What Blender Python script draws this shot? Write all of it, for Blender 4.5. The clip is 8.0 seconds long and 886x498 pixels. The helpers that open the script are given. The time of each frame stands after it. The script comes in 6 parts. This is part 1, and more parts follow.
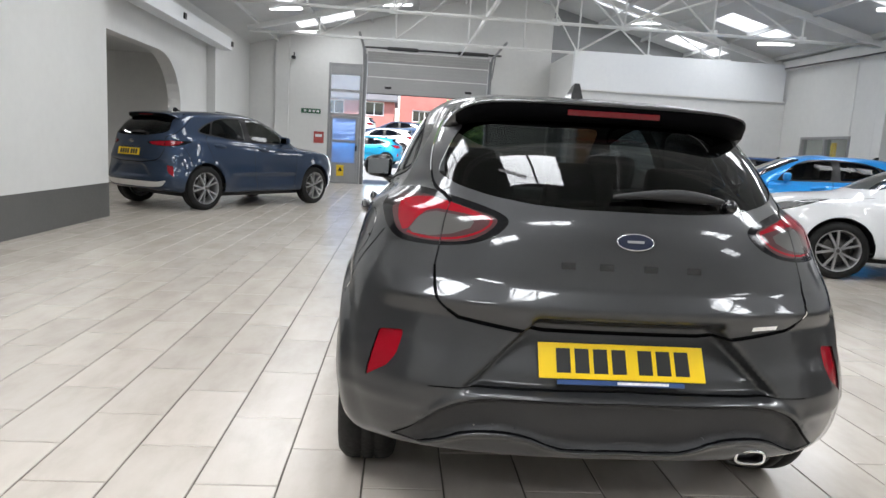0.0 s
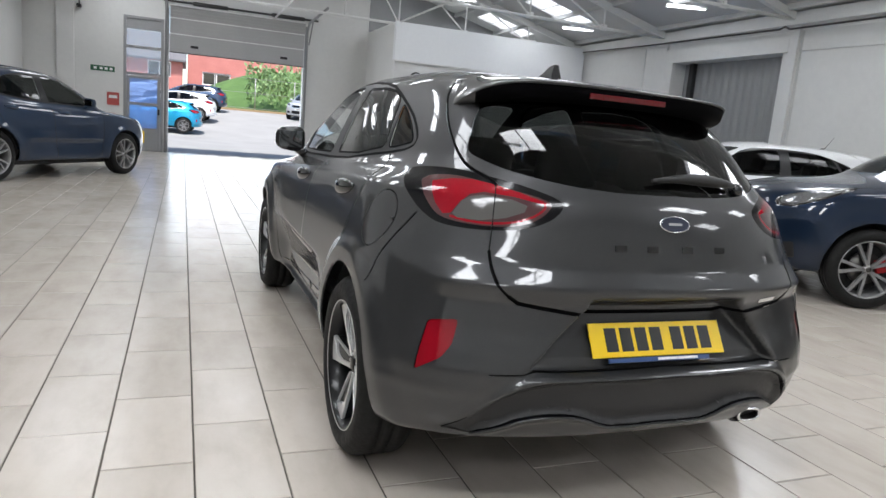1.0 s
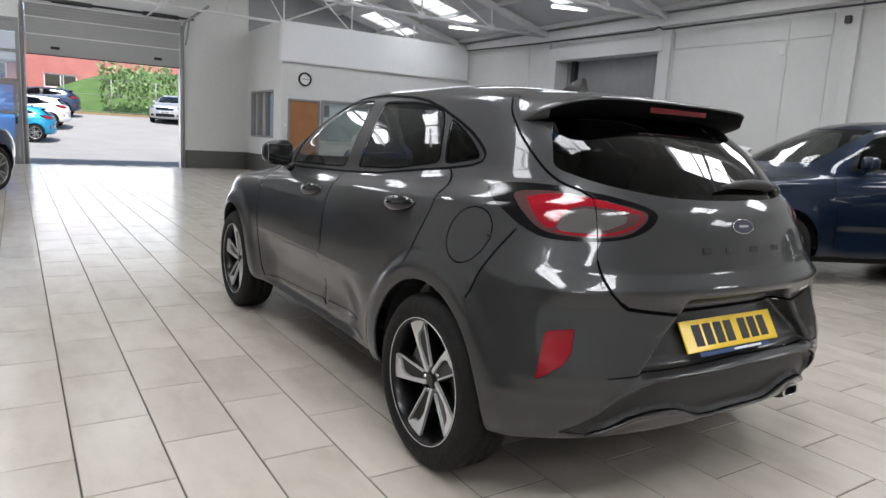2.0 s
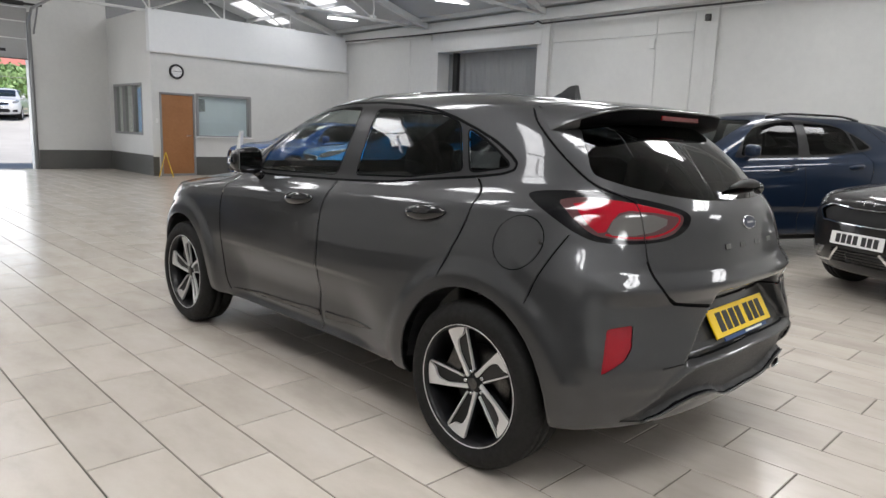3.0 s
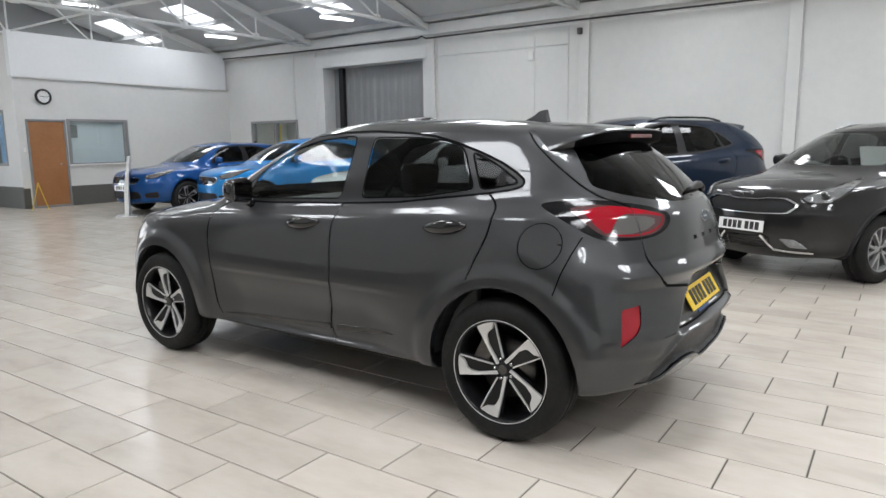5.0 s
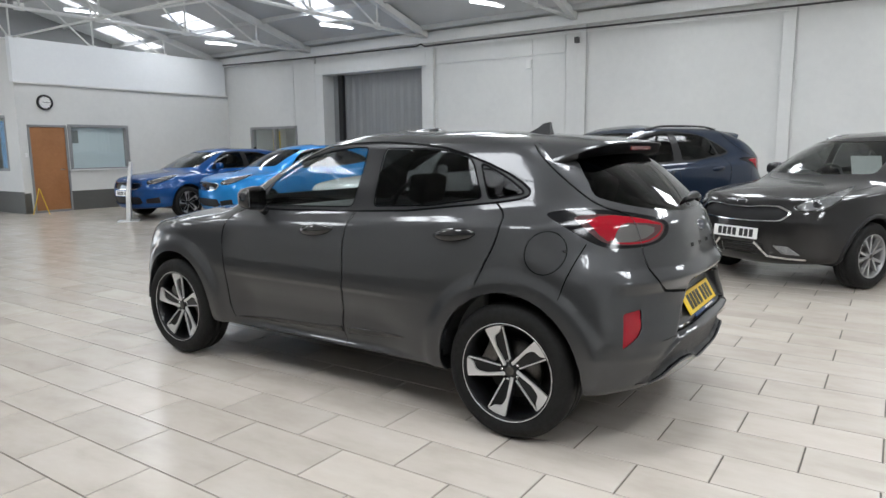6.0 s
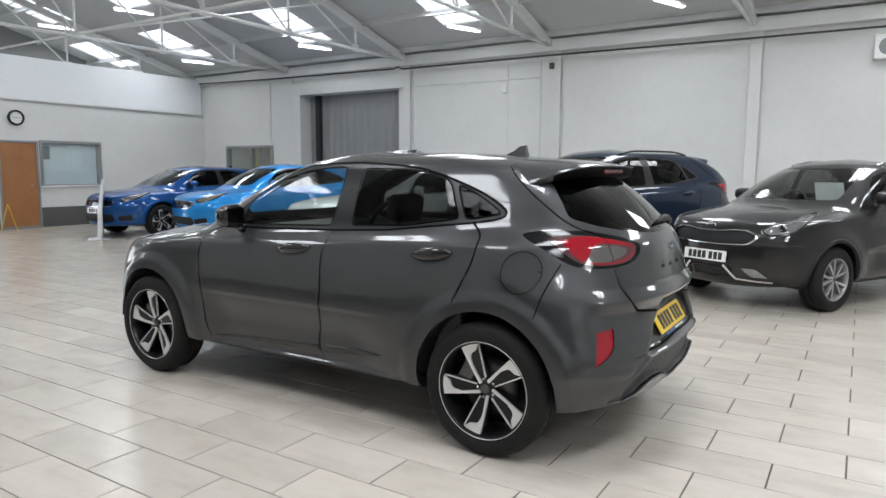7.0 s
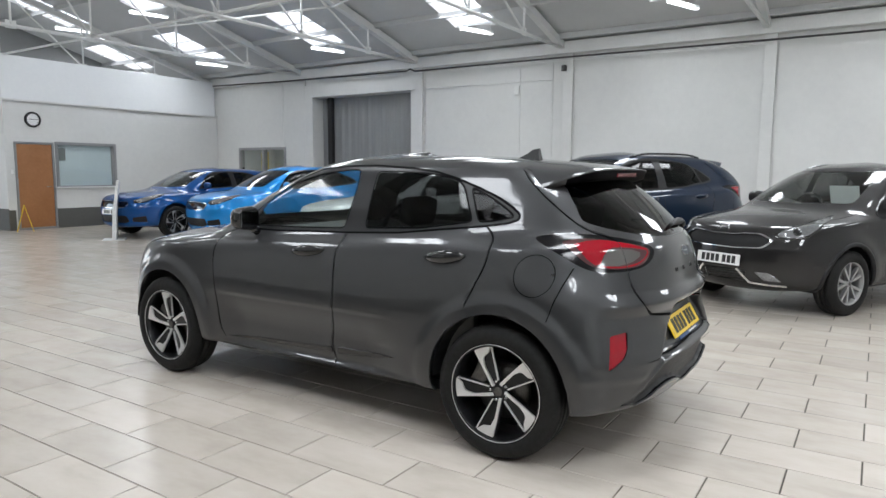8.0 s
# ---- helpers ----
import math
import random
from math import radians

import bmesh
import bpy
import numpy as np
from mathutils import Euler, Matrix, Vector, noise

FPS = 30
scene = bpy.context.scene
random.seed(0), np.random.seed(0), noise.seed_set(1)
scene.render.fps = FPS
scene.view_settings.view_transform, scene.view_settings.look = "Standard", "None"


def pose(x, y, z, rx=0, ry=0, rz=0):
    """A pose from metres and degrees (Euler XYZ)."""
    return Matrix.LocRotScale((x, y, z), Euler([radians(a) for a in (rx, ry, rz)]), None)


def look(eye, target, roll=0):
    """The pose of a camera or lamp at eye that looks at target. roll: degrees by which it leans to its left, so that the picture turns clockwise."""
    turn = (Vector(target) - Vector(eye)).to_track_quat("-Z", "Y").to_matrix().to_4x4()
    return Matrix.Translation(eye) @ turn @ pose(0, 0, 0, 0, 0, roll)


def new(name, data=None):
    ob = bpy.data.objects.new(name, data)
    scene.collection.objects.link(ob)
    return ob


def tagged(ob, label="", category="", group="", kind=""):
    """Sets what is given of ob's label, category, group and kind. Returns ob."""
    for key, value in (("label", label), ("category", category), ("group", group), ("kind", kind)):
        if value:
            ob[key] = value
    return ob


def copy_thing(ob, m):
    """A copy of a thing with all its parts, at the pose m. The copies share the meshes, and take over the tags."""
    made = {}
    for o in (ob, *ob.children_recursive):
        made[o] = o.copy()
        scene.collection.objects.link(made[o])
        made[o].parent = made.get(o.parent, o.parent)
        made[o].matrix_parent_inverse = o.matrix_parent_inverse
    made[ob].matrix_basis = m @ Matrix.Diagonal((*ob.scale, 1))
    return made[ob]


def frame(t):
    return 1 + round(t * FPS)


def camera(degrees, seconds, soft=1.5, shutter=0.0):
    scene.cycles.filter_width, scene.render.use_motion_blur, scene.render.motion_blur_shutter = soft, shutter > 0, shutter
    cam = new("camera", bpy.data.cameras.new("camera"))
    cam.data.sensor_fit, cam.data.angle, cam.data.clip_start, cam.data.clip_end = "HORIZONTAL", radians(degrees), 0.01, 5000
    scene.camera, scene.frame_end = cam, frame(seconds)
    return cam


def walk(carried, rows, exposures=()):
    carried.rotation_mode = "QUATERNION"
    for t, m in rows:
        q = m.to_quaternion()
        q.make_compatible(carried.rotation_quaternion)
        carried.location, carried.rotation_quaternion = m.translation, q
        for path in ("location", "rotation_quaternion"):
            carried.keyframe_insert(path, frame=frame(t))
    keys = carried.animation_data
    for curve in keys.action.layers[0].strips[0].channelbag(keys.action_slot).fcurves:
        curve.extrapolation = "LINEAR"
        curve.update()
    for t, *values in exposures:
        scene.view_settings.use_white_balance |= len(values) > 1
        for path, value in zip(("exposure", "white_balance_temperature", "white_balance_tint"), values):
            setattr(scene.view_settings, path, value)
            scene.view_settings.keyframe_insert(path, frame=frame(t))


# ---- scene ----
cam = camera(67.3, 8.0)
PATH = [
    (0, (-0.677, -2.594, 1.24), (-0.536, -0.621, 0.941), 3.4),
    (0.5, (-1.041, -2.463, 1.213), (-0.562, -0.551, 0.871), 2.9),
    (1, (-1.418, -2.336, 1.219), (-0.684, -0.508, 0.875), 5.0),
    (1.5, (-1.791, -2.233, 1.257), (-0.865, -0.489, 0.938), 4.5),
    (1.7, (-1.916, -2.156, 1.225), (-0.935, -0.443, 0.906), 4.1),
    (2.8, (-2.55, -1.751, 1.302), (-1.225, -0.294, 0.95), 1.9),
    (3, (-2.639, -1.674, 1.293), (-1.26, -0.267, 0.951), 2.1),
    (3.5, (-2.784, -1.405, 1.274), (-1.291, -0.106, 0.987), 0.9),
    (4, (-3.007, -1.356, 1.308), (-1.452, -0.138, 0.994), 0.3),
    (4.5, (-3.259, -1.389, 1.347), (-1.645, -0.267, 0.982), 0.0),
    (5, (-3.367, -1.447, 1.361), (-1.743, -0.323, 1.048), -0.8),
    (6.5, (-3.576, -1.481, 1.401), (-1.923, -0.39, 1.125), -0.0),
    (7, (-3.582, -1.492, 1.39), (-1.899, -0.437, 1.155), 0.2),
    (7.5, (-3.586, -1.489, 1.392), (-1.917, -0.414, 1.15), 0.0),
    (8, (-3.597, -1.488, 1.397), (-1.931, -0.405, 1.167), 0.3),
]
walk(cam, [(t, look(eye, target, roll)) for t, eye, target, roll in PATH], [(0.0, 1.03, 6530, 11.5), (0.5, 0.79, 6480, 12), (1.0, 0.74, 6480, 12), (1.5, 0.61, 6500, 12.5), (3.0, 0.77, 6740, 13), (3.5, 0.89, 6740, 13), (4.2, 1.03, 6700, 12.5), (5.0, 0.95, 6520, 11.5), (8.0, 0.90, 6400, 10.5)])

# ---- world and lights ----
world = bpy.data.worlds.new("world")
scene.world = world
world.use_nodes = True
wn = world.node_tree.nodes
sky = wn.new("ShaderNodeTexSky")
sky.sky_type, sky.sun_disc = "NISHITA", False
sky.sun_elevation, sky.sun_rotation = radians(48), radians(150)
world.node_tree.links.new(sky.outputs[0], wn["Background"].inputs[0])
wn["Background"].inputs[1].default_value = 0.15
sun = new("sun", bpy.data.lights.new("sun", "SUN"))
sun.data.energy, sun.data.angle, sun.data.color = 5.0, radians(4), (1.0, 0.96, 0.9)
sun.matrix_world = look((0, 0, 20), (3, 9, 0))

EAVE_X, EAVE_Z, RIDGE_X, SLOPE = 9.6, 4.08, 2.4, 0.267
WALL_LEFT, WALL_FAR, WALL_NEAR = -4.8, 18.1, -9.0


def roof_z(x):
    return EAVE_Z + SLOPE * (EAVE_X - RIDGE_X - abs(x - RIDGE_X))


SKY_SPOTS = [(7.72, y) for y in (-6.0, -2.2, 1.6, 5.6, 9.6, 13.75, 16.9)] + [(5.2, y) for y in (-4.0, -0.2, 3.6, 8.3, 12.65, 15.8)]
SKY_SPOTS += [(2 * RIDGE_X - x, y) for x, y in SKY_SPOTS]


def sky_lamp(x, y, watts):
    """Daylight that falls through one rooflight."""
    lamp = new("rooflight_daylight", bpy.data.lights.new("rooflight_daylight", "AREA"))
    lamp.data.shape, lamp.data.size, lamp.data.size_y = "RECTANGLE", 1.5, 0.92
    lamp.data.energy, lamp.data.color = watts, (0.93, 0.97, 1.0)
    side = 1 if x > RIDGE_X else -1
    lamp.matrix_world = pose(x, y, roof_z(x) - 0.10, 0, side * 15, 0)


# Watts raised at the unseen near rooflights to brighten the near floor.
for sx, sy in SKY_SPOTS:
    sky_lamp(sx, sy, (54 if sx < 6 else 26) if sy < 0 else (28 if sx < RIDGE_X else 24) if sy < 6 else 22 if sy < 13 else 15 if sy < 15 else 8)
door_lamp = new("doorway_daylight", bpy.data.lights.new("doorway_daylight", "AREA"))
door_lamp.data.shape, door_lamp.data.size, door_lamp.data.size_y = "RECTANGLE", 3.5, 2.6
door_lamp.data.energy, door_lamp.data.color = 32, (0.95, 0.98, 1.0)
door_lamp.matrix_world = look((0.0, 18.5, 1.4), (0.0, 10, 0.6))

lamp = new("strip_light", bpy.data.lights.new("strip_light", "AREA"))
lamp.data.shape, lamp.data.size, lamp.data.size_y, lamp.data.energy = "RECTANGLE", 0.12, 1.0, 16
lamp.matrix_world = pose(-7.4, 9.6, 2.58)
# Unseen lamp, added to lighten the back office behind its window.
lamp = new("unseen_office_light", bpy.data.lights.new("unseen_office_light", "AREA"))
lamp.data.shape, lamp.data.size, lamp.data.size_y, lamp.data.energy = "RECTANGLE", 0.12, 1.0, 5
lamp.matrix_world = pose(10.7, 13.2, 2.32)
# Another unseen lamp, added so the corner office looks lit through its glass.
lamp = new("unseen_office_light", bpy.data.lights.new("unseen_office_light", "AREA"))
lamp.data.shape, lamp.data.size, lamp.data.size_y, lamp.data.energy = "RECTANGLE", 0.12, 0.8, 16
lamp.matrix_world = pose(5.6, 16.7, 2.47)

# ---- materials ----


def nodes_of(name):
    m = bpy.data.materials.new(name)
    m.use_nodes = True
    nt = m.node_tree
    return m, nt, nt.nodes["Principled BSDF"]


def coords(nt, scale=1.0):
    tc = nt.nodes.new("ShaderNodeTexCoord")
    mp = nt.nodes.new("ShaderNodeMapping")
    mp.inputs["Scale"].default_value = (scale, scale, scale) if not isinstance(scale, tuple) else scale
    nt.links.new(tc.outputs["Object"], mp.inputs["Vector"])
    return mp.outputs["Vector"]


def noise_tex(nt, vec, scale, detail=4.0, rough=0.55):
    n = nt.nodes.new("ShaderNodeTexNoise")
    n.inputs["Scale"].default_value, n.inputs["Detail"].default_value, n.inputs["Roughness"].default_value = scale, detail, rough
    nt.links.new(vec, n.inputs["Vector"])
    return n.outputs["Fac"]


def ramp(nt, fac, stops):
    r = nt.nodes.new("ShaderNodeValToRGB")
    e = r.color_ramp.elements
    while len(e) < len(stops):
        e.new(0.5)
    for k, (p, c) in enumerate(stops):
        e[k].position = p
        e[k].color = (*c, 1) if isinstance(c, tuple) else (c, c, c, 1)
    nt.links.new(fac, r.inputs[0])
    return r.outputs[0]


def bump(nt, bsdf, fac, strength, dist=0.002):
    b = nt.nodes.new("ShaderNodeBump")
    b.inputs["Strength"].default_value, b.inputs["Distance"].default_value = strength, dist
    nt.links.new(fac, b.inputs["Height"])
    nt.links.new(b.outputs[0], bsdf.inputs["Normal"])


def mat_surface(name, c1, c2, rough=(0.4, 0.55), coarse=1.2, fine=40.0, relief=0.15, metal=0.0, spec=0.5, dist=0.002):
    """Two-scale mottled surface between the colours c1 and c2."""
    m, nt, b = nodes_of(name)
    v = coords(nt)
    big, small = noise_tex(nt, v, coarse), noise_tex(nt, v, fine, 3.0)
    mix = nt.nodes.new("ShaderNodeMath")
    mix.operation = "MULTIPLY_ADD"
    mix.inputs[1].default_value = 0.35
    nt.links.new(small, mix.inputs[0])
    half = nt.nodes.new("ShaderNodeMath")
    half.operation = "MULTIPLY"
    half.inputs[1].default_value = 0.65
    nt.links.new(big, half.inputs[0])
    nt.links.new(half.outputs[0], mix.inputs[2])
    nt.links.new(ramp(nt, mix.outputs[0], [(0.3, c1), (0.7, c2)]), b.inputs["Base Color"])
    nt.links.new(ramp(nt, small, [(0.3, rough[0]), (0.7, rough[1])]), b.inputs["Roughness"])
    b.inputs["Metallic"].default_value = metal
    b.inputs["Specular IOR Level"].default_value = spec
    if relief:
        bump(nt, b, small, relief, dist)
    return m


def mat_paint(name, color, flake=0.5, rough=0.42):
    """Car paint: metallic base under a clear coat with faint orange peel."""
    m, nt, b = nodes_of(name)
    v = coords(nt)
    f = noise_tex(nt, v, 900.0, 2.0)
    dark, light = tuple(c * 0.85 for c in color), tuple(min(1, c * 1.15) for c in color)
    nt.links.new(ramp(nt, f, [(0.35, dark), (0.65, light)]), b.inputs["Base Color"])
    b.inputs["Metallic"].default_value, b.inputs["Roughness"].default_value = flake, rough
    b.inputs["Specular IOR Level"].default_value = 0.12
    b.inputs["Coat Weight"].default_value, b.inputs["Coat Roughness"].default_value = 0.9, 0.045
    b.inputs["Coat IOR"].default_value = 1.5
    peel = noise_tex(nt, v, 55.0, 2.0)
    bp = nt.nodes.new("ShaderNodeBump")
    bp.inputs["Strength"].default_value, bp.inputs["Distance"].default_value = 0.03, 0.0006
    nt.links.new(peel, bp.inputs["Height"])
    nt.links.new(bp.outputs[0], b.inputs["Coat Normal"])
    return m


def mat_plain(name, color, rough=0.4, metal=0.0, coat=0.0, emit=0.0, emit_color=None, grain=0.0, spec=0.5):
    m, nt, b = nodes_of(name)
    b.inputs["Base Color"].default_value = (*color, 1)
    b.inputs["Roughness"].default_value, b.inputs["Metallic"].default_value = rough, metal
    b.inputs["Coat Weight"].default_value = coat
    b.inputs["Specular IOR Level"].default_value = spec
    if emit:
        b.inputs["Emission Color"].default_value = (*(emit_color or color), 1)
        b.inputs["Emission Strength"].default_value = emit
    if grain:
        v = coords(nt)
        f = noise_tex(nt, v, grain, 3.0)
        nt.links.new(ramp(nt, f, [(0.3, tuple(c * 0.8 for c in color)), (0.7, tuple(min(1, c * 1.2) for c in color))]), b.inputs["Base Color"])
        bump(nt, b, f, 0.2, 0.001)
    return m


def mat_glass(name, tint, ior=1.5):
    """Clear pane: tinted see-through with Fresnel gloss."""
    m = bpy.data.materials.new(name)
    m.use_nodes = True
    nt = m.node_tree
    nt.nodes.clear()
    out = nt.nodes.new("ShaderNodeOutputMaterial")
    mix, tr, gl = nt.nodes.new("ShaderNodeMixShader"), nt.nodes.new("ShaderNodeBsdfTransparent"), nt.nodes.new("ShaderNodeBsdfGlossy")
    lw = nt.nodes.new("ShaderNodeLayerWeight")
    lw.inputs[0].default_value = 0.5
    pw, ad = nt.nodes.new("ShaderNodeMath"), nt.nodes.new("ShaderNodeMath")
    pw.operation, ad.operation = "POWER", "MULTIPLY_ADD"
    pw.inputs[1].default_value = 4.0
    r0 = ((ior - 1) / (ior + 1)) ** 2
    ad.inputs[1].default_value, ad.inputs[2].default_value = 1 - r0, r0 * 1.0
    nt.links.new(lw.outputs["Facing"], pw.inputs[0])
    nt.links.new(pw.outputs[0], ad.inputs[0])
    tr.inputs[0].default_value = (*tint, 1)
    gl.inputs[0].default_value, gl.inputs["Roughness"].default_value = (1, 1, 1, 1), 0.01
    nt.links.new(ad.outputs[0], mix.inputs[0])
    nt.links.new(tr.outputs[0], mix.inputs[1])
    nt.links.new(gl.outputs[0], mix.inputs[2])
    nt.links.new(mix.outputs[0], out.inputs[0])
    return m


def mat_tile():
    """Pale beige porcelain tile with soft streaks, satin gloss; each tile a little different."""
    m, nt, b = nodes_of("porcelain_tile")
    oi = nt.nodes.new("ShaderNodeObjectInfo")
    tc = nt.nodes.new("ShaderNodeNewGeometry")
    add = nt.nodes.new("ShaderNodeVectorMath")
    add.operation = "MULTIPLY_ADD"
    add.inputs[1].default_value = (4.0, 1.6, 1.0)
    rnd = nt.nodes.new("ShaderNodeMath")
    rnd.operation = "MULTIPLY"
    rnd.inputs[1].default_value = 37.0
    isl = nt.nodes.new("ShaderNodeMath")
    isl.operation = "ADD"
    nt.links.new(oi.outputs["Random"], isl.inputs[0])
    nt.links.new(tc.outputs["Random Per Island"], isl.inputs[1])
    nt.links.new(isl.outputs[0], rnd.inputs[0])
    nt.links.new(tc.outputs["Position"], add.inputs[0])
    nt.links.new(rnd.outputs[0], add.inputs[2])
    streak = noise_tex(nt, add.outputs[0], 1.4, 5.0, 0.6)
    fine = noise_tex(nt, add.outputs[0], 24.0, 3.0)
    col = ramp(nt, streak, [(0.25, (0.48, 0.430, 0.372)), (0.5, (0.56, 0.508, 0.446)), (0.78, (0.61, 0.566, 0.510))])
    tint = nt.nodes.new("ShaderNodeMix")
    tint.data_type, tint.blend_type = "RGBA", "MULTIPLY"
    tint.inputs["Factor"].default_value = 1.0
    fr = nt.nodes.new("ShaderNodeMath")
    fr.operation = "FRACT"
    nt.links.new(isl.outputs[0], fr.inputs[0])
    nt.links.new(col, tint.inputs["A"])
    nt.links.new(ramp(nt, fr.outputs[0], [(0.0, 0.89), (1.0, 1.0)]), tint.inputs["B"])
    nt.links.new(tint.outputs["Result"], b.inputs["Base Color"])
    nt.links.new(ramp(nt, fine, [(0.3, 0.17), (0.7, 0.25)]), b.inputs["Roughness"])
    b.inputs["Specular IOR Level"].default_value = 0.5
    bump(nt, b, streak, 0.03, 0.002)
    return m


M_TILE = mat_tile()
M_GROUT = mat_surface("tile_grout", (0.065, 0.058, 0.048), (0.12, 0.105, 0.085), (0.7, 0.9), 2.0, 60.0)
M_WALL = mat_surface("white_painted_masonry", (0.62, 0.625, 0.615), (0.70, 0.705, 0.69), (0.5, 0.65), 0.7, 9.0, 0.25, dist=0.004)
M_FASCIA = mat_surface("white_cladding", (0.74, 0.76, 0.78), (0.80, 0.82, 0.83), (0.35, 0.45), 0.5, 14.0, 0.08)
M_ROOF = mat_surface("grey_roof_board", (0.50, 0.51, 0.51), (0.58, 0.59, 0.59), (0.6, 0.75), 0.8, 12.0, 0.2)
M_STEEL = mat_surface("white_painted_steel", (0.66, 0.67, 0.66), (0.76, 0.765, 0.75), (0.35, 0.5), 2.0, 30.0, 0.1)
M_SKIRT = mat_surface("grey_gloss_skirting_paint", (0.085, 0.085, 0.08), (0.115, 0.115, 0.108), (0.35, 0.5), 1.0, 20.0, 0.12)
M_SHUTTER = mat_surface("grey_steel_shutter", (0.23, 0.235, 0.24), (0.28, 0.285, 0.29), (0.42, 0.55), 1.0, 20.0, 0.1, 0.2)
M_SECTION = mat_surface("pale_grey_door_panel", (0.34, 0.345, 0.345), (0.41, 0.415, 0.41), (0.4, 0.5), 1.0, 30.0, 0.1)
M_FRAME = mat_surface("grey_aluminium_frame", (0.25, 0.255, 0.26), (0.31, 0.315, 0.32), (0.35, 0.5), 2.0, 30.0, 0.05, 0.3)
M_DARK = mat_plain("black_rubber_plastic", (0.012, 0.012, 0.013), 0.55, grain=120.0)
M_GLOSSBLACK = mat_plain("gloss_black_plastic", (0.008, 0.008, 0.009), 0.08, coat=0.5)
M_OAK = mat_surface("oak_veneer_door", (0.30, 0.125, 0.045), (0.40, 0.185, 0.075), (0.35, 0.45), 1.5, 18.0, 0.05)
M_WHITE = mat_plain("white_plastic", (0.78, 0.78, 0.78), 0.35, grain=80.0)
M_YELLOW = mat_plain("yellow_plastic", (0.75, 0.50, 0.015), 0.4, grain=60.0)
M_PANE = mat_glass("clear_pane", (0.86, 0.90, 0.89))
M_LED = mat_plain("led_diffuser", (0.95, 0.96, 1.0), 0.4, emit=2.4)


def mat_translucent(name, color):
    """Milky sheet that passes scattered daylight."""
    m, nt, b = nodes_of(name)
    tl, mix = nt.nodes.new("ShaderNodeBsdfTranslucent"), nt.nodes.new("ShaderNodeMixShader")
    v = coords(nt)
    nt.links.new(ramp(nt, noise_tex(nt, v, 3.0), [(0.3, tuple(c * 0.9 for c in color)), (0.7, color)]), tl.inputs[0])
    mix.inputs[0].default_value = 0.85
    nt.links.new(b.outputs[0], mix.inputs[1])
    nt.links.new(tl.outputs[0], mix.inputs[2])
    nt.links.new(mix.outputs[0], nt.nodes["Material Output"].inputs[0])
    return m


M_ROOFLIGHT = mat_translucent("rooflight_sheet", (0.95, 0.97, 0.98))

# ---- mesh helpers ----


def part(name, bm, material, parent=None, label="", smooth=False):
    """Links a bmesh as one mesh object, under a thing or a part."""
    me = bpy.data.meshes.new(name)
    bm.normal_update()
    bm.to_mesh(me)
    bm.free()
    for mt in material if isinstance(material, (list, tuple)) else (material,):
        me.materials.append(mt)
    if smooth:
        me.polygons.foreach_set("use_smooth", [True] * len(me.polygons))
    ob = new(name, me)
    ob.parent = parent
    if label:
        ob["label"] = label
    return ob


def thing(name, label, category, group="", m=None, kind=""):
    ob = new(name)
    ob.empty_display_size = 0.1
    tagged(ob, label, category, group, kind)
    if m is not None:
        ob.matrix_world = m
    return ob


def add_box(bm, x0, x1, y0, y1, z0, z1, bevel=0.0, m=None, mat=0):
    t = bmesh.new()
    bmesh.ops.create_cube(t, size=1.0)
    for v in t.verts:
        v.co = Vector(((x0 + x1) / 2 + v.co.x * (x1 - x0), (y0 + y1) / 2 + v.co.y * (y1 - y0), (z0 + z1) / 2 + v.co.z * (z1 - z0)))
    if bevel:
        bmesh.ops.bevel(t, geom=t.edges[:], offset=bevel, segments=2, affect="EDGES", profile=0.6)
    join(bm, t, m, mat)


def join(bm, t, m=None, mat=0):
    """Moves the geometry of t into bm."""
    if m is not None:
        t.transform(m)
    made = {v: bm.verts.new(v.co) for v in t.verts}
    for f in t.faces:
        try:
            g = bm.faces.new([made[v] for v in f.verts])
            g.material_index, g.smooth = mat if mat else f.material_index, f.smooth
        except ValueError:
            pass
    t.free()


def add_tube(bm, points, radius, sides=10, closed=False, caps=True):
    """A round bar along points."""
    pts = [Vector(p) for p in points]
    rings = []
    n = len(pts)
    ref = None
    for k, p in enumerate(pts):
        a = pts[(k - 1) % n] if (closed or k > 0) else p
        b = pts[(k + 1) % n] if (closed or k < n - 1) else p
        d = (b - a).normalized()
        if ref is None:
            ref = d.orthogonal().normalized()
        ref = (ref - d * ref.dot(d)).normalized()
        side = d.cross(ref)
        r = radius[k] if isinstance(radius, (list, tuple)) else radius
        rings.append([bm.verts.new(p + (ref * math.cos(2 * math.pi * j / sides) + side * math.sin(2 * math.pi * j / sides)) * r) for j in range(sides)])
    last = n if closed else n - 1
    for k in range(last):
        a, b = rings[k], rings[(k + 1) % n]
        for j in range(sides):
            f = bm.faces.new((a[j], a[(j + 1) % sides], b[(j + 1) % sides], b[j]))
            f.smooth = True
    if caps and not closed:
        bm.faces.new(list(reversed(rings[0])))
        bm.faces.new(rings[-1])


def add_lathe(bm, profile, sides=48, axis="x", mat=0, closed=False):
    """Turns a profile of (along, radius) about an axis."""
    rings = []
    for a, r in profile:
        ring = []
        for j in range(sides):
            c, s = math.cos(2 * math.pi * j / sides) * r, math.sin(2 * math.pi * j / sides) * r
            ring.append(bm.verts.new((a, c, s) if axis == "x" else (c, a, s) if axis == "y" else (c, s, a)))
        rings.append(ring)
    pairs = list(zip(rings[:-1], rings[1:])) + ([(rings[-1], rings[0])] if closed else [])
    for a, b in pairs:
        for j in range(sides):
            f = bm.faces.new((a[j], a[(j + 1) % sides], b[(j + 1) % sides], b[j]))
            f.smooth, f.material_index = True, mat


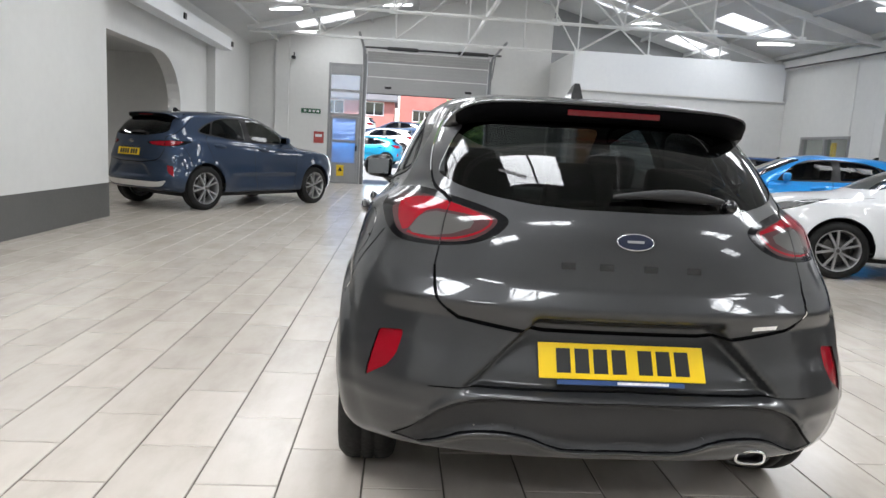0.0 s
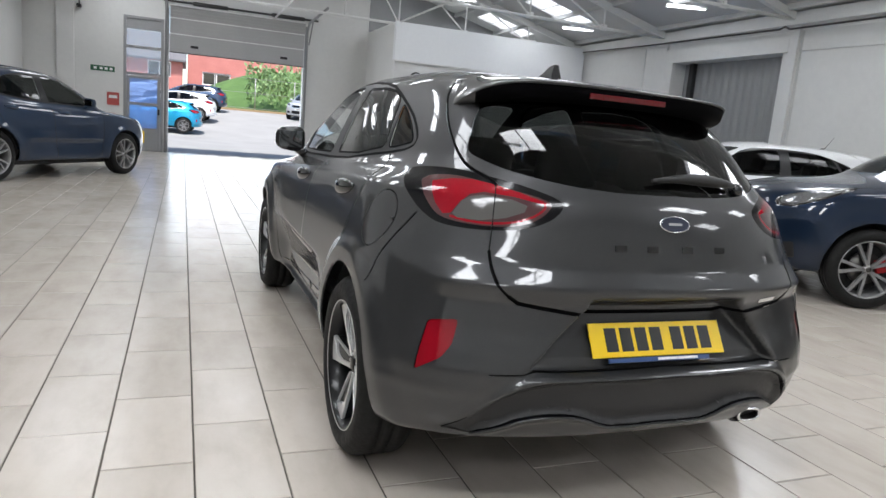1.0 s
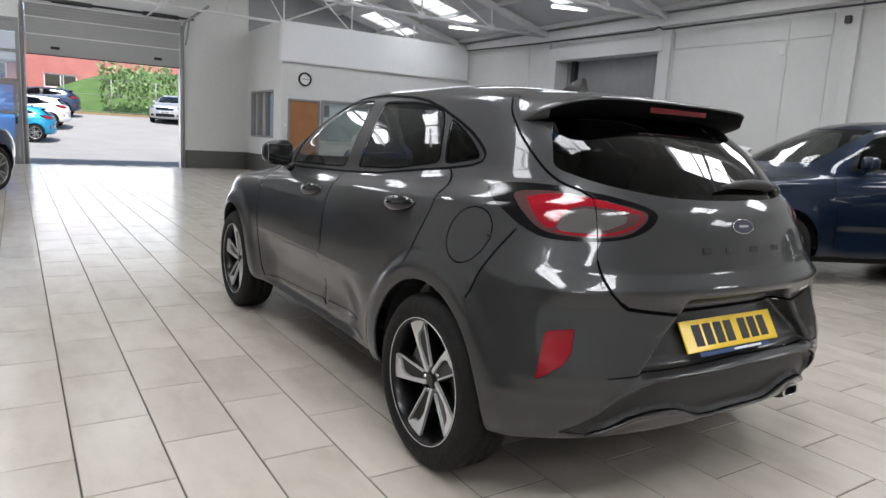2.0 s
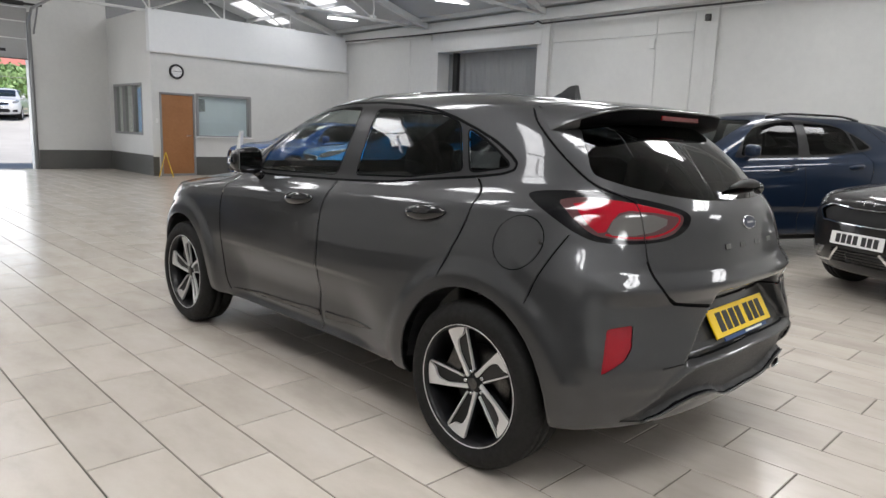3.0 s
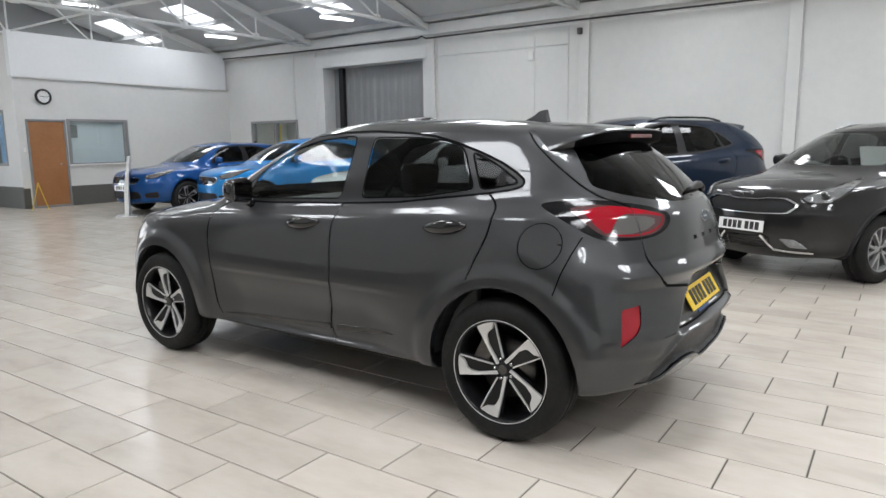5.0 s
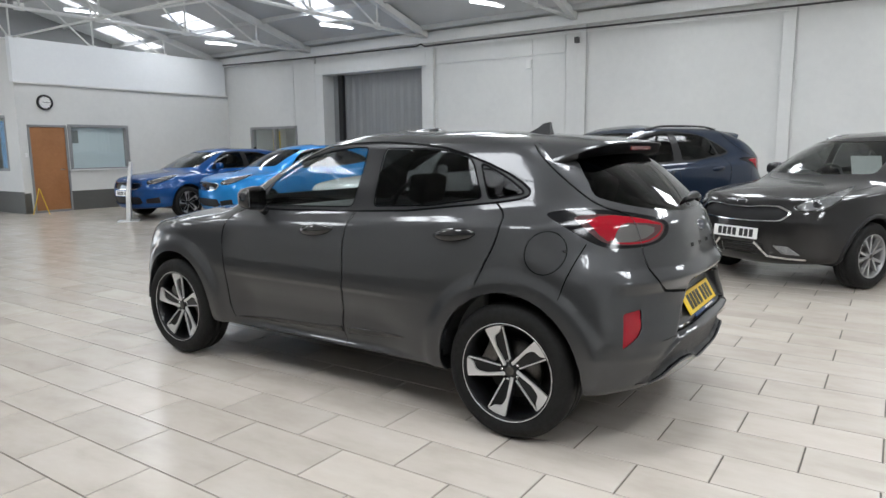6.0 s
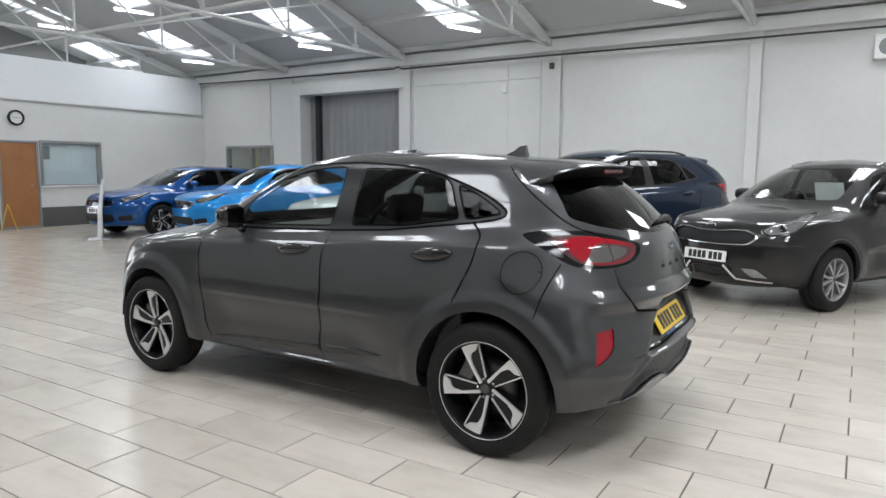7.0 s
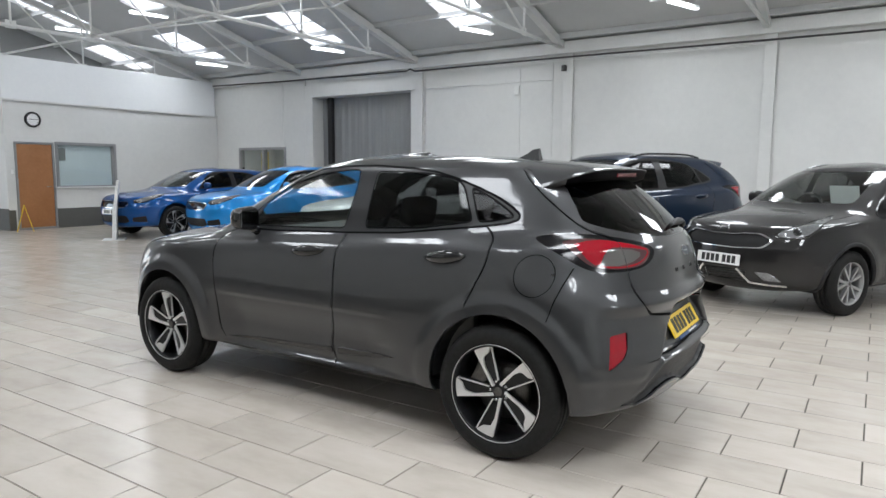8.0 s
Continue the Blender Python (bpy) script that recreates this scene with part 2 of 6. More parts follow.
def add_prism(bm, poly, lo, hi, axis="x", bevel=0.0, m=None, mat=0):
    """Extrudes a 2D polygon between lo and hi along an axis ((y, z), (x, z) or (x, y) polygons)."""
    t = bmesh.new()

    def at(p, d):
        return (d, p[0], p[1]) if axis == "x" else (p[0], d, p[1]) if axis == "y" else (p[0], p[1], d)

    a, b = [t.verts.new(at(p, lo)) for p in poly], [t.verts.new(at(p, hi)) for p in poly]
    n = len(poly)
    t.faces.new(a)
    t.faces.new(list(reversed(b)))
    for k in range(n):
        t.faces.new((a[k], b[k], b[(k + 1) % n], a[(k + 1) % n]))
    bmesh.ops.recalc_face_normals(t, faces=t.faces[:])
    if bevel:
        bmesh.ops.bevel(t, geom=t.edges[:], offset=bevel, segments=2, affect="EDGES", profile=0.6)
    join(bm, t, m, mat)


def boxes(name, rows, material, parent=None, bevel=0.0, label=""):
    bm = bmesh.new()
    for r in rows:
        add_box(bm, *r, bevel=bevel)
    return part(name, bm, material, parent, label)


def setting(name, rows, material, label, category, bevel=0.0):
    return tagged(boxes(name, rows, material, None, bevel), label, category, kind="structure")


def wall_panel(axis, at, thick, lo, hi, z0, z1, holes):
    """Boxes of a wall at axis = at, between lo and hi, with rectangular holes (lo, hi, z0, z1) left open."""
    cuts = sorted({lo, hi, *[h[0] for h in holes], *[h[1] for h in holes]})
    rows = []
    for a, b in zip(cuts[:-1], cuts[1:]):
        spans, z = [], z0
        for h in sorted([h for h in holes if h[0] <= a and h[1] >= b], key=lambda h: h[2]):
            if h[2] > z:
                spans.append((z, h[2]))
            z = h[3]
        if z < z1:
            spans.append((z, z1))
        for p, q in spans:
            rows.append((at, at + thick, a, b, p, q) if axis == "x" else (a, b, at, at + thick, p, q))
    return rows

# ---- large structure ----


def slab_cells(x0, x1, y0, y1, holes):
    """Rectangles of a sheet with rectangular holes (x0, x1, y0, y1) left open."""
    ys = sorted({y0, y1, *[h[2] for h in holes], *[h[3] for h in holes]})
    rows = []
    for a, b in zip(ys[:-1], ys[1:]):
        x = x0
        for h in sorted([h for h in holes if h[2] <= a and h[3] >= b], key=lambda h: h[0]):
            if h[0] > x:
                rows.append((x, h[0], a, b))
            x = h[1]
        if x < x1:
            rows.append((x, x1, a, b))
    return rows


setting("floor", [(-9.5, 9.9, WALL_NEAR - 0.3, WALL_FAR + 0.3, -0.30, -0.006)], M_GROUT, "dark grout bed under pale floor tiles", "floor")

WALL_RIGHT = EAVE_X
CLOCK_Y, ROOM_X = 15.15, 3.76
# right wall with the shutter opening and the office window
setting("wall_right", wall_panel("x", WALL_RIGHT, 0.25, WALL_NEAR - 0.3, WALL_FAR + 0.3, -0.3, 4.4, [(8.03, 11.19, -0.3, 3.33), (12.28, 14.2, 1.0, 2.06)]), M_WALL,
        "white painted masonry wall with flat pilasters", "wall")
PILASTERS = (-7.25, -3.47, 0.24, 4.0, 7.76, 11.57)
for py in PILASTERS:
    setting("pilaster", [(WALL_RIGHT - 0.07, WALL_RIGHT, py - 0.10, py + 0.10, 0.0, 4.05)], M_WALL, "white painted flat pilaster on the wall", "pilaster", 0.006)
setting("trim_shutter_head", [(WALL_RIGHT - 0.07, WALL_RIGHT, 7.862, 11.468, 3.33, 3.64), (WALL_RIGHT - 0.07, WALL_RIGHT, 11.19, 11.468, 0.0, 3.33)], M_WALL, "white painted surround of the shutter opening", "trim", 0.006)
setting("trim_eaves", [(WALL_RIGHT - 0.16, WALL_RIGHT, WALL_NEAR, WALL_FAR, 3.82, 4.06)], M_STEEL, "white painted eaves beam along the wall head", "beam", 0.01)
setting("wall_shutter_reveal", [(WALL_RIGHT + 0.25, WALL_RIGHT + 0.9, 7.78, 8.03, -0.3, 3.6), (WALL_RIGHT + 0.25, WALL_RIGHT + 0.9, 11.19, 11.4, -0.3, 3.6),
                                (WALL_RIGHT + 0.25, WALL_RIGHT + 0.9, 8.03, 11.19, 3.33, 3.6)], M_WALL, "white reveal behind the shutter", "wall")
# far wall with the sectional door and the glazed door
far_holes = [(-1.80, 1.86, -0.3, 3.98), (-2.93, -1.93, -0.3, 3.58)]
setting("wall_far", wall_panel("y", WALL_FAR, 0.25, -9.8, 9.85, -0.3, 6.3, far_holes), M_WALL, "white painted end wall with a large door opening", "wall")
setting("pilaster", [(-4.5, -4.1, WALL_FAR - 0.08, WALL_FAR, 0.0, 4.3)], M_WALL, "white painted flat pilaster on the end wall", "pilaster", 0.006)
setting("baseboard_far", [(1.98, ROOM_X, WALL_FAR - 0.012, WALL_FAR, 0.0, 0.50), (-5.3, -2.98, WALL_FAR - 0.012, WALL_FAR, 0.0, 0.5)], M_SKIRT, "dark grey painted band at the wall foot", "baseboard")
# Dark sheet added to darken the gable, where little light falls above the office.
setting("gable_shade_sheet", [(ROOM_X, WALL_RIGHT - 0.02, WALL_FAR - 0.03, WALL_FAR - 0.001, 4.0, 6.0)], M_SHUTTER, "dark grey sheet that puts the roof end's shade on the gable", "wall")
# near and left walls close the place
setting("wall_near", [(-9.8, 9.85, WALL_NEAR - 0.25, WALL_NEAR, -0.3, 6.3)], M_WALL, "white painted end wall", "wall")
setting("wall_left_near", wall_panel("x", WALL_LEFT - 0.22, 0.22, WALL_NEAR, 7.2, -0.3, 6.2, [(-4.2, 1.9, -0.3, 2.65)]), M_WALL, "smooth white painted wall with a grey band", "wall", 0.004)
setting("baseboard_left", [(WALL_LEFT, WALL_LEFT + 0.006, WALL_NEAR, -4.2, 0.0, 0.48), (WALL_LEFT, WALL_LEFT + 0.006, 1.9, 7.198, 0.0, 0.48)], M_SKIRT, "dark grey painted band at the wall foot", "baseboard")
# left bay behind the parked car: beam, arched wall, side room
setting("beam_left", [(WALL_LEFT - 0.30, WALL_LEFT, 7.2, 14.1, 3.24, 3.52)], M_FASCIA, "white boxed-in beam over the side bay", "beam", 0.01)
setting("wall_left_bay", [(-5.5, -5.25, 11.75, 17.98, -0.3, 6.2), (-5.5, -5.25, 7.2, 11.75, 2.75, 6.2)], M_WALL, "white wall with an arched opening", "wall")
setting("wall_left_back", [(-9.8, -9.55, WALL_NEAR, WALL_FAR, -0.3, 6.3)], M_WALL, "white wall at the back of the side room", "wall")
setting("wall_side_room", [(-9.55, -5.5, 6.7, 6.95, -0.3, 6.0), (-9.55, -5.5, 13.5, 13.75, -0.3, 6.0)], M_WALL, "white wall of the side room", "wall")
setting("ceiling_side_room", [(-9.55, -5.5, 6.95, 13.5, 3.0, 3.1)], M_ROOF, "low grey ceiling of the side room", "ceiling")
setting("ceiling_side_passage", [(-9.55, WALL_LEFT - 0.22, WALL_NEAR, 6.7, 3.0, 3.1)], M_ROOF, "low grey ceiling of the side passage", "ceiling")
setting("partition", [(-9.0, -8.94, y, y + 0.09, 0.0, 3.0) for y in (8.2, 9.35, 10.5, 11.65, 12.8)] + [(-9.0, -8.94, 6.95, 13.5, z, z + 0.08) for z in (0.9, 2.3, 2.92)] + [(-9.0, -8.95, 6.95, 13.5, 0.0, 0.9)], M_STEEL, "white framed partition at the back of the side room", "partition")
bm = bmesh.new()
poly = [(11.75, 2.75), (11.75, 1.75)] + [(11.75 - 1.25 * (1 - math.cos(a)), 1.75 + 1.0 * math.sin(a)) for a in [math.pi / 2 * k / 10 for k in range(1, 11)]]
add_prism(bm, poly, -5.5, -5.25, "x")
tagged(part("wall_arch", bm, M_WALL), "rounded white corner of the arched opening", "wall", kind="structure")
setting("pilaster", [(-5.25, -5.05, 13.6, 14.1, 0.0, 3.24)], M_WALL, "white painted pier under the beam end", "pilaster", 0.006)
# boxed-in office in the far corner
side_hole = [(15.75, 17.75, 0.98, 2.27)]
setting("wall_room_side", wall_panel("x", ROOM_X, 0.12, CLOCK_Y, WALL_FAR, 0.0, 3.98, side_hole), M_WALL, "white office wall with a window", "wall")
front_holes = [(3.96, 4.78, 0.0, 2.03), (4.86, 6.36, 0.97, 2.03)]
setting("wall_room_front", wall_panel("y", CLOCK_Y, 0.12, ROOM_X + 0.12, WALL_RIGHT, 0.0, 3.0, front_holes), M_WALL, "white office wall with a door and a window", "wall")
setting("wall_room_fascia", [(ROOM_X - 0.03, WALL_RIGHT - 0.1, CLOCK_Y - 0.05, CLOCK_Y + 0.12, 3.0, 3.97)], M_FASCIA, "smooth white fascia above the office front", "wall", 0.01)
setting("trim_room", [(ROOM_X - 0.035, WALL_RIGHT - 0.02, CLOCK_Y - 0.065, CLOCK_Y - 0.002, 2.965, 2.999)], M_STEEL, "narrow white trim under the fascia", "trim", 0.004)
setting("ceiling_room", [(ROOM_X + 0.12, WALL_RIGHT, CLOCK_Y + 0.12, WALL_FAR, 2.75, 2.85)], M_WALL, "white office ceiling", "ceiling")
setting("baseboard_room", [(ROOM_X + 0.0, 3.90, CLOCK_Y - 0.012, CLOCK_Y, 0, 0.47), (4.84, WALL_RIGHT, CLOCK_Y - 0.012, CLOCK_Y, 0, 0.47), (ROOM_X - 0.012, ROOM_X, CLOCK_Y, WALL_FAR, 0, 0.5)], M_SKIRT,
        "dark grey painted band at the wall foot", "baseboard")

# roof: two boarded slopes with open rooflights, purlins, rafters
ROOF_T = 0.06
for side in (1, -1):
    run = EAVE_X - RIDGE_X + 0.4
    tilt = math.degrees(math.atan(SLOPE))
    cs = math.cos(math.atan(SLOPE))
    ridge = pose(RIDGE_X, 0, EAVE_Z + SLOPE * (EAVE_X - RIDGE_X), 0, side * tilt, 0)
    holes = []
    for sx, sy in SKY_SPOTS:
        if (sx > RIDGE_X) == (side > 0):
            d = abs(sx - RIDGE_X) / cs
            holes.append((d - 0.80, d + 0.80, sy - 0.48, sy + 0.48))
    bm = bmesh.new()
    for a, b, c, d in slab_cells(0.0, run / cs + (2.6 if side < 0 else 0), WALL_NEAR - 0.3, WALL_FAR + 0.3, holes):
        add_box(bm, *((a, b) if side > 0 else (-b, -a)), c, d, 0.0, ROOF_T, m=ridge)
    tagged(part("roof", bm, M_ROOF), "grey boarded roof slope with rooflights", "roof", kind="structure")
    bm = bmesh.new()
    for k in range(1, 6):
        d = k * 1.42
        a, b = (d - 0.03, d + 0.03) if side > 0 else (-d - 0.03, -d + 0.03)
        add_box(bm, a, b, WALL_NEAR, WALL_FAR, -0.11, -0.002, m=ridge)
    tagged(part("purlins", bm, M_ROOF), "grey purlins under the roof boards", "purlins", kind="structure")
    for a, b, c, d in holes:
        rl = thing("rooflight", "bright corrugated rooflight sheet with thin bars", "rooflight", "rooflights", kind="structure")
        bm = bmesh.new()
        n = 22
        vs = []
        for k in range(n + 1):
            y = c + (d - c) * k / n
            z = ROOF_T - 0.01 + 0.012 * math.cos(k * math.pi)
            vs.append([bm.verts.new((q * side, y, z)) for q in (a, b)])
        for p, q in zip(vs[:-1], vs[1:]):
            bm.faces.new((p[0], p[1], q[1], q[0]))
        bm.transform(ridge)
        part("sheet", bm, M_ROOFLIGHT, rl)
        bm = bmesh.new()
        for q in (a + 0.53, a + 1.07):
            add_box(bm, *sorted((side * (q - 0.012), side * (q + 0.012))), c, d, 0.0, 0.03, m=ridge)
        part("glazing_bar", bm, M_STEEL, rl)

# trusses of white steel, one at each pilaster line
TRUSS_Y = (-7.25, -3.47, 0.31, 4.12, 7.78, 11.55, 15.3)


def truss():
    t = thing("roof_truss", "white painted lattice steel roof truss", "truss", "roof trusses", kind="structure")
    lo = 3.93
    xl, xr = -4.6, 9.35

    def bar(name, points, r):
        bm = bmesh.new()
        add_tube(bm, points, r, 8)
        part(name, bm, M_STEEL, t, smooth=False)

    bar("bottom_chord", [(xl, 0, lo), (xr, 0, lo)], 0.034)
    for s in (1, -1):
        bm = bmesh.new()
        e = RIDGE_X + s * (EAVE_X - RIDGE_X - 0.1)
        a = Vector((RIDGE_X, 0, roof_z(RIDGE_X) - 0.14))
        b = Vector((e, 0, roof_z(e) - 0.14))
        d = (b - a).length
        add_box(bm, 0, d, -0.06, 0.06, -0.07, 0.07, m=Matrix.Translation(a) @ (b - a).to_track_quat("X", "Z").to_matrix().to_4x4())
        part("rafter", bm, M_STEEL, t)
        ends = [RIDGE_X + s * q for q in (0.0, 1.45, 3.35, 5.3)]
        for k, x in enumerate(ends):
            top = roof_z(x) - 0.2
            if k or s > 0:
                bar("post", [(x, 0, lo), (x, 0, top)], 0.022)
            if k:
                bar("brace", [(x, 0, lo), (ends[k - 1] + s * 0.25, 0, roof_z(ends[k - 1] + s * 0.25) - 0.2)], 0.02)
            bm = bmesh.new()
            add_box(bm, x - 0.09, x + 0.09, -0.008, 0.008, lo - 0.05, lo + 0.09)
            part("gusset", bm, M_STEEL, t)
    return t


first = truss()
first.matrix_world = pose(0, TRUSS_Y[0], 0)
for ty in TRUSS_Y[1:]:
    copy_thing(first, pose(0, ty, 0))
for tx in (3.85, 0.95):
    bm = bmesh.new()
    add_tube(bm, [(tx, WALL_NEAR, 3.97), (tx, WALL_FAR, 3.97)], 0.024, 8)
    tagged(part("tie_bar", bm, M_STEEL), "long white steel tie between the trusses", "tie bar", kind="structure")
for k, (ya, yb) in enumerate(zip(TRUSS_Y[:-1], TRUSS_Y[1:])):
    bm = bmesh.new()
    xa, xb = (3.85, 6.6) if k % 2 else (6.6, 3.85)
    add_tube(bm, [(xa, ya, roof_z(xa) - 0.25 if xa > 5 else 3.99), (xb, yb, roof_z(xb) - 0.25 if xb > 5 else 3.99)], 0.02, 8)
    tagged(part("tie_bar", bm, M_STEEL), "slanting white steel brace between the trusses", "tie bar", kind="structure")

# ground outside
M_ASPHALT = mat_surface("pale_dry_asphalt", (0.22, 0.22, 0.218), (0.29, 0.29, 0.285), (0.8, 0.95), 0.6, 50.0, 0.3)
def yard_z(y):
    """Height of the car park, which climbs away from the door."""
    t = min(1.0, max(0.0, (y - 28.0) / 16.0))
    return -0.02 + 1.5 * t * t * (3 - 2 * t)


bm = bmesh.new()
yard = [WALL_FAR + 0.3] + [24 + k for k in range(24)] + [60, 120, 600]
cols = [[bm.verts.new((x, y, yard_z(y))) for y in yard] for x in (-400, -60, -10, 40, 400)]
for la, lb in zip(cols[:-1], cols[1:]):
    for j in range(len(yard) - 1):
        bm.faces.new((la[j], lb[j], lb[j + 1], la[j + 1])).smooth = True
tagged(part("ground", bm, M_ASPHALT), "pale dry asphalt of a sloping car park", "ground", kind="structure")

# ---- cars ----
from mathutils.bvhtree import BVHTree


def pchip(xs, ys, x):
    """Monotone cubic through (xs, ys) at x (numpy)."""
    xs, ys, x = np.asarray(xs, float), np.asarray(ys, float), np.asarray(x, float)
    h, d = np.diff(xs), np.diff(ys) / np.diff(xs)
    m = np.zeros_like(ys)
    m[0], m[-1] = d[0], d[-1]
    for k in range(1, len(xs) - 1):
        if d[k - 1] * d[k] > 0:
            w1, w2 = 2 * h[k] + h[k - 1], h[k] + 2 * h[k - 1]
            m[k] = (w1 + w2) / (w1 / d[k - 1] + w2 / d[k])
    k = np.clip(np.searchsorted(xs, x) - 1, 0, len(xs) - 2)
    t = (x - xs[k]) / h[k]
    return ((2 * t**3 - 3 * t**2 + 1) * ys[k] + (t**3 - 2 * t**2 + t) * h[k] * m[k] + (-2 * t**3 + 3 * t**2) * ys[k + 1] + (t**3 - t**2) * h[k] * m[k + 1])


def smooth01(t):
    t = np.clip(t, 0, 1)
    return t * t * (3 - 2 * t)


class Shape:
    """Half of a car's skin: plan outlines stacked from sill to roof between a rear, a side and a front profile; the corners turn over the lengths turn_r and turn_f."""

    def __init__(self, rear_y, rear_z, side_w, side_z, front_y, front_z, turn_r, turn_f, mid=1.0, power=2.5, rise=0.045, taper=0.10, pinch=0.0, bumps=None, nu=120, nv=100, crowd=1.0):
        self.n = len(rear_y)
        lv = np.arange(self.n)
        weight = np.array([0.7, 0.8, 1.3, 1.5, 1.6, 1.8, 1.7, 1.2, 1.0, 1.0, 1.0, 1.0, 0.8, 0.8, 0.5])
        dense = np.interp(np.linspace(0, weight.sum(), nv), np.concatenate([[0], np.cumsum(weight)]), lv)
        P = [pchip(lv, a, dense) for a in (rear_y, rear_z, side_w, side_z, front_y, front_z, turn_r, turn_f)]
        rows = []
        for level, ry, rz, w, sz, fy, fz, a, b in zip(dense, *P):
            up = smooth01((level - 6.0) / 3.0) * (1 - smooth01((level - 10.0) / 2.5))
            narrow = taper * smooth01((level - 8.0) / 3.0)
            th = np.linspace(0, math.pi / 2, 700)
            w = max(w, 1e-4)
            ya, yb = min(ry + a, mid), max(fy - b, mid)
            xr, yr = w * np.sin(th) ** (2 / power), ya - (ya - ry) * np.cos(th) ** (2 / power)
            xf, yf = w * np.cos(th) ** (2 / power), yb + (fy - yb) * np.sin(th) ** (2 / power)
            flat = np.linspace(ya, yb, 200)[1:-1]
            xs, ys = np.concatenate([xr, np.full(len(flat), w), xf]), np.concatenate([yr, flat, yf])
            s = np.concatenate([[0], np.cumsum(np.hypot(np.diff(xs), np.diff(ys)))])
            q = s[-1] * np.linspace(0, 1, nu) ** crowd
            x, y = np.interp(q, s, xs), np.interp(q, s, ys)
            cen = rz + (fz - rz) * smooth01((y - ry) / (fy - ry)) if w < 0.5 else np.where(y < mid, rz, fz)
            blend = 1 - (x / w) ** 2.6
            z = sz + rise * up * (mid - y) + (cen - sz - rise * up * (mid - y)) * blend
            x = x * (1 - narrow * smooth01((0.75 - y) / 1.1))
            x = x * (1 - pinch * smooth01((level - 8.0) / 1.5) * smooth01((0.45 - y) / 0.75))
            rows.append(np.stack([x, y, z], 1))
        self.grid = np.array(rows)
        if bumps:
            self.grid = bumps(self.grid)

    def mesh(self):
        """The whole skin (both halves, welded) as a bmesh."""
        bm = bmesh.new()
        nv, nu, _ = self.grid.shape
        idx = {}
        for s in (-1, 1):
            for i in range(nv):
                for j in range(nu):
                    x, y, z = self.grid[i, j]
                    idx[s, i, j] = bm.verts.new((s * x, y, z))
            for i in range(nv - 1):
                for j in range(nu - 1):
                    q = [idx[s, i, j], idx[s, i, j + 1], idx[s, i + 1, j + 1], idx[s, i + 1, j]]
                    bm.faces.new(q if s > 0 else q[::-1])
        bmesh.ops.remove_doubles(bm, verts=bm.verts[:], dist=0.0006)
        bmesh.ops.dissolve_degenerate(bm, edges=bm.edges[:], dist=0.0002)
        bmesh.ops.recalc_face_normals(bm, faces=bm.faces[:])
        for f in bm.faces:
            f.smooth = True
        return bm


def inside(poly, p):
    r, n = False, len(poly)
    for k in range(n):
        (x0, y0), (x1, y1) = poly[k], poly[(k + 1) % n]
        if (y0 > p[1]) != (y1 > p[1]) and p[0] < (x1 - x0) * (p[1] - y0) / (y1 - y0) + x0:
            r = not r
    return r


def rounded(poly, r, steps=4):
    """Rounds the corners of a 2D polygon."""
    out, n = [], len(poly)
    for k in range(n):
        a, b, c = (Vector(poly[(k + d) % n]) for d in (-1, 0, 1))
        ra = min(r, (a - b).length * 0.45, (c - b).length * 0.45)
        p, q = b + (a - b).normalized() * ra, b + (c - b).normalized() * ra
        for j in range(steps + 1):
            t = j / steps
            out.append(tuple(p * (1 - t) ** 2 + b * 2 * t * (1 - t) + q * t**2))
    return out


def spline_loop(poly, steps=4):
    """A smooth closed curve through the points."""
    n, out = len(poly), []
    for k in range(n):
        p0, p1, p2, p3 = (Vector(poly[(k + d) % n]) for d in (-1, 0, 1, 2))
        for j in range(steps):
            t = j / steps
            out.append(tuple(0.5 * ((2 * p1) + (p2 - p0) * t + (2 * p0 - 5 * p1 + 4 * p2 - p3) * t * t + (3 * p1 - p0 - 3 * p2 + p3) * t**3)))
    return out


def gather(bm, poly, e1, e2, pick, pad=0.03):
    """The faces that pick() accepts round a polygon seen in the plane (e1, e2)."""
    a0, a1, a2 = e1
    b0, b1, b2 = e2
    lo = (min(p[0] for p in poly) - pad, min(p[1] for p in poly) - pad)
    hi = (max(p[0] for p in poly) + pad, max(p[1] for p in poly) + pad)
    out = []
    for f in bm.faces:
        c = f.verts[0].co
        s, t = c.x * a0 + c.y * a1 + c.z * a2, c.x * b0 + c.y * b1 + c.z * b2
        if lo[0] - 0.06 < s < hi[0] + 0.06 and lo[1] - 0.06 < t < hi[1] + 0.06 and pick(c):
            out.append(f)
    return out


def cookie(bm, poly, e1, e2, pick):
    """Cuts bm along a polygon seen in the plane (e1, e2) where pick() accepts; takes out what lies inside it as a bmesh."""
    local = take(bm, gather(bm, poly, e1, e2, pick))
    got = cookie_cut(local, poly, e1, e2)
    join(bm, local)
    return got


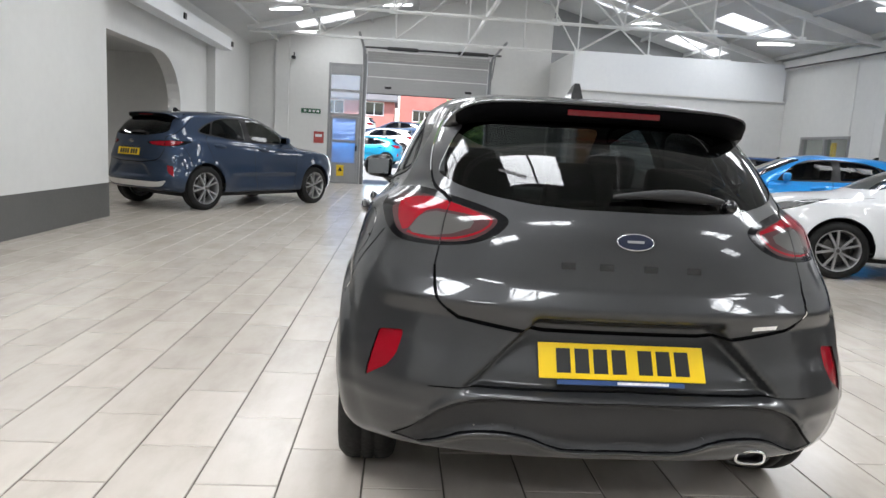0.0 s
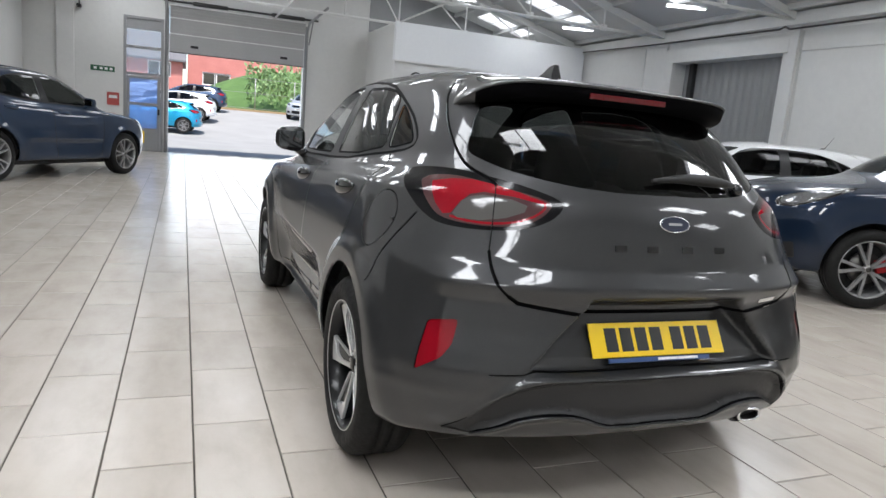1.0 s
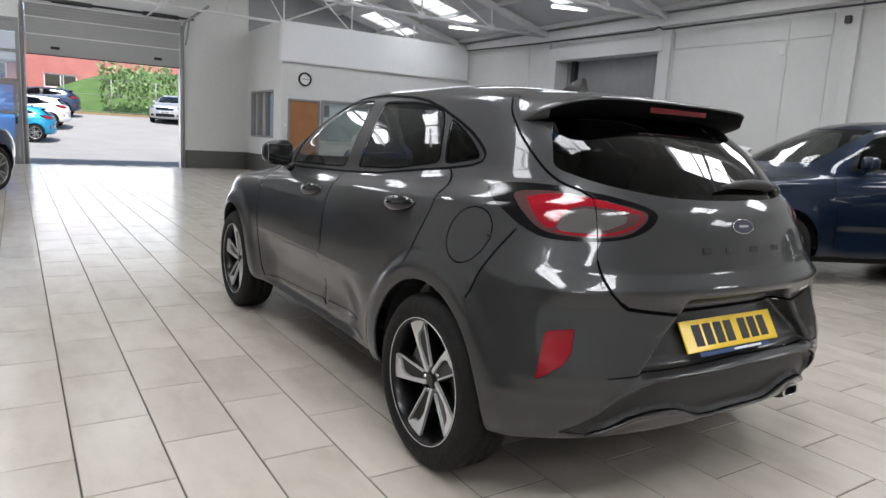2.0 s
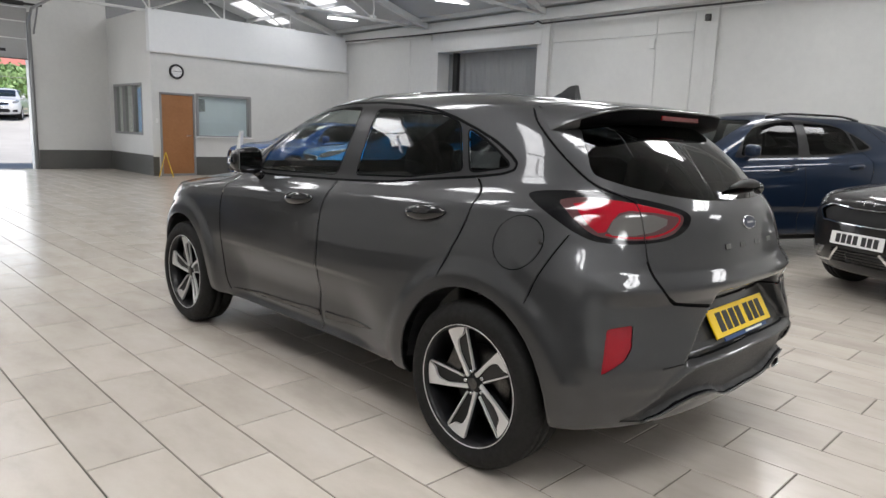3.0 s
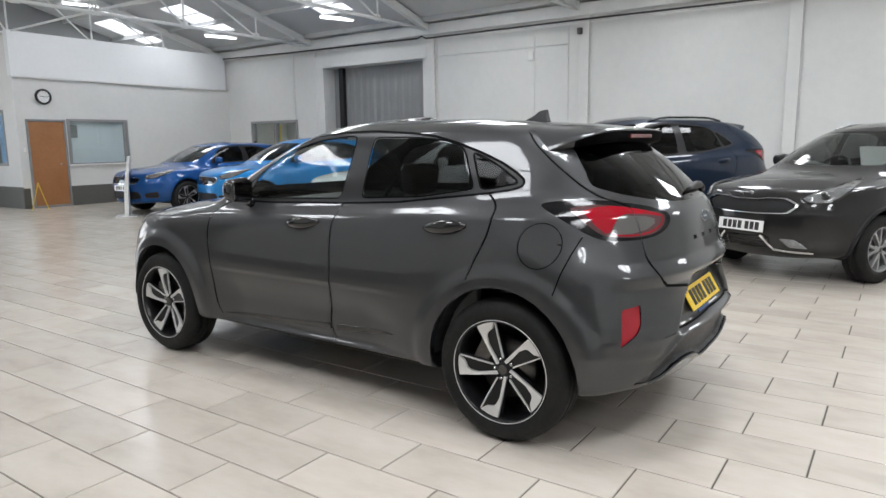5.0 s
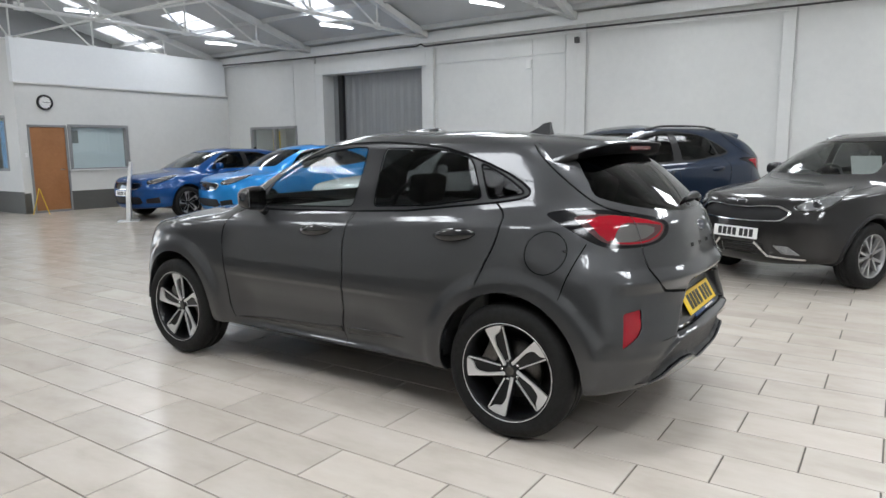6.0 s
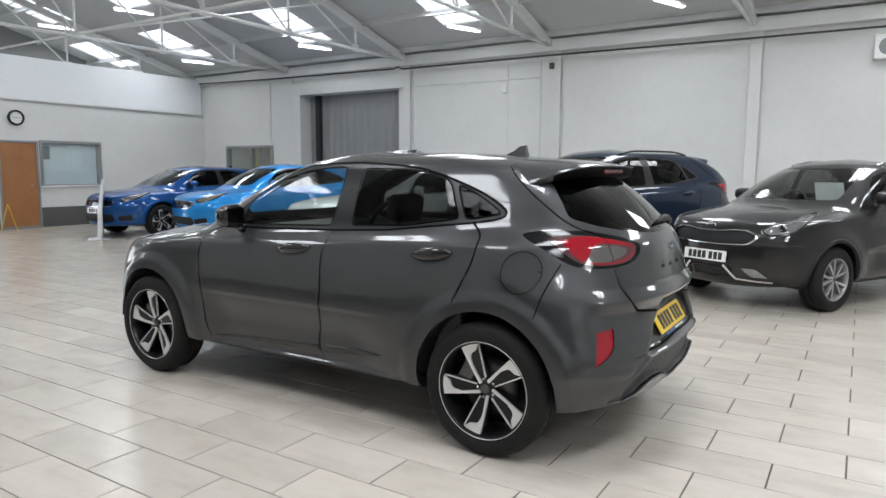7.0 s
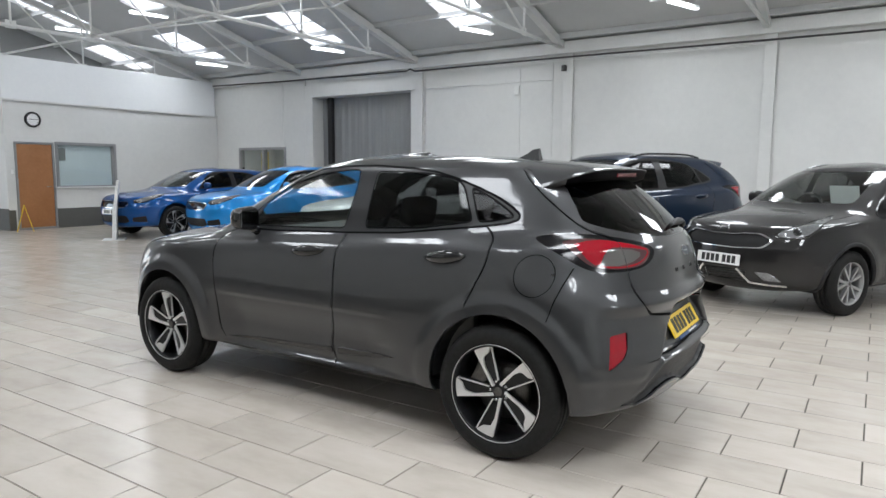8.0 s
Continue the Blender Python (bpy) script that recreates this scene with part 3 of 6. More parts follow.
def cookie_cut(local, poly, e1, e2):
    """Cuts a small bmesh along a polygon and takes out the inside."""
    e1, e2 = Vector(e1), Vector(e2)
    nrm = e1.cross(e2)
    n = len(poly)
    for k in range(n):
        p, q = poly[k], poly[(k + 1) % n]
        a = e1 * p[0] + e2 * p[1]
        d = e1 * (q[0] - p[0]) + e2 * (q[1] - p[1])
        if d.length < 1e-6:
            continue
        m0, m1 = min(p[0], q[0]) - 0.004, max(p[0], q[0]) + 0.004
        n0, n1 = min(p[1], q[1]) - 0.004, max(p[1], q[1]) + 0.004
        geom = set()
        for f in local.faces:
            s = [(v.co.dot(e1), v.co.dot(e2)) for v in f.verts]
            if max(c[0] for c in s) > m0 and min(c[0] for c in s) < m1 and max(c[1] for c in s) > n0 and min(c[1] for c in s) < n1:
                geom.add(f)
                geom.update(f.edges)
                geom.update(f.verts)
        if geom:
            bmesh.ops.bisect_plane(local, geom=list(geom), dist=1e-5, plane_co=a, plane_no=d.cross(nrm))
    return take(local, [f for f in local.faces if inside(poly, (f.calc_center_median().dot(e1), f.calc_center_median().dot(e2)))])


def take(bm, faces):
    """Moves faces out of bm into a bmesh of their own."""
    t = bmesh.new()
    made = {}
    for f in faces:
        vs = []
        for v in f.verts:
            if v not in made:
                made[v] = t.verts.new(v.co)
            vs.append(made[v])
        t.faces.new(vs).smooth = True
    for f in faces:
        bm.faces.remove(f)
    for v in made:
        if v.is_valid and not v.link_faces:
            bm.verts.remove(v)
    return t


def offset_out(bm, dist, base):
    """Moves every vertex along the skin's own normal."""
    for v in bm.verts:
        _, nr, _, _ = base.find_nearest(v.co)
        v.co += nr * dist


def rim_walls(bm, depth, base):
    """Gives a sheet side walls that run inward along the skin's normal."""
    edges = [e for e in bm.edges if e.is_boundary]
    r = bmesh.ops.extrude_edge_only(bm, edges=edges)
    for v in [g for g in r["geom"] if isinstance(g, bmesh.types.BMVert)]:
        _, nr, _, _ = base.find_nearest(v.co)
        v.co -= nr * depth
    for f in [g for g in r["geom"] if isinstance(g, bmesh.types.BMFace)]:
        f.smooth = False


X_SIDE, Y_REAR, Z_UP = ((0, 1, 0), (0, 0, 1)), ((1, 0, 0), (0, 0, 1)), ((1, 0, 0), (0, 1, 0))


def strip(bm, points, width, view, pick):
    """Cuts a thin line along points in a view; gives the faces of the line as a bmesh."""
    got = bmesh.new()
    local = take(bm, gather(bm, points, *view, pick))
    for p, q in zip(points[:-1], points[1:]):
        p, q = Vector(p), Vector(q)
        d = (q - p).normalized()
        s = Vector((-d.y, d.x)) * width / 2
        p, q = p - d * width * 0.3, q + d * width * 0.3
        near = take(local, gather(local, [tuple(p), tuple(q)], *view, pick))
        join(got, cookie_cut(near, [tuple(p + s), tuple(p - s), tuple(q - s), tuple(q + s)], *view))
        join(local, near)
    join(bm, local)
    return got


def smooth_line(points, steps=5):
    """A smooth open curve through the points."""
    n, out = len(points), []
    for k in range(n - 1):
        p0, p1, p2, p3 = (Vector(points[min(max(k + d, 0), n - 1)]) for d in (-1, 0, 1, 2))
        for j in range(steps):
            t = j / steps
            out.append(tuple(0.5 * ((2 * p1) + (p2 - p0) * t + (2 * p0 - 5 * p1 + 4 * p2 - p3) * t * t + (3 * p1 - p0 - 3 * p2 + p3) * t**3)))
    return out + [tuple(points[-1])]


def islands(bm):
    """The separate pieces of a bmesh, each as a bmesh of its own."""
    left, out = set(bm.faces), []
    while left:
        todo, seen = [left.pop()], []
        while todo:
            f = todo.pop()
            seen.append(f)
            for v in f.verts:
                for g in v.link_faces:
                    if g in left:
                        left.discard(g)
                        todo.append(g)
        piece, idx = bmesh.new(), {}
        for f in seen:
            for v in f.verts:
                if v not in idx:
                    idx[v] = piece.verts.new(v.co)
            piece.faces.new([idx[v] for v in f.verts])
        out.append(piece)
    bm.free()
    return out


def skin_part(name, bm, material, parent, ref, label=""):
    """A piece of the skin, shaded by the normals of the uncut skin so that cuts leave no trace."""
    tree, nrm = ref
    me = bpy.data.meshes.new(name)
    bm.to_mesh(me)
    bm.free()
    me.materials.append(material)
    me.polygons.foreach_set("use_smooth", [True] * len(me.polygons))
    out = []
    for v in me.vertices:
        p, _, k, _ = tree.find_nearest(v.co)
        ids, cos = nrm[k]
        w = [1 / ((p - c).length + 1e-5) ** 2 for c, _ in cos] if len(cos) != 3 else None
        if w is None:
            a, b, c = (q[0] for q in cos)
            n0 = (b - a).cross(c - a)
            ar = n0.length_squared or 1e-12
            l1, l2 = (c - b).cross(p - b).dot(n0) / ar, (a - c).cross(p - c).dot(n0) / ar
            w = [max(0, l1), max(0, l2), max(0, 1 - l1 - l2)]
        n = Vector((0, 0, 0))
        for wi, (_, ni) in zip(w, cos):
            n += ni * wi
        out.append(n.normalized())
    me.normals_split_custom_set_from_vertices(out)
    ob = new(name, me)
    ob.parent = parent
    if label:
        ob["label"] = label
    return ob


def reference(bm):
    """The uncut skin as a search tree with smooth corner normals."""
    t = bm.copy()
    bmesh.ops.triangulate(t, faces=t.faces[:])
    t.normal_update()
    t.faces.ensure_lookup_table()
    tree = BVHTree.FromBMesh(t)
    nrm = [(f.index, [(v.co.copy(), v.normal.copy()) for v in f.verts]) for f in t.faces]
    t.free()
    return tree, nrm


def crossover_bumps(wheels, hub_z=0.333, flare=0.020, recess=0.036):
    """Side sculpture: flared arches, hollowed doors, rear haunch."""

    def apply(g):
        x, y, z = g[..., 0], g[..., 1], g[..., 2]
        side = smooth01((x - 0.55) / 0.15)
        dx = np.zeros_like(x)
        for yw in wheels:
            r = np.hypot(y - yw, z - hub_z)
            dx += flare * np.exp(-((r - 0.41) / 0.075) ** 2) * smooth01((1.0 - z) / 0.15)
        mid = smooth01((y - 0.50) / 0.28) * smooth01((wheels[1] - 0.42 - y) / 0.35)
        dx -= 0.034 * mid * smooth01((0.625 - z) / 0.085) * smooth01((z - 0.33) / 0.20)
        dx += 0.012 * mid * np.exp(-((z - 0.27) / 0.06) ** 2)
        dx += 0.006 * np.exp(-((y + 0.05) / 0.5) ** 2) * np.exp(-((z - 0.84) / 0.13) ** 2)
        g = g.copy()
        g[..., 0] = np.where(x > 1e-3, x + dx * side, x)
        tail = smooth01((-0.35 - y) / 0.15)
        edge = 0.325 + np.clip(0.70 - z, -0.03, 0.2)
        g[..., 1] += tail * recess * smooth01((edge + 0.01 - x) / 0.055) * smooth01((z - 0.495) / 0.07) * smooth01((0.765 - z) / 0.08)
        g[..., 1] -= tail * 0.020 * smooth01((z - 0.772) / 0.024) * smooth01((0.872 - z) / 0.07) * smooth01((0.74 - x) / 0.2)
        g[..., 1] -= tail * 0.003 * np.exp(-((z - 0.50) / 0.022) ** 2) * smooth01((0.62 - x) / 0.15)
        return g

    return apply


CROSSOVER = dict(
    rear_y=[-0.20, -0.60, -0.705, -0.735, -0.722, -0.705, -0.708, -0.680, -0.655, -0.62, -0.475, -0.30, -0.16, -0.03, 0.25, 0.35],
    rear_z=[0.27, 0.30, 0.37, 0.50, 0.575, 0.66, 0.80, 0.95, 1.02, 1.08, 1.22, 1.345, 1.42, 1.452, 1.475, 1.48],
    side_w=[0.62, 0.83, 0.872, 0.888, 0.887, 0.885, 0.872, 0.848, 0.822, 0.765, 0.705, 0.645, 0.575, 0.47, 0.25, 0.0],
    side_z=[0.26, 0.275, 0.35, 0.50, 0.58, 0.66, 0.80, 0.92, 0.985, 1.045, 1.19, 1.32, 1.42, 1.468, 1.495, 1.50],
    front_y=[2.85, 3.26, 3.34, 3.365, 3.37, 3.37, 3.36, 3.29, 2.95, 2.46, 2.16, 1.86, 1.55, 1.30, 1.06, 0.98],
    front_z=[0.22, 0.23, 0.34, 0.46, 0.55, 0.62, 0.70, 0.85, 0.96, 1.03, 1.20, 1.345, 1.46, 1.50, 1.52, 1.525],
    turn_r=[0.5, 0.50, 0.52, 0.55, 0.57, 0.60, 0.68, 0.76, 0.75, 0.64, 0.46, 0.38, 0.42, 0.50, 0.5, 0.5],
    turn_f=[0.8, 0.80, 0.80, 0.80, 0.80, 0.80, 0.85, 0.90, 0.80, 0.50, 0.42, 0.42, 0.42, 0.45, 0.5, 0.5],
)


def wave(points, x):
    """Straight pieces through (x, z) points, at x (numpy)."""
    return np.interp(x, [p[0] for p in points], [p[1] for p in points])


BROW = [(0.0, 0.512), (0.395, 0.507), (0.502, 0.484), (0.564, 0.450), (0.63, 0.387), (0.70, 0.330)]
VALANCE = [(0.0, 0.355), (0.16, 0.352), (0.23, 0.366), (0.288, 0.388), (0.37, 0.400), (0.473, 0.389), (0.549, 0.354), (0.62, 0.320)]


def hero_bumps(wheels, hub_z=0.333):
    """Sculpture of the grey crossover: plateau arches, hollowed doors, tailgate ledge, plate recess, stepped bumper."""

    def apply(g):
        x, y, z = g[..., 0], g[..., 1], g[..., 2]
        side = smooth01((x - 0.55) / 0.15)
        dx = np.zeros_like(x)
        for yw in wheels:
            r = np.hypot(y - yw, z - hub_z)
            dx += 0.021 * smooth01((0.510 - r) / 0.075) * smooth01((0.95 - z) / 0.12)
        mid = smooth01((y - 0.45) / 0.42) * smooth01((wheels[1] - 0.44 - y) / 0.30)
        dx -= 0.066 * mid * smooth01((0.640 - z) / 0.21) * smooth01((z - 0.255) / 0.06)
        dx -= 0.012 * mid * smooth01((0.640 - z) / 0.035) * smooth01((z - 0.33) / 0.20)
        dx += 0.008 * np.exp(-((y + 0.05) / 0.5) ** 2) * np.exp(-((z - 0.84) / 0.13) ** 2)
        g = g.copy()
        g[..., 0] = np.where(x > 1e-3, x + dx * side, x)
        x = g[..., 0]
        tail = smooth01((-0.30 - y) / 0.15)
        dy = np.zeros_like(x)
        # tailgate ledge: rises outward to a ridge, then falls back under it
        ridge = np.interp(z, [0.735, 0.783, 0.792, 0.845, 0.862], [0.0, 1.0, 1.0, 0.08, 0.0])
        dy -= 0.026 * ridge * smooth01((0.80 - x) / 0.10)
        # number plate recess
        edge = 0.325 + np.clip(0.70 - z, -0.03, 0.2)
        deep = 0.046 + 0.034 * np.clip((z - 0.57) / 0.12, 0, 1)
        dy += deep * smooth01((edge + 0.012 - x) / 0.045) * smooth01((z - 0.512) / 0.035) * smooth01((0.768 - z) / 0.05)
        # shelf over the brow, sunk diffuser, lower valance
        brow, low = wave(BROW, x), wave(VALANCE, x)
        dy -= 0.012 * np.exp(-((z - brow - 0.016) / 0.015) ** 2) * smooth01((0.70 - x) / 0.1)
        dy += 0.022 * smooth01((brow - z) / 0.016) * smooth01((z - low) / 0.014) * smooth01((0.66 - x) / 0.08)
        dy -= 0.010 * np.exp(-((z - low + 0.012) / 0.012) ** 2) * smooth01((0.64 - x) / 0.1)
        # crease along the bumper corner under the reflector
        dy -= 0.007 * np.exp(-((z - 0.462) / 0.02) ** 2) * smooth01((x - 0.58) / 0.06)
        g[..., 1] += tail * dy
        return g

    return apply


def variant(base, kw=1.0, kz=1.0, ky=1.0, tail=0.0, nose=0.0, boot=0.0):
    """Another body from the same proportions: wider, taller, longer, with a squarer tail or a longer boot."""
    v = {k: list(a) for k, a in base.items()}
    v["side_w"] = [a * kw for a in v["side_w"]]
    for k in ("rear_z", "side_z", "front_z"):
        v[k] = [0.2 + (a - 0.2) * kz for a in v[k]]
    v["front_y"] = [a * ky + nose * float(smooth01((a - 2.3) / 0.8)) for a in v["front_y"]]
    v["rear_y"] = [a * ky - tail * float(smooth01((q - 7) / 4)) * (a < 0.2) - boot * min(1.0, max(0.0, (11.5 - q) / 2.5)) * (q > 0) for q, a in enumerate(v["rear_y"])]
    return v


HERO = {**CROSSOVER,
        "rear_z": [0.265, 0.308, 0.37, *CROSSOVER["rear_z"][3:]],
        "rear_y": [-0.26, -0.672, -0.710, -0.735, -0.722, -0.700, -0.690, -0.664, -0.640, -0.605, -0.462, -0.295, -0.16, -0.03, 0.25, 0.35],
        "turn_r": [0.5, 0.46, 0.45, 0.46, 0.47, 0.49, 0.58, 0.72, 0.74, 0.64, 0.46, 0.38, 0.42, 0.50, 0.5, 0.5],
        "pinch": 0.062}
M_GREY = mat_paint("dark_grey_metallic_paint", (0.045, 0.046, 0.048), 0.55, 0.38)
M_NAVY = mat_paint("dark_blue_metallic_paint", (0.0065, 0.017, 0.040))
M_STEELBLUE = mat_paint("steel_blue_metallic_paint", (0.021, 0.038, 0.073))
M_WHITEPAINT = mat_paint("white_paint", (0.75, 0.76, 0.77), 0.0)
M_ROYAL = mat_paint("royal_blue_metallic_paint", (0.003, 0.068, 0.25))
M_SKYBLUE = mat_paint("bright_blue_metallic_paint", (0.012, 0.24, 0.62))
M_GUNMETAL = mat_paint("graphite_metallic_paint", (0.017, 0.0163, 0.0165))
M_TEAL = mat_paint("turquoise_metallic_paint", (0.01, 0.25, 0.42))
M_SILVERPAINT = mat_paint("silver_paint", (0.5, 0.51, 0.52))
M_GLASS_DARK = mat_glass("privacy_glass", (0.10, 0.105, 0.105), 1.33)
M_GLASS_QUARTER = mat_glass("dark_quarter_glass", (0.06, 0.063, 0.063), 1.18)
M_GLASS_MID = mat_glass("tinted_car_glass", (0.11, 0.115, 0.112), 1.33)
M_GLASS_CLEAR = mat_glass("clear_car_glass", (0.80, 0.85, 0.83))
M_PILLAR = mat_plain("satin_black_trim", (0.018, 0.018, 0.019), 0.30, spec=0.22)
M_TYRE = mat_surface("tyre_rubber", (0.006, 0.006, 0.006), (0.013, 0.0125, 0.012), (0.6, 0.8), 3.0, 60.0, 0.3, spec=0.3)
M_RIM_DARK = mat_plain("black_rim_paint", (0.006, 0.006, 0.007), 0.28, 0.0, coat=0.1, spec=0.3)
M_WHEELGREY = mat_plain("silver_wheel_paint", (0.36, 0.36, 0.36), 0.32, 0.5)
M_ALLOY = mat_plain("machined_alloy", (0.70, 0.70, 0.70), 0.30, 0.55)
# Black for seals and gaps, also the painted spoiler reflection on the screen.
M_MATT_BLACK = mat_plain("matt_black_trim_and_shade", (0.0025, 0.0025, 0.003), 0.55, spec=0.03)
M_LAMPBLACK = mat_plain("black_lamp_housing", (0.004, 0.004, 0.005), 0.12, spec=0.3)
M_MIRROR = mat_plain("tinted_mirror_glass", (0.22, 0.23, 0.24), 0.04, 1.0)
M_CHROME = mat_plain("chrome", (0.75, 0.76, 0.77), 0.08, 1.0)
M_DISC = mat_plain("brake_steel", (0.12, 0.115, 0.11), 0.35, 0.9, grain=90.0)
M_RED_LENS = mat_plain("red_lamp_lens", (0.26, 0.004, 0.012), 0.07)
M_DARKRED = mat_plain("dark_red_lamp_lens", (0.10, 0.003, 0.006), 0.12)
M_SMOKE = mat_plain("smoky_lamp_lens", (0.07, 0.032, 0.034), 0.07)
M_CLEARLENS = mat_plain("clear_lamp_lens", (0.09, 0.088, 0.084), 0.09)
M_HEADLENS = mat_plain("headlamp_lens", (0.20, 0.205, 0.21), 0.14, 0.35, coat=1.0, grain=60.0)
M_YPLATE = mat_plain("yellow_number_plate", (0.86, 0.58, 0.005), 0.3, coat=0.3)
M_WPLATE = mat_plain("white_number_plate", (0.80, 0.80, 0.78), 0.3, coat=0.3)
M_INK = mat_plain("black_print", (0.01, 0.01, 0.01), 0.4)
M_BLUEINK = mat_plain("blue_print", (0.02, 0.06, 0.18), 0.4)
M_CLOTH = mat_surface("charcoal_seat_cloth", (0.016, 0.016, 0.017), (0.03, 0.03, 0.031), (0.7, 0.9), 5.0, 120.0, 0.3)
M_DASH = mat_surface("dark_dashboard_plastic", (0.018, 0.018, 0.019), (0.028, 0.028, 0.029), (0.5, 0.65), 4.0, 150.0, 0.2)
M_CARD = mat_surface("grey_door_trim", (0.16, 0.165, 0.16), (0.22, 0.225, 0.22), (0.5, 0.65), 4.0, 150.0, 0.2)
M_PANEL = mat_surface("grey_diffuser_plastic", (0.028, 0.028, 0.029), (0.040, 0.040, 0.041), (0.4, 0.55), 4.0, 140.0, 0.25, spec=0.3)
M_BADGE = mat_plain("dark_blue_badge_enamel", (0.005, 0.010, 0.030), 0.38)
M_CALIPER = mat_plain("red_brake_caliper", (0.45, 0.01, 0.015), 0.35, grain=60.0)
M_DIFFUSER = mat_surface("dark_grey_bumper_plastic", (0.014, 0.014, 0.0145), (0.022, 0.022, 0.023), (0.4, 0.55), 4.0, 140.0, 0.25, spec=0.22)


def ring_of(r, n, a0=0.0):
    return [(r * math.cos(a0 + 2 * math.pi * k / n), r * math.sin(a0 + 2 * math.pi * k / n)) for k in range(n)]


def make_wheel(parent, m, r, width=0.215, rim=0.242, style="blade", caliper=False, turn=-16):
    """A road wheel whose outer face looks along -x of m; its parts hang on an Empty under the car."""
    hub = new("wheel")
    hub.empty_display_size = 0.1
    hub.parent = parent
    hub.matrix_local = m
    h = width / 2
    bm = bmesh.new()
    add_lathe(bm, [(-h + 0.012, rim - 0.004), (-h + 0.002, rim + 0.010), (-h - 0.004, rim + 0.030), (-h - 0.002, (rim + r) / 2 + 0.012), (-h + 0.010, r - 0.020), (-h + 0.026, r - 0.005),
                   (-h + 0.045, r), (-0.030, r), (-0.028, r - 0.007), (-0.020, r - 0.007), (-0.018, r), (0.018, r), (0.020, r - 0.007), (0.028, r - 0.007), (0.030, r), (h - 0.045, r),
                   (h - 0.026, r - 0.005), (h - 0.010, r - 0.02), (h, r - 0.06), (h - 0.01, rim)], 72)
    part("tyre", bm, M_TYRE, hub)
    bm = bmesh.new()
    add_lathe(bm, [(-h + 0.014, rim - 0.002), (-h + 0.006, rim), (-h + 0.004, rim - 0.006), (-h + 0.012, rim - 0.012), (-h + 0.05, rim - 0.022), (h - 0.02, rim - 0.03), (h - 0.01, rim - 0.002)], 72)
    part("rim", bm, M_RIM_DARK if style == "blade" else M_WHEELGREY, hub)
    if style == "blade":
        bm = bmesh.new()
        add_lathe(bm, [(-h + 0.0055, rim + 0.000), (-h + 0.003, rim - 0.0005), (-h + 0.003, rim - 0.003), (-h + 0.010, rim - 0.004)], 72)
        part("rim_lip", bm, M_ALLOY, hub, "bright machined rim edge")
    bm = bmesh.new()
    add_lathe(bm, [(-0.012, 0.03), (-0.012, 0.145), (0.010, 0.145), (0.010, 0.03)], 48)
    part("brake_disc", bm, M_DISC, hub)
    bm = bmesh.new()
    add_box(bm, -0.05, 0.02, -0.06, 0.06, 0.085, 0.165, 0.012, m=pose(0, 0, 0, -62 if not caliper else 75))
    part("brake_caliper", bm, M_CALIPER if caliper else M_DISC, hub)
    bm = bmesh.new()
    add_lathe(bm, [(h - 0.03, 0.0), (h - 0.03, rim - 0.03)], 40)
    part("back_plate", bm, M_DARK, hub)
    f = -h + 0.022
    n = 5
    dish = 0.032 if style == "blade" else 0.0

    def plate(name, poly, lo, hi, material, ang):
        b = bmesh.new()
        if style == "blade":
            poly = [(p * rim, q * rim) for p, q in poly]
        add_prism(b, poly, lo, hi, "x", 0.0015, pose(0, 0, 0, ang))
        for v in b.verts:
            v.co.x += dish * (1 - math.hypot(v.co.y, v.co.z) / rim)
        part(name, b, material, hub)

    for k in range(n):
        ang = 360 / n * k + turn
        if style == "blade":
            # polygons are (tangent, radius) pairs in shares of the rim
            body = [(0.10, 0.12), (-0.12, 0.15), (-0.315, 0.86), (-0.36, 0.925), (-0.10, 0.975), (0.12, 0.965), (0.10, 0.80)]
            plate("spoke", body, f + 0.010, f + 0.040, M_RIM_DARK, ang)
            blade = [(0.098, 0.13), (0.032, 0.13), (0.042, 0.55), (-0.005, 0.70), (-0.05, 0.755), (-0.19, 0.79), (-0.335, 0.925), (-0.17, 0.968), (0.0, 0.982), (0.095, 0.975), (0.100, 0.55)]
            plate("spoke_face", blade, f - 0.002, f + 0.012, M_ALLOY, ang)
            fin = [(-0.085, 0.205), (-0.112, 0.20), (-0.318, 0.865), (-0.300, 0.885)]
            plate("spoke_edge", fin, f - 0.001, f + 0.012, M_ALLOY, ang)
        else:
            for s in (-1, 1):
                arm = [(-0.012, 0.03), (0.012, 0.03), (s * 0.055 + 0.014, rim - 0.008), (s * 0.055 - 0.014, rim - 0.008)]
                plate("spoke", arm, f, f + 0.035, M_WHEELGREY, ang)
    f += dish * 0.85
    b = bmesh.new()
    add_lathe(b, [(f - 0.004, 0.001), (f - 0.004, 0.022), (f + 0.001, 0.027), (f + 0.004, 0.036), (f + 0.03, 0.045)], 32)
    part("hub", b, M_RIM_DARK if style == "blade" else M_WHEELGREY, hub)
    b = bmesh.new()
    add_lathe(b, [(f - 0.0065, 0.001), (f - 0.0065, 0.020), (f - 0.004, 0.0225)], 32)
    part("centre_cap", b, M_DISC, hub)
    for k in range(n):
        a = 2 * math.pi * k / n + radians(turn + 8)
        b = bmesh.new()
        add_lathe(b, [(f + 0.0, 0.0005), (f + 0.0, 0.007), (f + 0.014, 0.0085)], 6)
        o = part("wheel_nut", b, M_CHROME, hub)
        o.location = (0, -0.047 * math.sin(a), 0.047 * math.cos(a))
    return hub


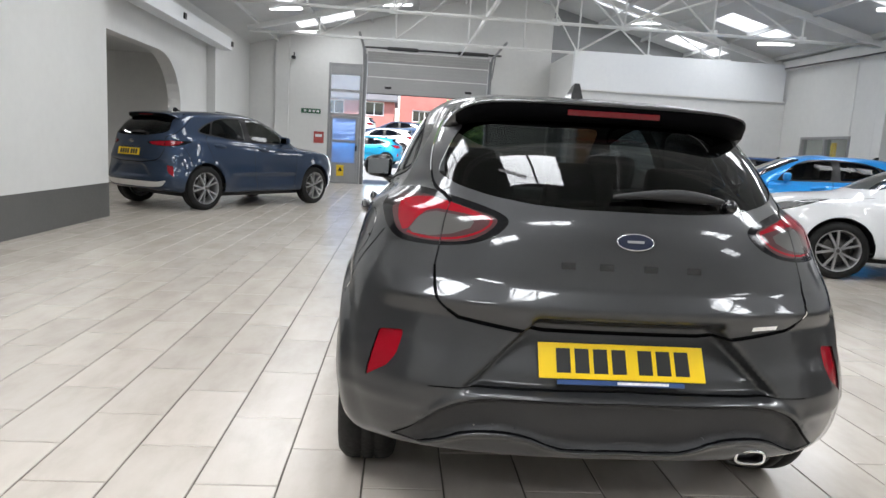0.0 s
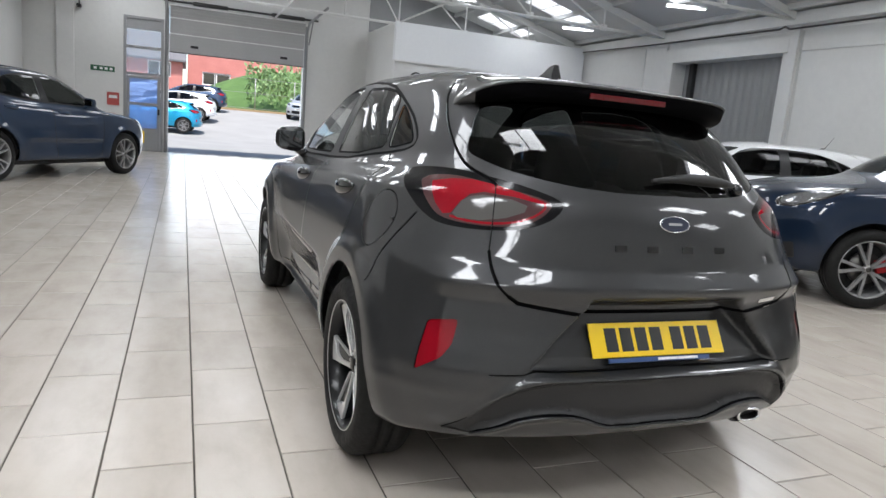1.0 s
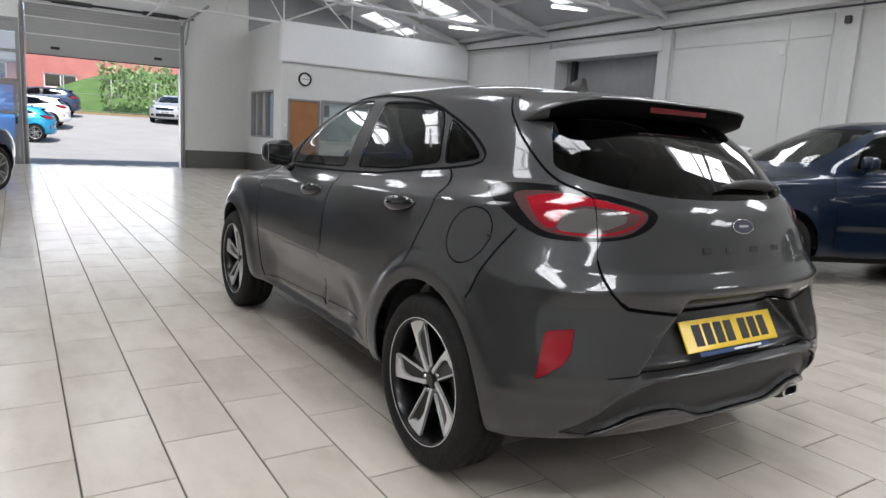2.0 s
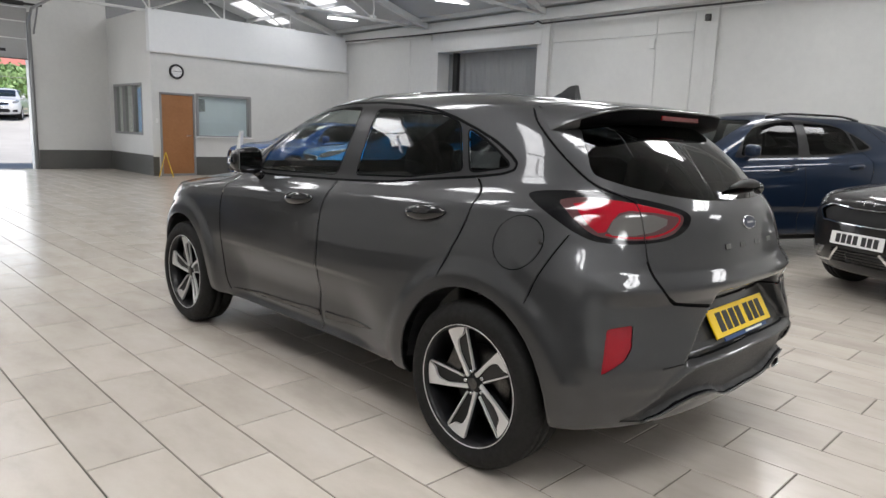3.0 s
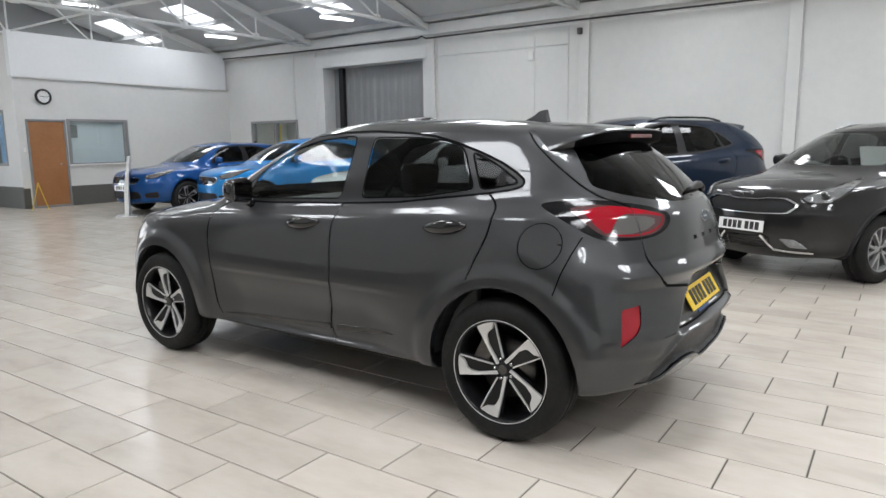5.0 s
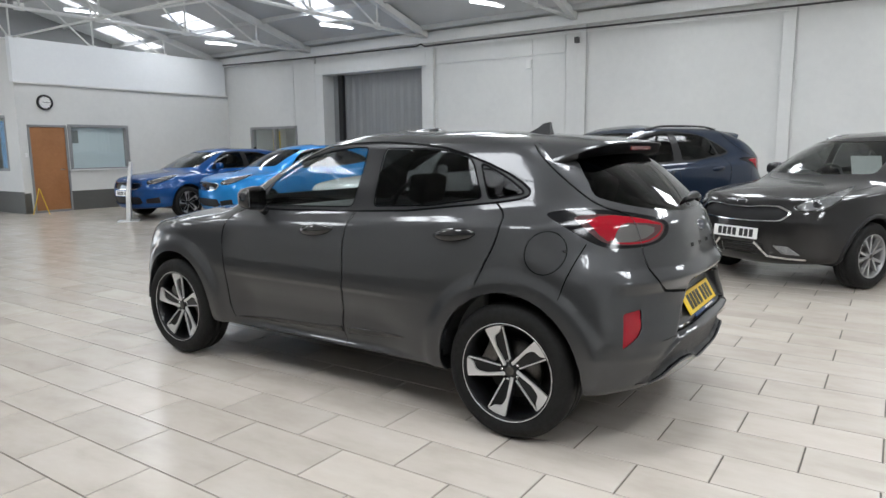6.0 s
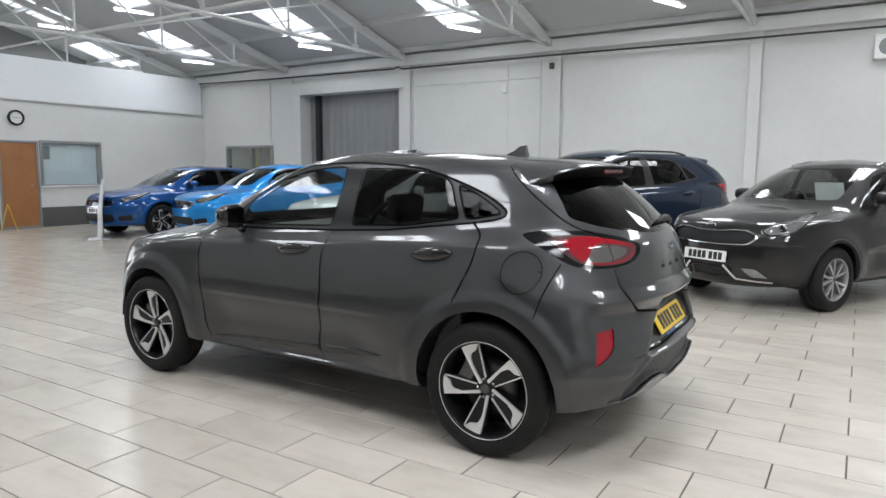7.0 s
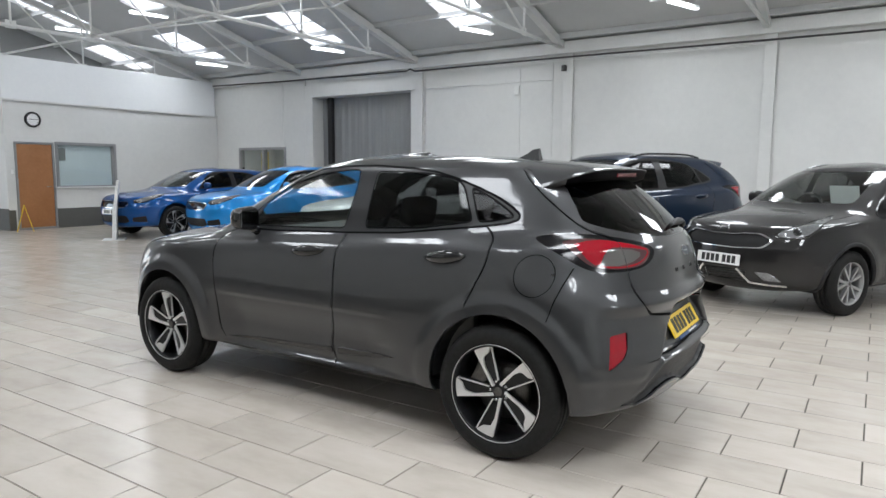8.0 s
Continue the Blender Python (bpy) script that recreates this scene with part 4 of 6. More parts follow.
def make_seat(parent, x, y, z, wide=0.5, rests=1, hi=0.62, tilt=12):
    seat = new("seat")
    seat.empty_display_size = 0.1
    seat.parent = parent
    seat.location = (x, y, z)
    bm = bmesh.new()
    add_box(bm, -wide / 2, wide / 2, -0.05, 0.46, 0.0, 0.16, 0.045)
    part("cushion", bm, M_CLOTH, seat, smooth=True)
    bm = bmesh.new()
    lean = pose(0, 0, 0.10, tilt, 0, 0)
    add_box(bm, -wide / 2, wide / 2, -0.13, 0.0, 0.0, hi, 0.05, lean)
    part("backrest", bm, M_CLOTH, seat, smooth=True)
    for k in range(rests):
        cx = (k - (rests - 1) / 2) * wide / max(rests, 1)
        bm = bmesh.new()
        add_box(bm, cx - 0.13, cx + 0.13, -0.12, -0.01, hi + 0.03, hi + 0.20, 0.045, lean)
        part("headrest", bm, M_CLOTH, seat, smooth=True)


def make_plate(parent, m, material, label, glyphs=7):
    """A number plate facing -y of m; its characters are plain bars."""
    bm = bmesh.new()
    add_box(bm, -0.26, 0.26, 0, 0.006, -0.0555, 0.0555, 0.002)
    p = part("number_plate", bm, material, parent, label)
    p.matrix_local = m
    x = -0.205
    for k in range(glyphs):
        bm = bmesh.new()
        add_box(bm, x, x + 0.044, -0.0012, 0.0, -0.038, 0.038)
        part("character_bar", bm, M_INK, p)
        x += 0.058 + (0.024 if k == 3 else 0)


def make_mirror(parent, s, x, y, z, shell):
    mir = new("door_mirror")
    mir.empty_display_size = 0.1
    mir.parent = parent
    mir.location = (s * x, y, z)
    bm = bmesh.new()
    t = bmesh.new()
    bmesh.ops.create_uvsphere(t, u_segments=24, v_segments=16, radius=1.0)
    for v in t.verts:
        c = v.co
        q = Vector((math.copysign(abs(c.x) ** 0.62, c.x) * 0.088, math.copysign(abs(c.y) ** 0.7, c.y) * 0.085, math.copysign(abs(c.z) ** 0.62, c.z) * 0.072))
        if q.y < 0:
            q.y *= 0.35
        q.z *= 1 - 0.12 * s * q.x / 0.088
        v.co = q
    for f in t.faces:
        f.smooth = True
    join(bm, t)
    part("mirror_shell", bm, shell, mir)
    bm = bmesh.new()
    add_box(bm, -0.068, 0.068, -0.034, -0.029, -0.05, 0.05, 0.003)
    part("mirror_glass", bm, M_MIRROR, mir)
    bm = bmesh.new()
    add_tube(bm, [(-s * 0.03, 0.01, -0.045), (-s * 0.09, 0.01, -0.085), (-s * 0.15, 0.02, -0.10)], [0.026, 0.028, 0.030], 10)
    part("mirror_arm", bm, shell, mir)


SIDE_FRONT = [(1.83, 1.056), (1.785, 1.165), (1.72, 1.250), (1.594, 1.329), (1.342, 1.386), (1.145, 1.406), (1.062, 1.406), (1.048, 1.296), (1.054, 1.183), (1.067, 1.075), (1.393, 1.064)]
SIDE_REAR = [(0.913, 1.083), (0.918, 1.229), (0.930, 1.399), (0.633, 1.393), (0.454, 1.375), (0.362, 1.347), (0.325, 1.314), (0.236, 1.145), (0.529, 1.101)]
SIDE_QUARTER = [(0.289, 1.320), (0.205, 1.288), (0.106, 1.238), (0.033, 1.192), (0.021, 1.174), (0.150, 1.148), (0.200, 1.145)]
SIDE_SURROUND = [(1.925, 1.033), (1.83, 1.150), (1.70, 1.266), (1.55, 1.362), (1.404, 1.412), (1.172, 1.430), (0.966, 1.433), (0.690, 1.417), (0.53, 1.398), (0.383, 1.362), (0.241, 1.315), (0.127, 1.270), (0.032, 1.220), (-0.009, 1.189), (-0.009, 1.164), (0.04, 1.145), (0.156, 1.127), (0.365, 1.104), (0.525, 1.086), (0.662, 1.070), (1.02, 1.052), (1.38, 1.042), (1.60, 1.034)]
REAR_GLASS = [(-0.465, 1.385), (-0.500, 1.325), (-0.540, 1.272), (-0.575, 1.200), (-0.588, 1.160), (-0.53, 1.127), (-0.43, 1.102), (-0.31, 1.086), (-0.17, 1.079)]
LAMP_OUT = [(-0.424, 1.078), (-0.395, 1.096), (-0.29, 1.106), (-0.175, 1.105), (-0.04, 1.089), (0.06, 1.070), (0.135, 1.046), (0.152, 1.020), (0.125, 0.983), (0.063, 0.955), (-0.027, 0.941), (-0.13, 0.938), (-0.21, 0.944), (-0.275, 0.968), (-0.33, 1.001), (-0.388, 1.042)]
LAMP_LENS = [(-0.318, 1.074), (-0.208, 1.088), (-0.092, 1.078), (0.015, 1.061), (0.105, 1.041), (0.120, 1.018), (0.09, 0.983), (0.044, 0.962), (-0.035, 0.952), (-0.132, 0.953), (-0.214, 0.966), (-0.27, 1.005), (-0.303, 1.04)]
LAMP_RED = [(-0.278, 1.064), (-0.21, 1.078), (-0.14, 1.082), (-0.06, 1.074), (0.02, 1.058), (0.098, 1.038), (0.096, 1.030), (0.01, 1.044), (-0.085, 1.050), (-0.125, 1.040), (-0.152, 1.012), (-0.174, 0.976), (-0.2, 0.972), (-0.235, 1.0), (-0.26, 1.035)]
LAMP_CLEAR = [(-0.146, 1.018), (-0.12, 1.034), (-0.085, 1.042), (0.005, 1.036), (0.055, 1.022), (0.05, 1.002), (0.0, 0.980), (-0.075, 0.966), (-0.15, 0.966), (-0.168, 0.978)]
REFLECTOR = [(-0.170, 0.662), (-0.077, 0.675), (-0.082, 0.600), (-0.106, 0.560), (-0.188, 0.508)]
HEADLAMP = [(1.93, 0.760), (1.95, 0.815), (1.80, 0.868), (1.60, 0.915), (1.42, 0.945), (1.46, 0.895), (1.60, 0.825), (1.78, 0.765)]
C45 = math.sqrt(0.5)


def make_car(name, label, shape, paint, m, ky=1.0, kz=1.0, kw=1.0, r=0.333, res=(76, 66), style="arms", group="", front_plate=None, rear_plate=None, rails=False,
             main=False, caliper=False, wide_lamp=False, dark_grille=True, nose="plain", skid=False, plate_z=0.622, rod=False, rim=0.242, black_arch=False):
    """A whole car standing at m, rear axle over the origin, facing +y; ky, kz, kw stretch the pattern of its details."""
    car = thing(name, label, "car", group, m)
    wb = 2.588 * ky
    sh = Shape(**shape, bumps=(hero_bumps if main else crossover_bumps)((0.0, wb), r), nu=res[0], nv=res[1], crowd=1.45 if main else 1.0)
    bm = sh.mesh()
    ref = reference(bm)
    tree = ref[0]

    def zz(z):
        return 0.2 + (z - 0.2) * kz

    def side_poly(p):
        return [(a * ky, zz(b)) for a, b in p]

    def diag_poly(p):
        return [(a, zz(b)) for a, b in p]

    def cut_part(nm, poly, view, pick, material, shift, parent=car, text="", walls=0.0):
        t = cookie(bm, poly, *view, pick)
        if not t.faces:
            t.free()
            return None
        bmesh.ops.remove_doubles(t, verts=t.verts[:], dist=0.00005)
        if shift:
            offset_out(t, shift, tree)
        if walls:
            rim_walls(t, walls, tree)
            return part(nm, t, material, parent, text)
        return skin_part(nm, t, material, parent, ref, text)

    def gap(points, view, pick, width=0.006):
        t = strip(bm, points, width, view, pick)
        bmesh.ops.remove_doubles(t, verts=t.verts[:], dist=0.0008)
        offset_out(t, -0.004, tree)
        for piece in islands(t):
            part("shut_line", piece, M_MATT_BLACK, car)

    both = (-1, 1)
    # wheel arches
    ra = r + 0.046
    for yw in (0.0, wb):
        for s in both:
            circ = [(yw + a, r + 0.012 + b) for a, b in ring_of(ra, 36)]
            cookie(bm, circ, *X_SIDE, lambda c: c.x * s > 0.40).free()
            t = bmesh.new()
            ring = [(yw + a, r + 0.012 + b) for a, b in ring_of(ra + 0.004, 36)]
            inner = s * (0.80 * kw)
            a = [t.verts.new((s * 0.52, p[0], p[1])) for p in ring]
            b = [t.verts.new((inner + s * 0.055, p[0], p[1])) for p in ring]
            for k in range(36):
                if ring[k][1] > 0.31 and ring[(k + 1) % 36][1] > 0.31:
                    t.faces.new((a[k], a[(k + 1) % 36], b[(k + 1) % 36], b[k]))
            t.faces.new([v for v in a if v.co.z > 0.31])
            bmesh.ops.delete(t, geom=[v for v in t.verts if not v.link_faces], context="VERTS")
            part("arch_liner", t, M_DARK, car)
            t = bmesh.new()
            pts = []
            for k in range(37):
                an = math.pi * (-0.06 + 1.12 * k / 36)
                p = Vector((s * 1.2, yw + (ra + 0.006) * math.cos(an), r + 0.012 + (ra + 0.006) * math.sin(an)))
                hit = tree.ray_cast(p, Vector((-s, 0, 0)))
                if hit[0] is not None:
                    pts.append(hit[0] - Vector((s * 0.006, 0, 0)))
            if len(pts) > 4:
                add_tube(t, pts, 0.024 if black_arch else 0.007, 8)
                part("arch_lip", t, M_DIFFUSER if black_arch else paint, car)
            make_wheel(car, pose(s * 0.787 * kw, yw, r, 0, 0, 0) if s < 0 else pose(s * 0.787 * kw, yw, r, 0, 0, 180), r, rim=rim * r / 0.333, style=style, caliper=caliper, turn=(-27 if yw == 0.0 else -9) if main else -16)
    # glass
    for s in both:
        on = lambda c: c.x * s > 0.42
        mk = lambda p: side_poly(p)
        if main:
            for poly, wide in ((SIDE_SURROUND, 0.011), (SIDE_FRONT, 0.008), (SIDE_REAR, 0.008), (SIDE_QUARTER, 0.008)):
                loop = rounded(mk(poly), 0.03, 3)
                seal = strip(bm, loop + [loop[0]], wide, X_SIDE, on)
                bmesh.ops.remove_doubles(seal, verts=seal.verts[:], dist=0.0008)
                part("window_seal", seal, M_MATT_BLACK, car, "thin black window seal")
        for poly, mat_, nm in ((SIDE_FRONT, M_GLASS_CLEAR if main else M_GLASS_MID, "front_window"), (SIDE_REAR, M_GLASS_DARK, "rear_window"), (SIDE_QUARTER, M_GLASS_QUARTER, "quarter_window")):
            cut_part(nm, rounded(mk(poly), 0.03, 3), X_SIDE, on, mat_, -0.004)
        cut_part("window_surround", rounded(mk(SIDE_SURROUND), 0.03, 2), X_SIDE, on, M_PILLAR, -0.001)
    rg = [(x * kw, zz(z)) for x, z in REAR_GLASS]
    rg = rg + [(-x, z) for x, z in reversed(rg)]
    cut_part("rear_screen", rounded(rg, 0.04, 3), Y_REAR, lambda c: c.y < 0.1, M_GLASS_DARK, -0.003)
    # Black band paints the spoiler's dark reflection along the top of the screen.
    band = [(-0.50, 1.42), (-0.505, 1.325), (-0.48, 1.288), (-0.37, 1.264), (-0.30, 1.260), (-0.22, 1.277), (0.0, 1.284), (0.22, 1.277), (0.30, 1.260), (0.37, 1.264), (0.48, 1.288), (0.505, 1.325), (0.50, 1.42)]
    cut_part("spoiler_reflection_band", rounded([(x * kw, zz(z)) for x, z in band], 0.02, 2), Y_REAR, lambda c: c.y < 0.1, M_MATT_BLACK, 0.001)
    ws = [(-0.60, 1.085), (-0.50, 1.41), (0.50, 1.41), (0.60, 1.085), (0.3, 1.075), (-0.3, 1.075)]
    cut_part("windscreen", rounded([(x * kw, zz(z)) for x, z in ws], 0.05, 3), Y_REAR, lambda c: c.y > 1.2 * ky, M_GLASS_CLEAR, -0.003)
    # tailgate shut line, which runs through the lamps
    w_gap = 0.0092 if main else 0.009
    for s in both:
        for run, wide in (([(-0.392, 1.41), (-0.386, 1.36), (-0.357, 1.306), (-0.32, 1.252), (-0.24, 1.165), (-0.176, 1.12), (-0.10, 1.094), (-0.058, 1.075)], w_gap),
                          ([(-0.058, 1.075), (-0.045, 1.03), (-0.034, 0.95), (-0.027, 0.88)], 0.0035 if main else w_gap),
                          ([(-0.027, 0.88), (-0.008, 0.836), (0.03, 0.785), (0.06, 0.752)], w_gap)):
            gap(smooth_line(diag_poly(run), 3), ((-s * C45, -C45, 0), (0, 0, 1)), lambda c: c.x * s > 0.3 and c.y < 0.15, wide)
    # rear lamps
    for s in both:
        view = ((-s * C45, -C45, 0), (0, 0, 1))
        on = lambda c: c.x * s > 0.2 and c.y < 0.2
        lamp = new("rear_lamp")
        lamp.empty_display_size = 0.05
        lamp.parent = car
        shift = (kw - 1) * 0.5 - (ky - 1) * 0.4
        fit = lambda p: [(a - shift * C45, b) for a, b in diag_poly(p)]
        slim = lambda p: [(a * 1.15 + 0.06, 0.985 + (b - 1.02) * 0.55) for a, b in p] if wide_lamp else p
        if main:
            cut_part("red_lens", fit(LAMP_RED), view, on, M_RED_LENS, 0.0, lamp, "bright red lamp element")
            cut_part("clear_lens", fit(LAMP_CLEAR), view, on, M_CLEARLENS, 0.0, lamp, "clear reversing lamp element")
            trace = strip(bm, smooth_line(fit([(-0.172, 0.968), (-0.12, 0.961), (-0.05, 0.960), (0.02, 0.969), (0.075, 0.990), (0.103, 1.016), (0.100, 1.034)]), 3), 0.007, view, on)
            part("red_trace", trace, M_RED_LENS, lamp, "thin red lamp outline")
            cut_part("smoky_lens", spline_loop(fit(LAMP_LENS), 3), view, on, M_SMOKE, 0.0, lamp, "smoky pinkish lens")
        else:
            cut_part("red_lens", spline_loop(fit(slim(LAMP_LENS)), 2), view, on, M_RED_LENS, 0.004, lamp, "", 0.01)
        cut_part("bezel", spline_loop(fit(LAMP_OUT if main else slim(LAMP_OUT)), 3), view, on, M_LAMPBLACK, 0.0, lamp, "black lamp surround")
        cut_part("reflector", rounded(fit(REFLECTOR), 0.012, 2), view, on, M_RED_LENS, -0.006, car, "red bumper reflector")
    # front lamps, grilles
    for s in both:
        view = ((-s * C45, C45, 0), (0, 0, 1))
        on = lambda c: c.x * s > 0.2 and c.y > 2.0
        sft = wb - 2.588 - (kw - 1) * 0.6
        hl = [(a + sft * C45, zz(b)) for a, b in HEADLAMP]
        lamp = new("headlamp")
        lamp.empty_display_size = 0.05
        lamp.parent = car
        if nose == "waisted":
            hl = [(2.035, 0.800), (1.979, 0.760), (1.855, 0.765), (1.717, 0.804), (1.561, 0.918), (1.404, 0.985), (1.577, 0.952), (1.786, 0.905), (1.949, 0.853)]
        core = [(a * 0.8 + 0.2 * (1.72 + sft * C45), b * 0.8 + 0.2 * zz(0.845)) for a, b in hl]
        if nose == "waisted":
            core = [(a * 0.86 + 0.14 * 1.80, b * 0.80 + 0.20 * 0.846) for a, b in hl]
            eye_ring = [(1.83 + a * 1.1, 0.835 + b) for a, b in ring_of(0.034, 18)]
            cut_part("projector", eye_ring, view, on, M_GLOSSBLACK, 0.007, lamp, "dark round projector", 0.01)
        cut_part("lens", spline_loop(core, 2), view, on, M_HEADLENS, 0.004, lamp, "clear headlamp lens", 0.01)
        cut_part("bezel", spline_loop(hl, 2), view, on, M_GLOSSBLACK, 0.001, lamp, "", 0.01)
        fog = rounded([(1.98 + sft * C45, zz(0.36)), (1.98 + sft * C45, zz(0.45)), (1.72 + sft * C45, zz(0.49)), (1.70 + sft * C45, zz(0.36))], 0.02, 2)
        if nose == "waisted":
            cut_part("fog_lamp", rounded([(2.19, 0.430), (2.06, 0.428), (1.943, 0.345), (2.10, 0.348)], 0.015, 2), view, on, M_HEADLENS, 0.003, car, "clear fog lamp", 0.01)
            blade = strip(bm, [(2.335, 0.442), (2.27, 0.37), (2.216, 0.316), (2.05, 0.306), (1.90, 0.303)], 0.018, view, on)
            offset_out(blade, 0.006, tree)
            part("chrome_blade", blade, M_CHROME, car, "chrome blade under the fog lamp")
        else:
            cut_part("fog_lamp_pocket", fog, view, on, M_DIFFUSER, -0.01)
    fr = lambda c: c.y > 2.6 * ky
    g = [(-0.50, 0.74), (-0.46, 0.785), (-0.15, 0.80), (0.15, 0.80), (0.46, 0.785), (0.50, 0.74), (0.42, 0.655), (0.15, 0.64), (-0.15, 0.64), (-0.42, 0.655)]
    if nose == "waisted":
        g = [(-0.535, 0.745), (-0.41, 0.805), (-0.25, 0.803), (-0.13, 0.787), (0.13, 0.787), (0.25, 0.803), (0.41, 0.805), (0.535, 0.745), (0.45, 0.662), (0.17, 0.647), (-0.17, 0.647), (-0.45, 0.662)]
    outer = rounded([(x * kw, zz(z)) for x, z in g], 0.03, 2)
    inner = rounded([(x * kw * 0.955, zz(0.72 + (z - 0.72) * 0.88)) for x, z in g], 0.03, 2)
    cut_part("grille", inner, Y_REAR, fr, M_GLOSSBLACK if dark_grille else M_DIFFUSER, -0.02)
    cut_part("grille_frame", outer, Y_REAR, fr, M_CHROME, 0.004)
    if nose == "waisted":
        for k in range(4):
            zl = 0.345 + 0.024 * k
            t = strip(bm, [(-0.29, zl), (0.29, zl)], 0.008, Y_REAR, fr)
            offset_out(t, 0.004, tree)
            part("grille_slat", t, M_GLOSSBLACK, car)
    low = rounded([(x * kw, zz(z)) for x, z in [(-0.30, 0.32), (-0.29, 0.44), (0.29, 0.44), (0.30, 0.32)]], 0.02, 2) if nose == "waisted" else rounded([(x * kw, zz(z)) for x, z in [(-0.50, 0.37), (-0.46, 0.49), (0.46, 0.49), (0.50, 0.37), (0.40, 0.33), (-0.40, 0.33)]], 0.03, 2)
    cut_part("lower_grille", low, Y_REAR, fr, M_DIFFUSER, -0.02)
    # fuel door and shut lines
    if main:
        circ = [(-0.172 + a, 0.918 + b) for a, b in ring_of(0.098, 36)]
        inner = [(-0.172 + a, 0.918 + b) for a, b in ring_of(0.0935, 36)]
        left = lambda c: c.x < -0.5
        cut_part("fuel_flap", inner, X_SIDE, left, paint, 0.0, car)
        t = cookie(bm, circ, *X_SIDE, left)
        offset_out(t, -0.004, tree)
        part("shut_line", t, M_MATT_BLACK, car)
        for s in both:
            strip_a = rounded([(2.0, 0.334), (1.70, 0.356), (1.42, 0.366), (1.12, 0.386), (1.11, 0.352), (1.41, 0.342), (1.89, 0.327)], 0.008, 2)
            strip_b = rounded([(1.07, 0.388), (0.92, 0.394), (0.69, 0.404), (0.63, 0.402), (0.80, 0.370), (1.07, 0.350)], 0.008, 2)
            for p in (strip_a, strip_b):
                cut_part("sill_trim", p, X_SIDE, lambda c: c.x * s > 0.5, M_GLOSSBLACK, 0.004, car, "gloss black sill strip", 0.006)
        brow = smooth_line([(-x, z) for x, z in reversed(BROW)], 4)
        brow += [(-x, z) for x, z in reversed(brow[:-1])]
        lip = smooth_line([(-x, z) for x, z in reversed(VALANCE)], 4)
        lip += [(-x, z) for x, z in reversed(lip[:-1])]
        dark = brow + list(reversed(lip))
        # Brow, valance edge, and a bumper crease whose shade is cut in black.
        for line, wide in ((brow, 0.009), (lip, 0.007), ([(-0.60, 0.523), (-0.444, 0.533), (0.0, 0.540), (0.444, 0.533), (0.60, 0.523)], 0.004)):
            gap(line, Y_REAR, lambda c: c.y < -0.2, wide)
        edge_pts = []
        for x, z in lip:
            h = tree.ray_cast(Vector((x, -2, z - 0.008)), Vector((0, 1, 0)))[0]
            if h is not None:
                edge_pts.append(h + Vector((0, 0.001, 0)))
        t = bmesh.new()
        add_tube(t, edge_pts, 0.005, 6)
        part("bumper_lip", t, paint, car)
        cut_part("diffuser", dark, Y_REAR, lambda c: c.y < -0.2, M_PANEL, -0.004, car, "dark grey plastic diffuser panel")
    if skid:
        sk = [(-0.70, 0.46), (-0.55, 0.43), (0.55, 0.43), (0.70, 0.46), (0.62, 0.37), (0.45, 0.35), (-0.45, 0.35), (-0.62, 0.37)]
        cut_part("bumper_trim", rounded([(x * kw, zz(z)) for x, z in sk], 0.03, 2), Y_REAR, lambda c: c.y < -0.2, M_ALLOY, 0.004, car, "silver bumper trim")
    for s in both:
        on = lambda c: c.x * s > 0.4
        gap(smooth_line(side_poly([(1.036, 1.055), (1.04, 1.0), (1.052, 0.93), (1.05, 0.82), (1.042, 0.70), (1.06, 0.585), (1.10, 0.46), (1.11, 0.40), (1.092, 0.285)]), 3), X_SIDE, on, w_gap)
        gap(smooth_line(side_poly([(0.151, 1.125), (0.103, 1.085), (0.075, 1.037), (0.088, 0.938), (0.138, 0.828), (0.168, 0.745)]), 3), X_SIDE, on, w_gap)
        gap(smooth_line(side_poly([(1.97, 1.028), (2.07, 0.985), (2.09, 0.89), (2.083, 0.78), (2.05, 0.59), (2.043, 0.415), (2.022, 0.324)]), 3), X_SIDE, on, w_gap)
        gap(smooth_line(side_poly([(-0.339, 0.960), (-0.313, 0.894), (-0.294, 0.838), (-0.277, 0.786), (-0.262, 0.72)]), 3), X_SIDE, lambda c: c.x * s > 0.4 and c.y < 0, w_gap * 0.7)
    gap([(x * kw, zz(z)) for x, z in [(-0.548, 0.755), (-0.52, 0.737), (-0.46, 0.728), (-0.34, 0.712), (-0.25, 0.700), (0.25, 0.700), (0.34, 0.712), (0.46, 0.728), (0.52, 0.737), (0.548, 0.755)]], Y_REAR, lambda c: c.y < -0.3, w_gap * 1.4)
    # bonnet line
    for s in both:
        gap([(s * 0.70 * kw, 2.25 * ky), (s * 0.715 * kw, 2.6 * ky), (s * 0.66 * kw, 2.95 * ky)], Z_UP, lambda c: c.x * s > 0.3 and c.z > 0.7 and c.y > 2, w_gap)
    skin_part("body", bm, paint, car, ref)
    # floor pan
    bm2 = bmesh.new()
    add_box(bm2, -0.66 * kw, 0.66 * kw, -0.18 * ky, 2.78 * ky, 0.20, 0.30, 0.02)
    part("floor_pan", bm2, M_DARK, car)
    # cabin
    seat_z = zz(0.42)
    for s in both:
        make_seat(car, s * 0.36 * kw, 1.02 * ky, seat_z, 0.50, 1, 0.56)
    make_seat(car, 0, 0.22 * ky, seat_z, 1.18 * kw, 3, 0.52)
    bm2 = bmesh.new()
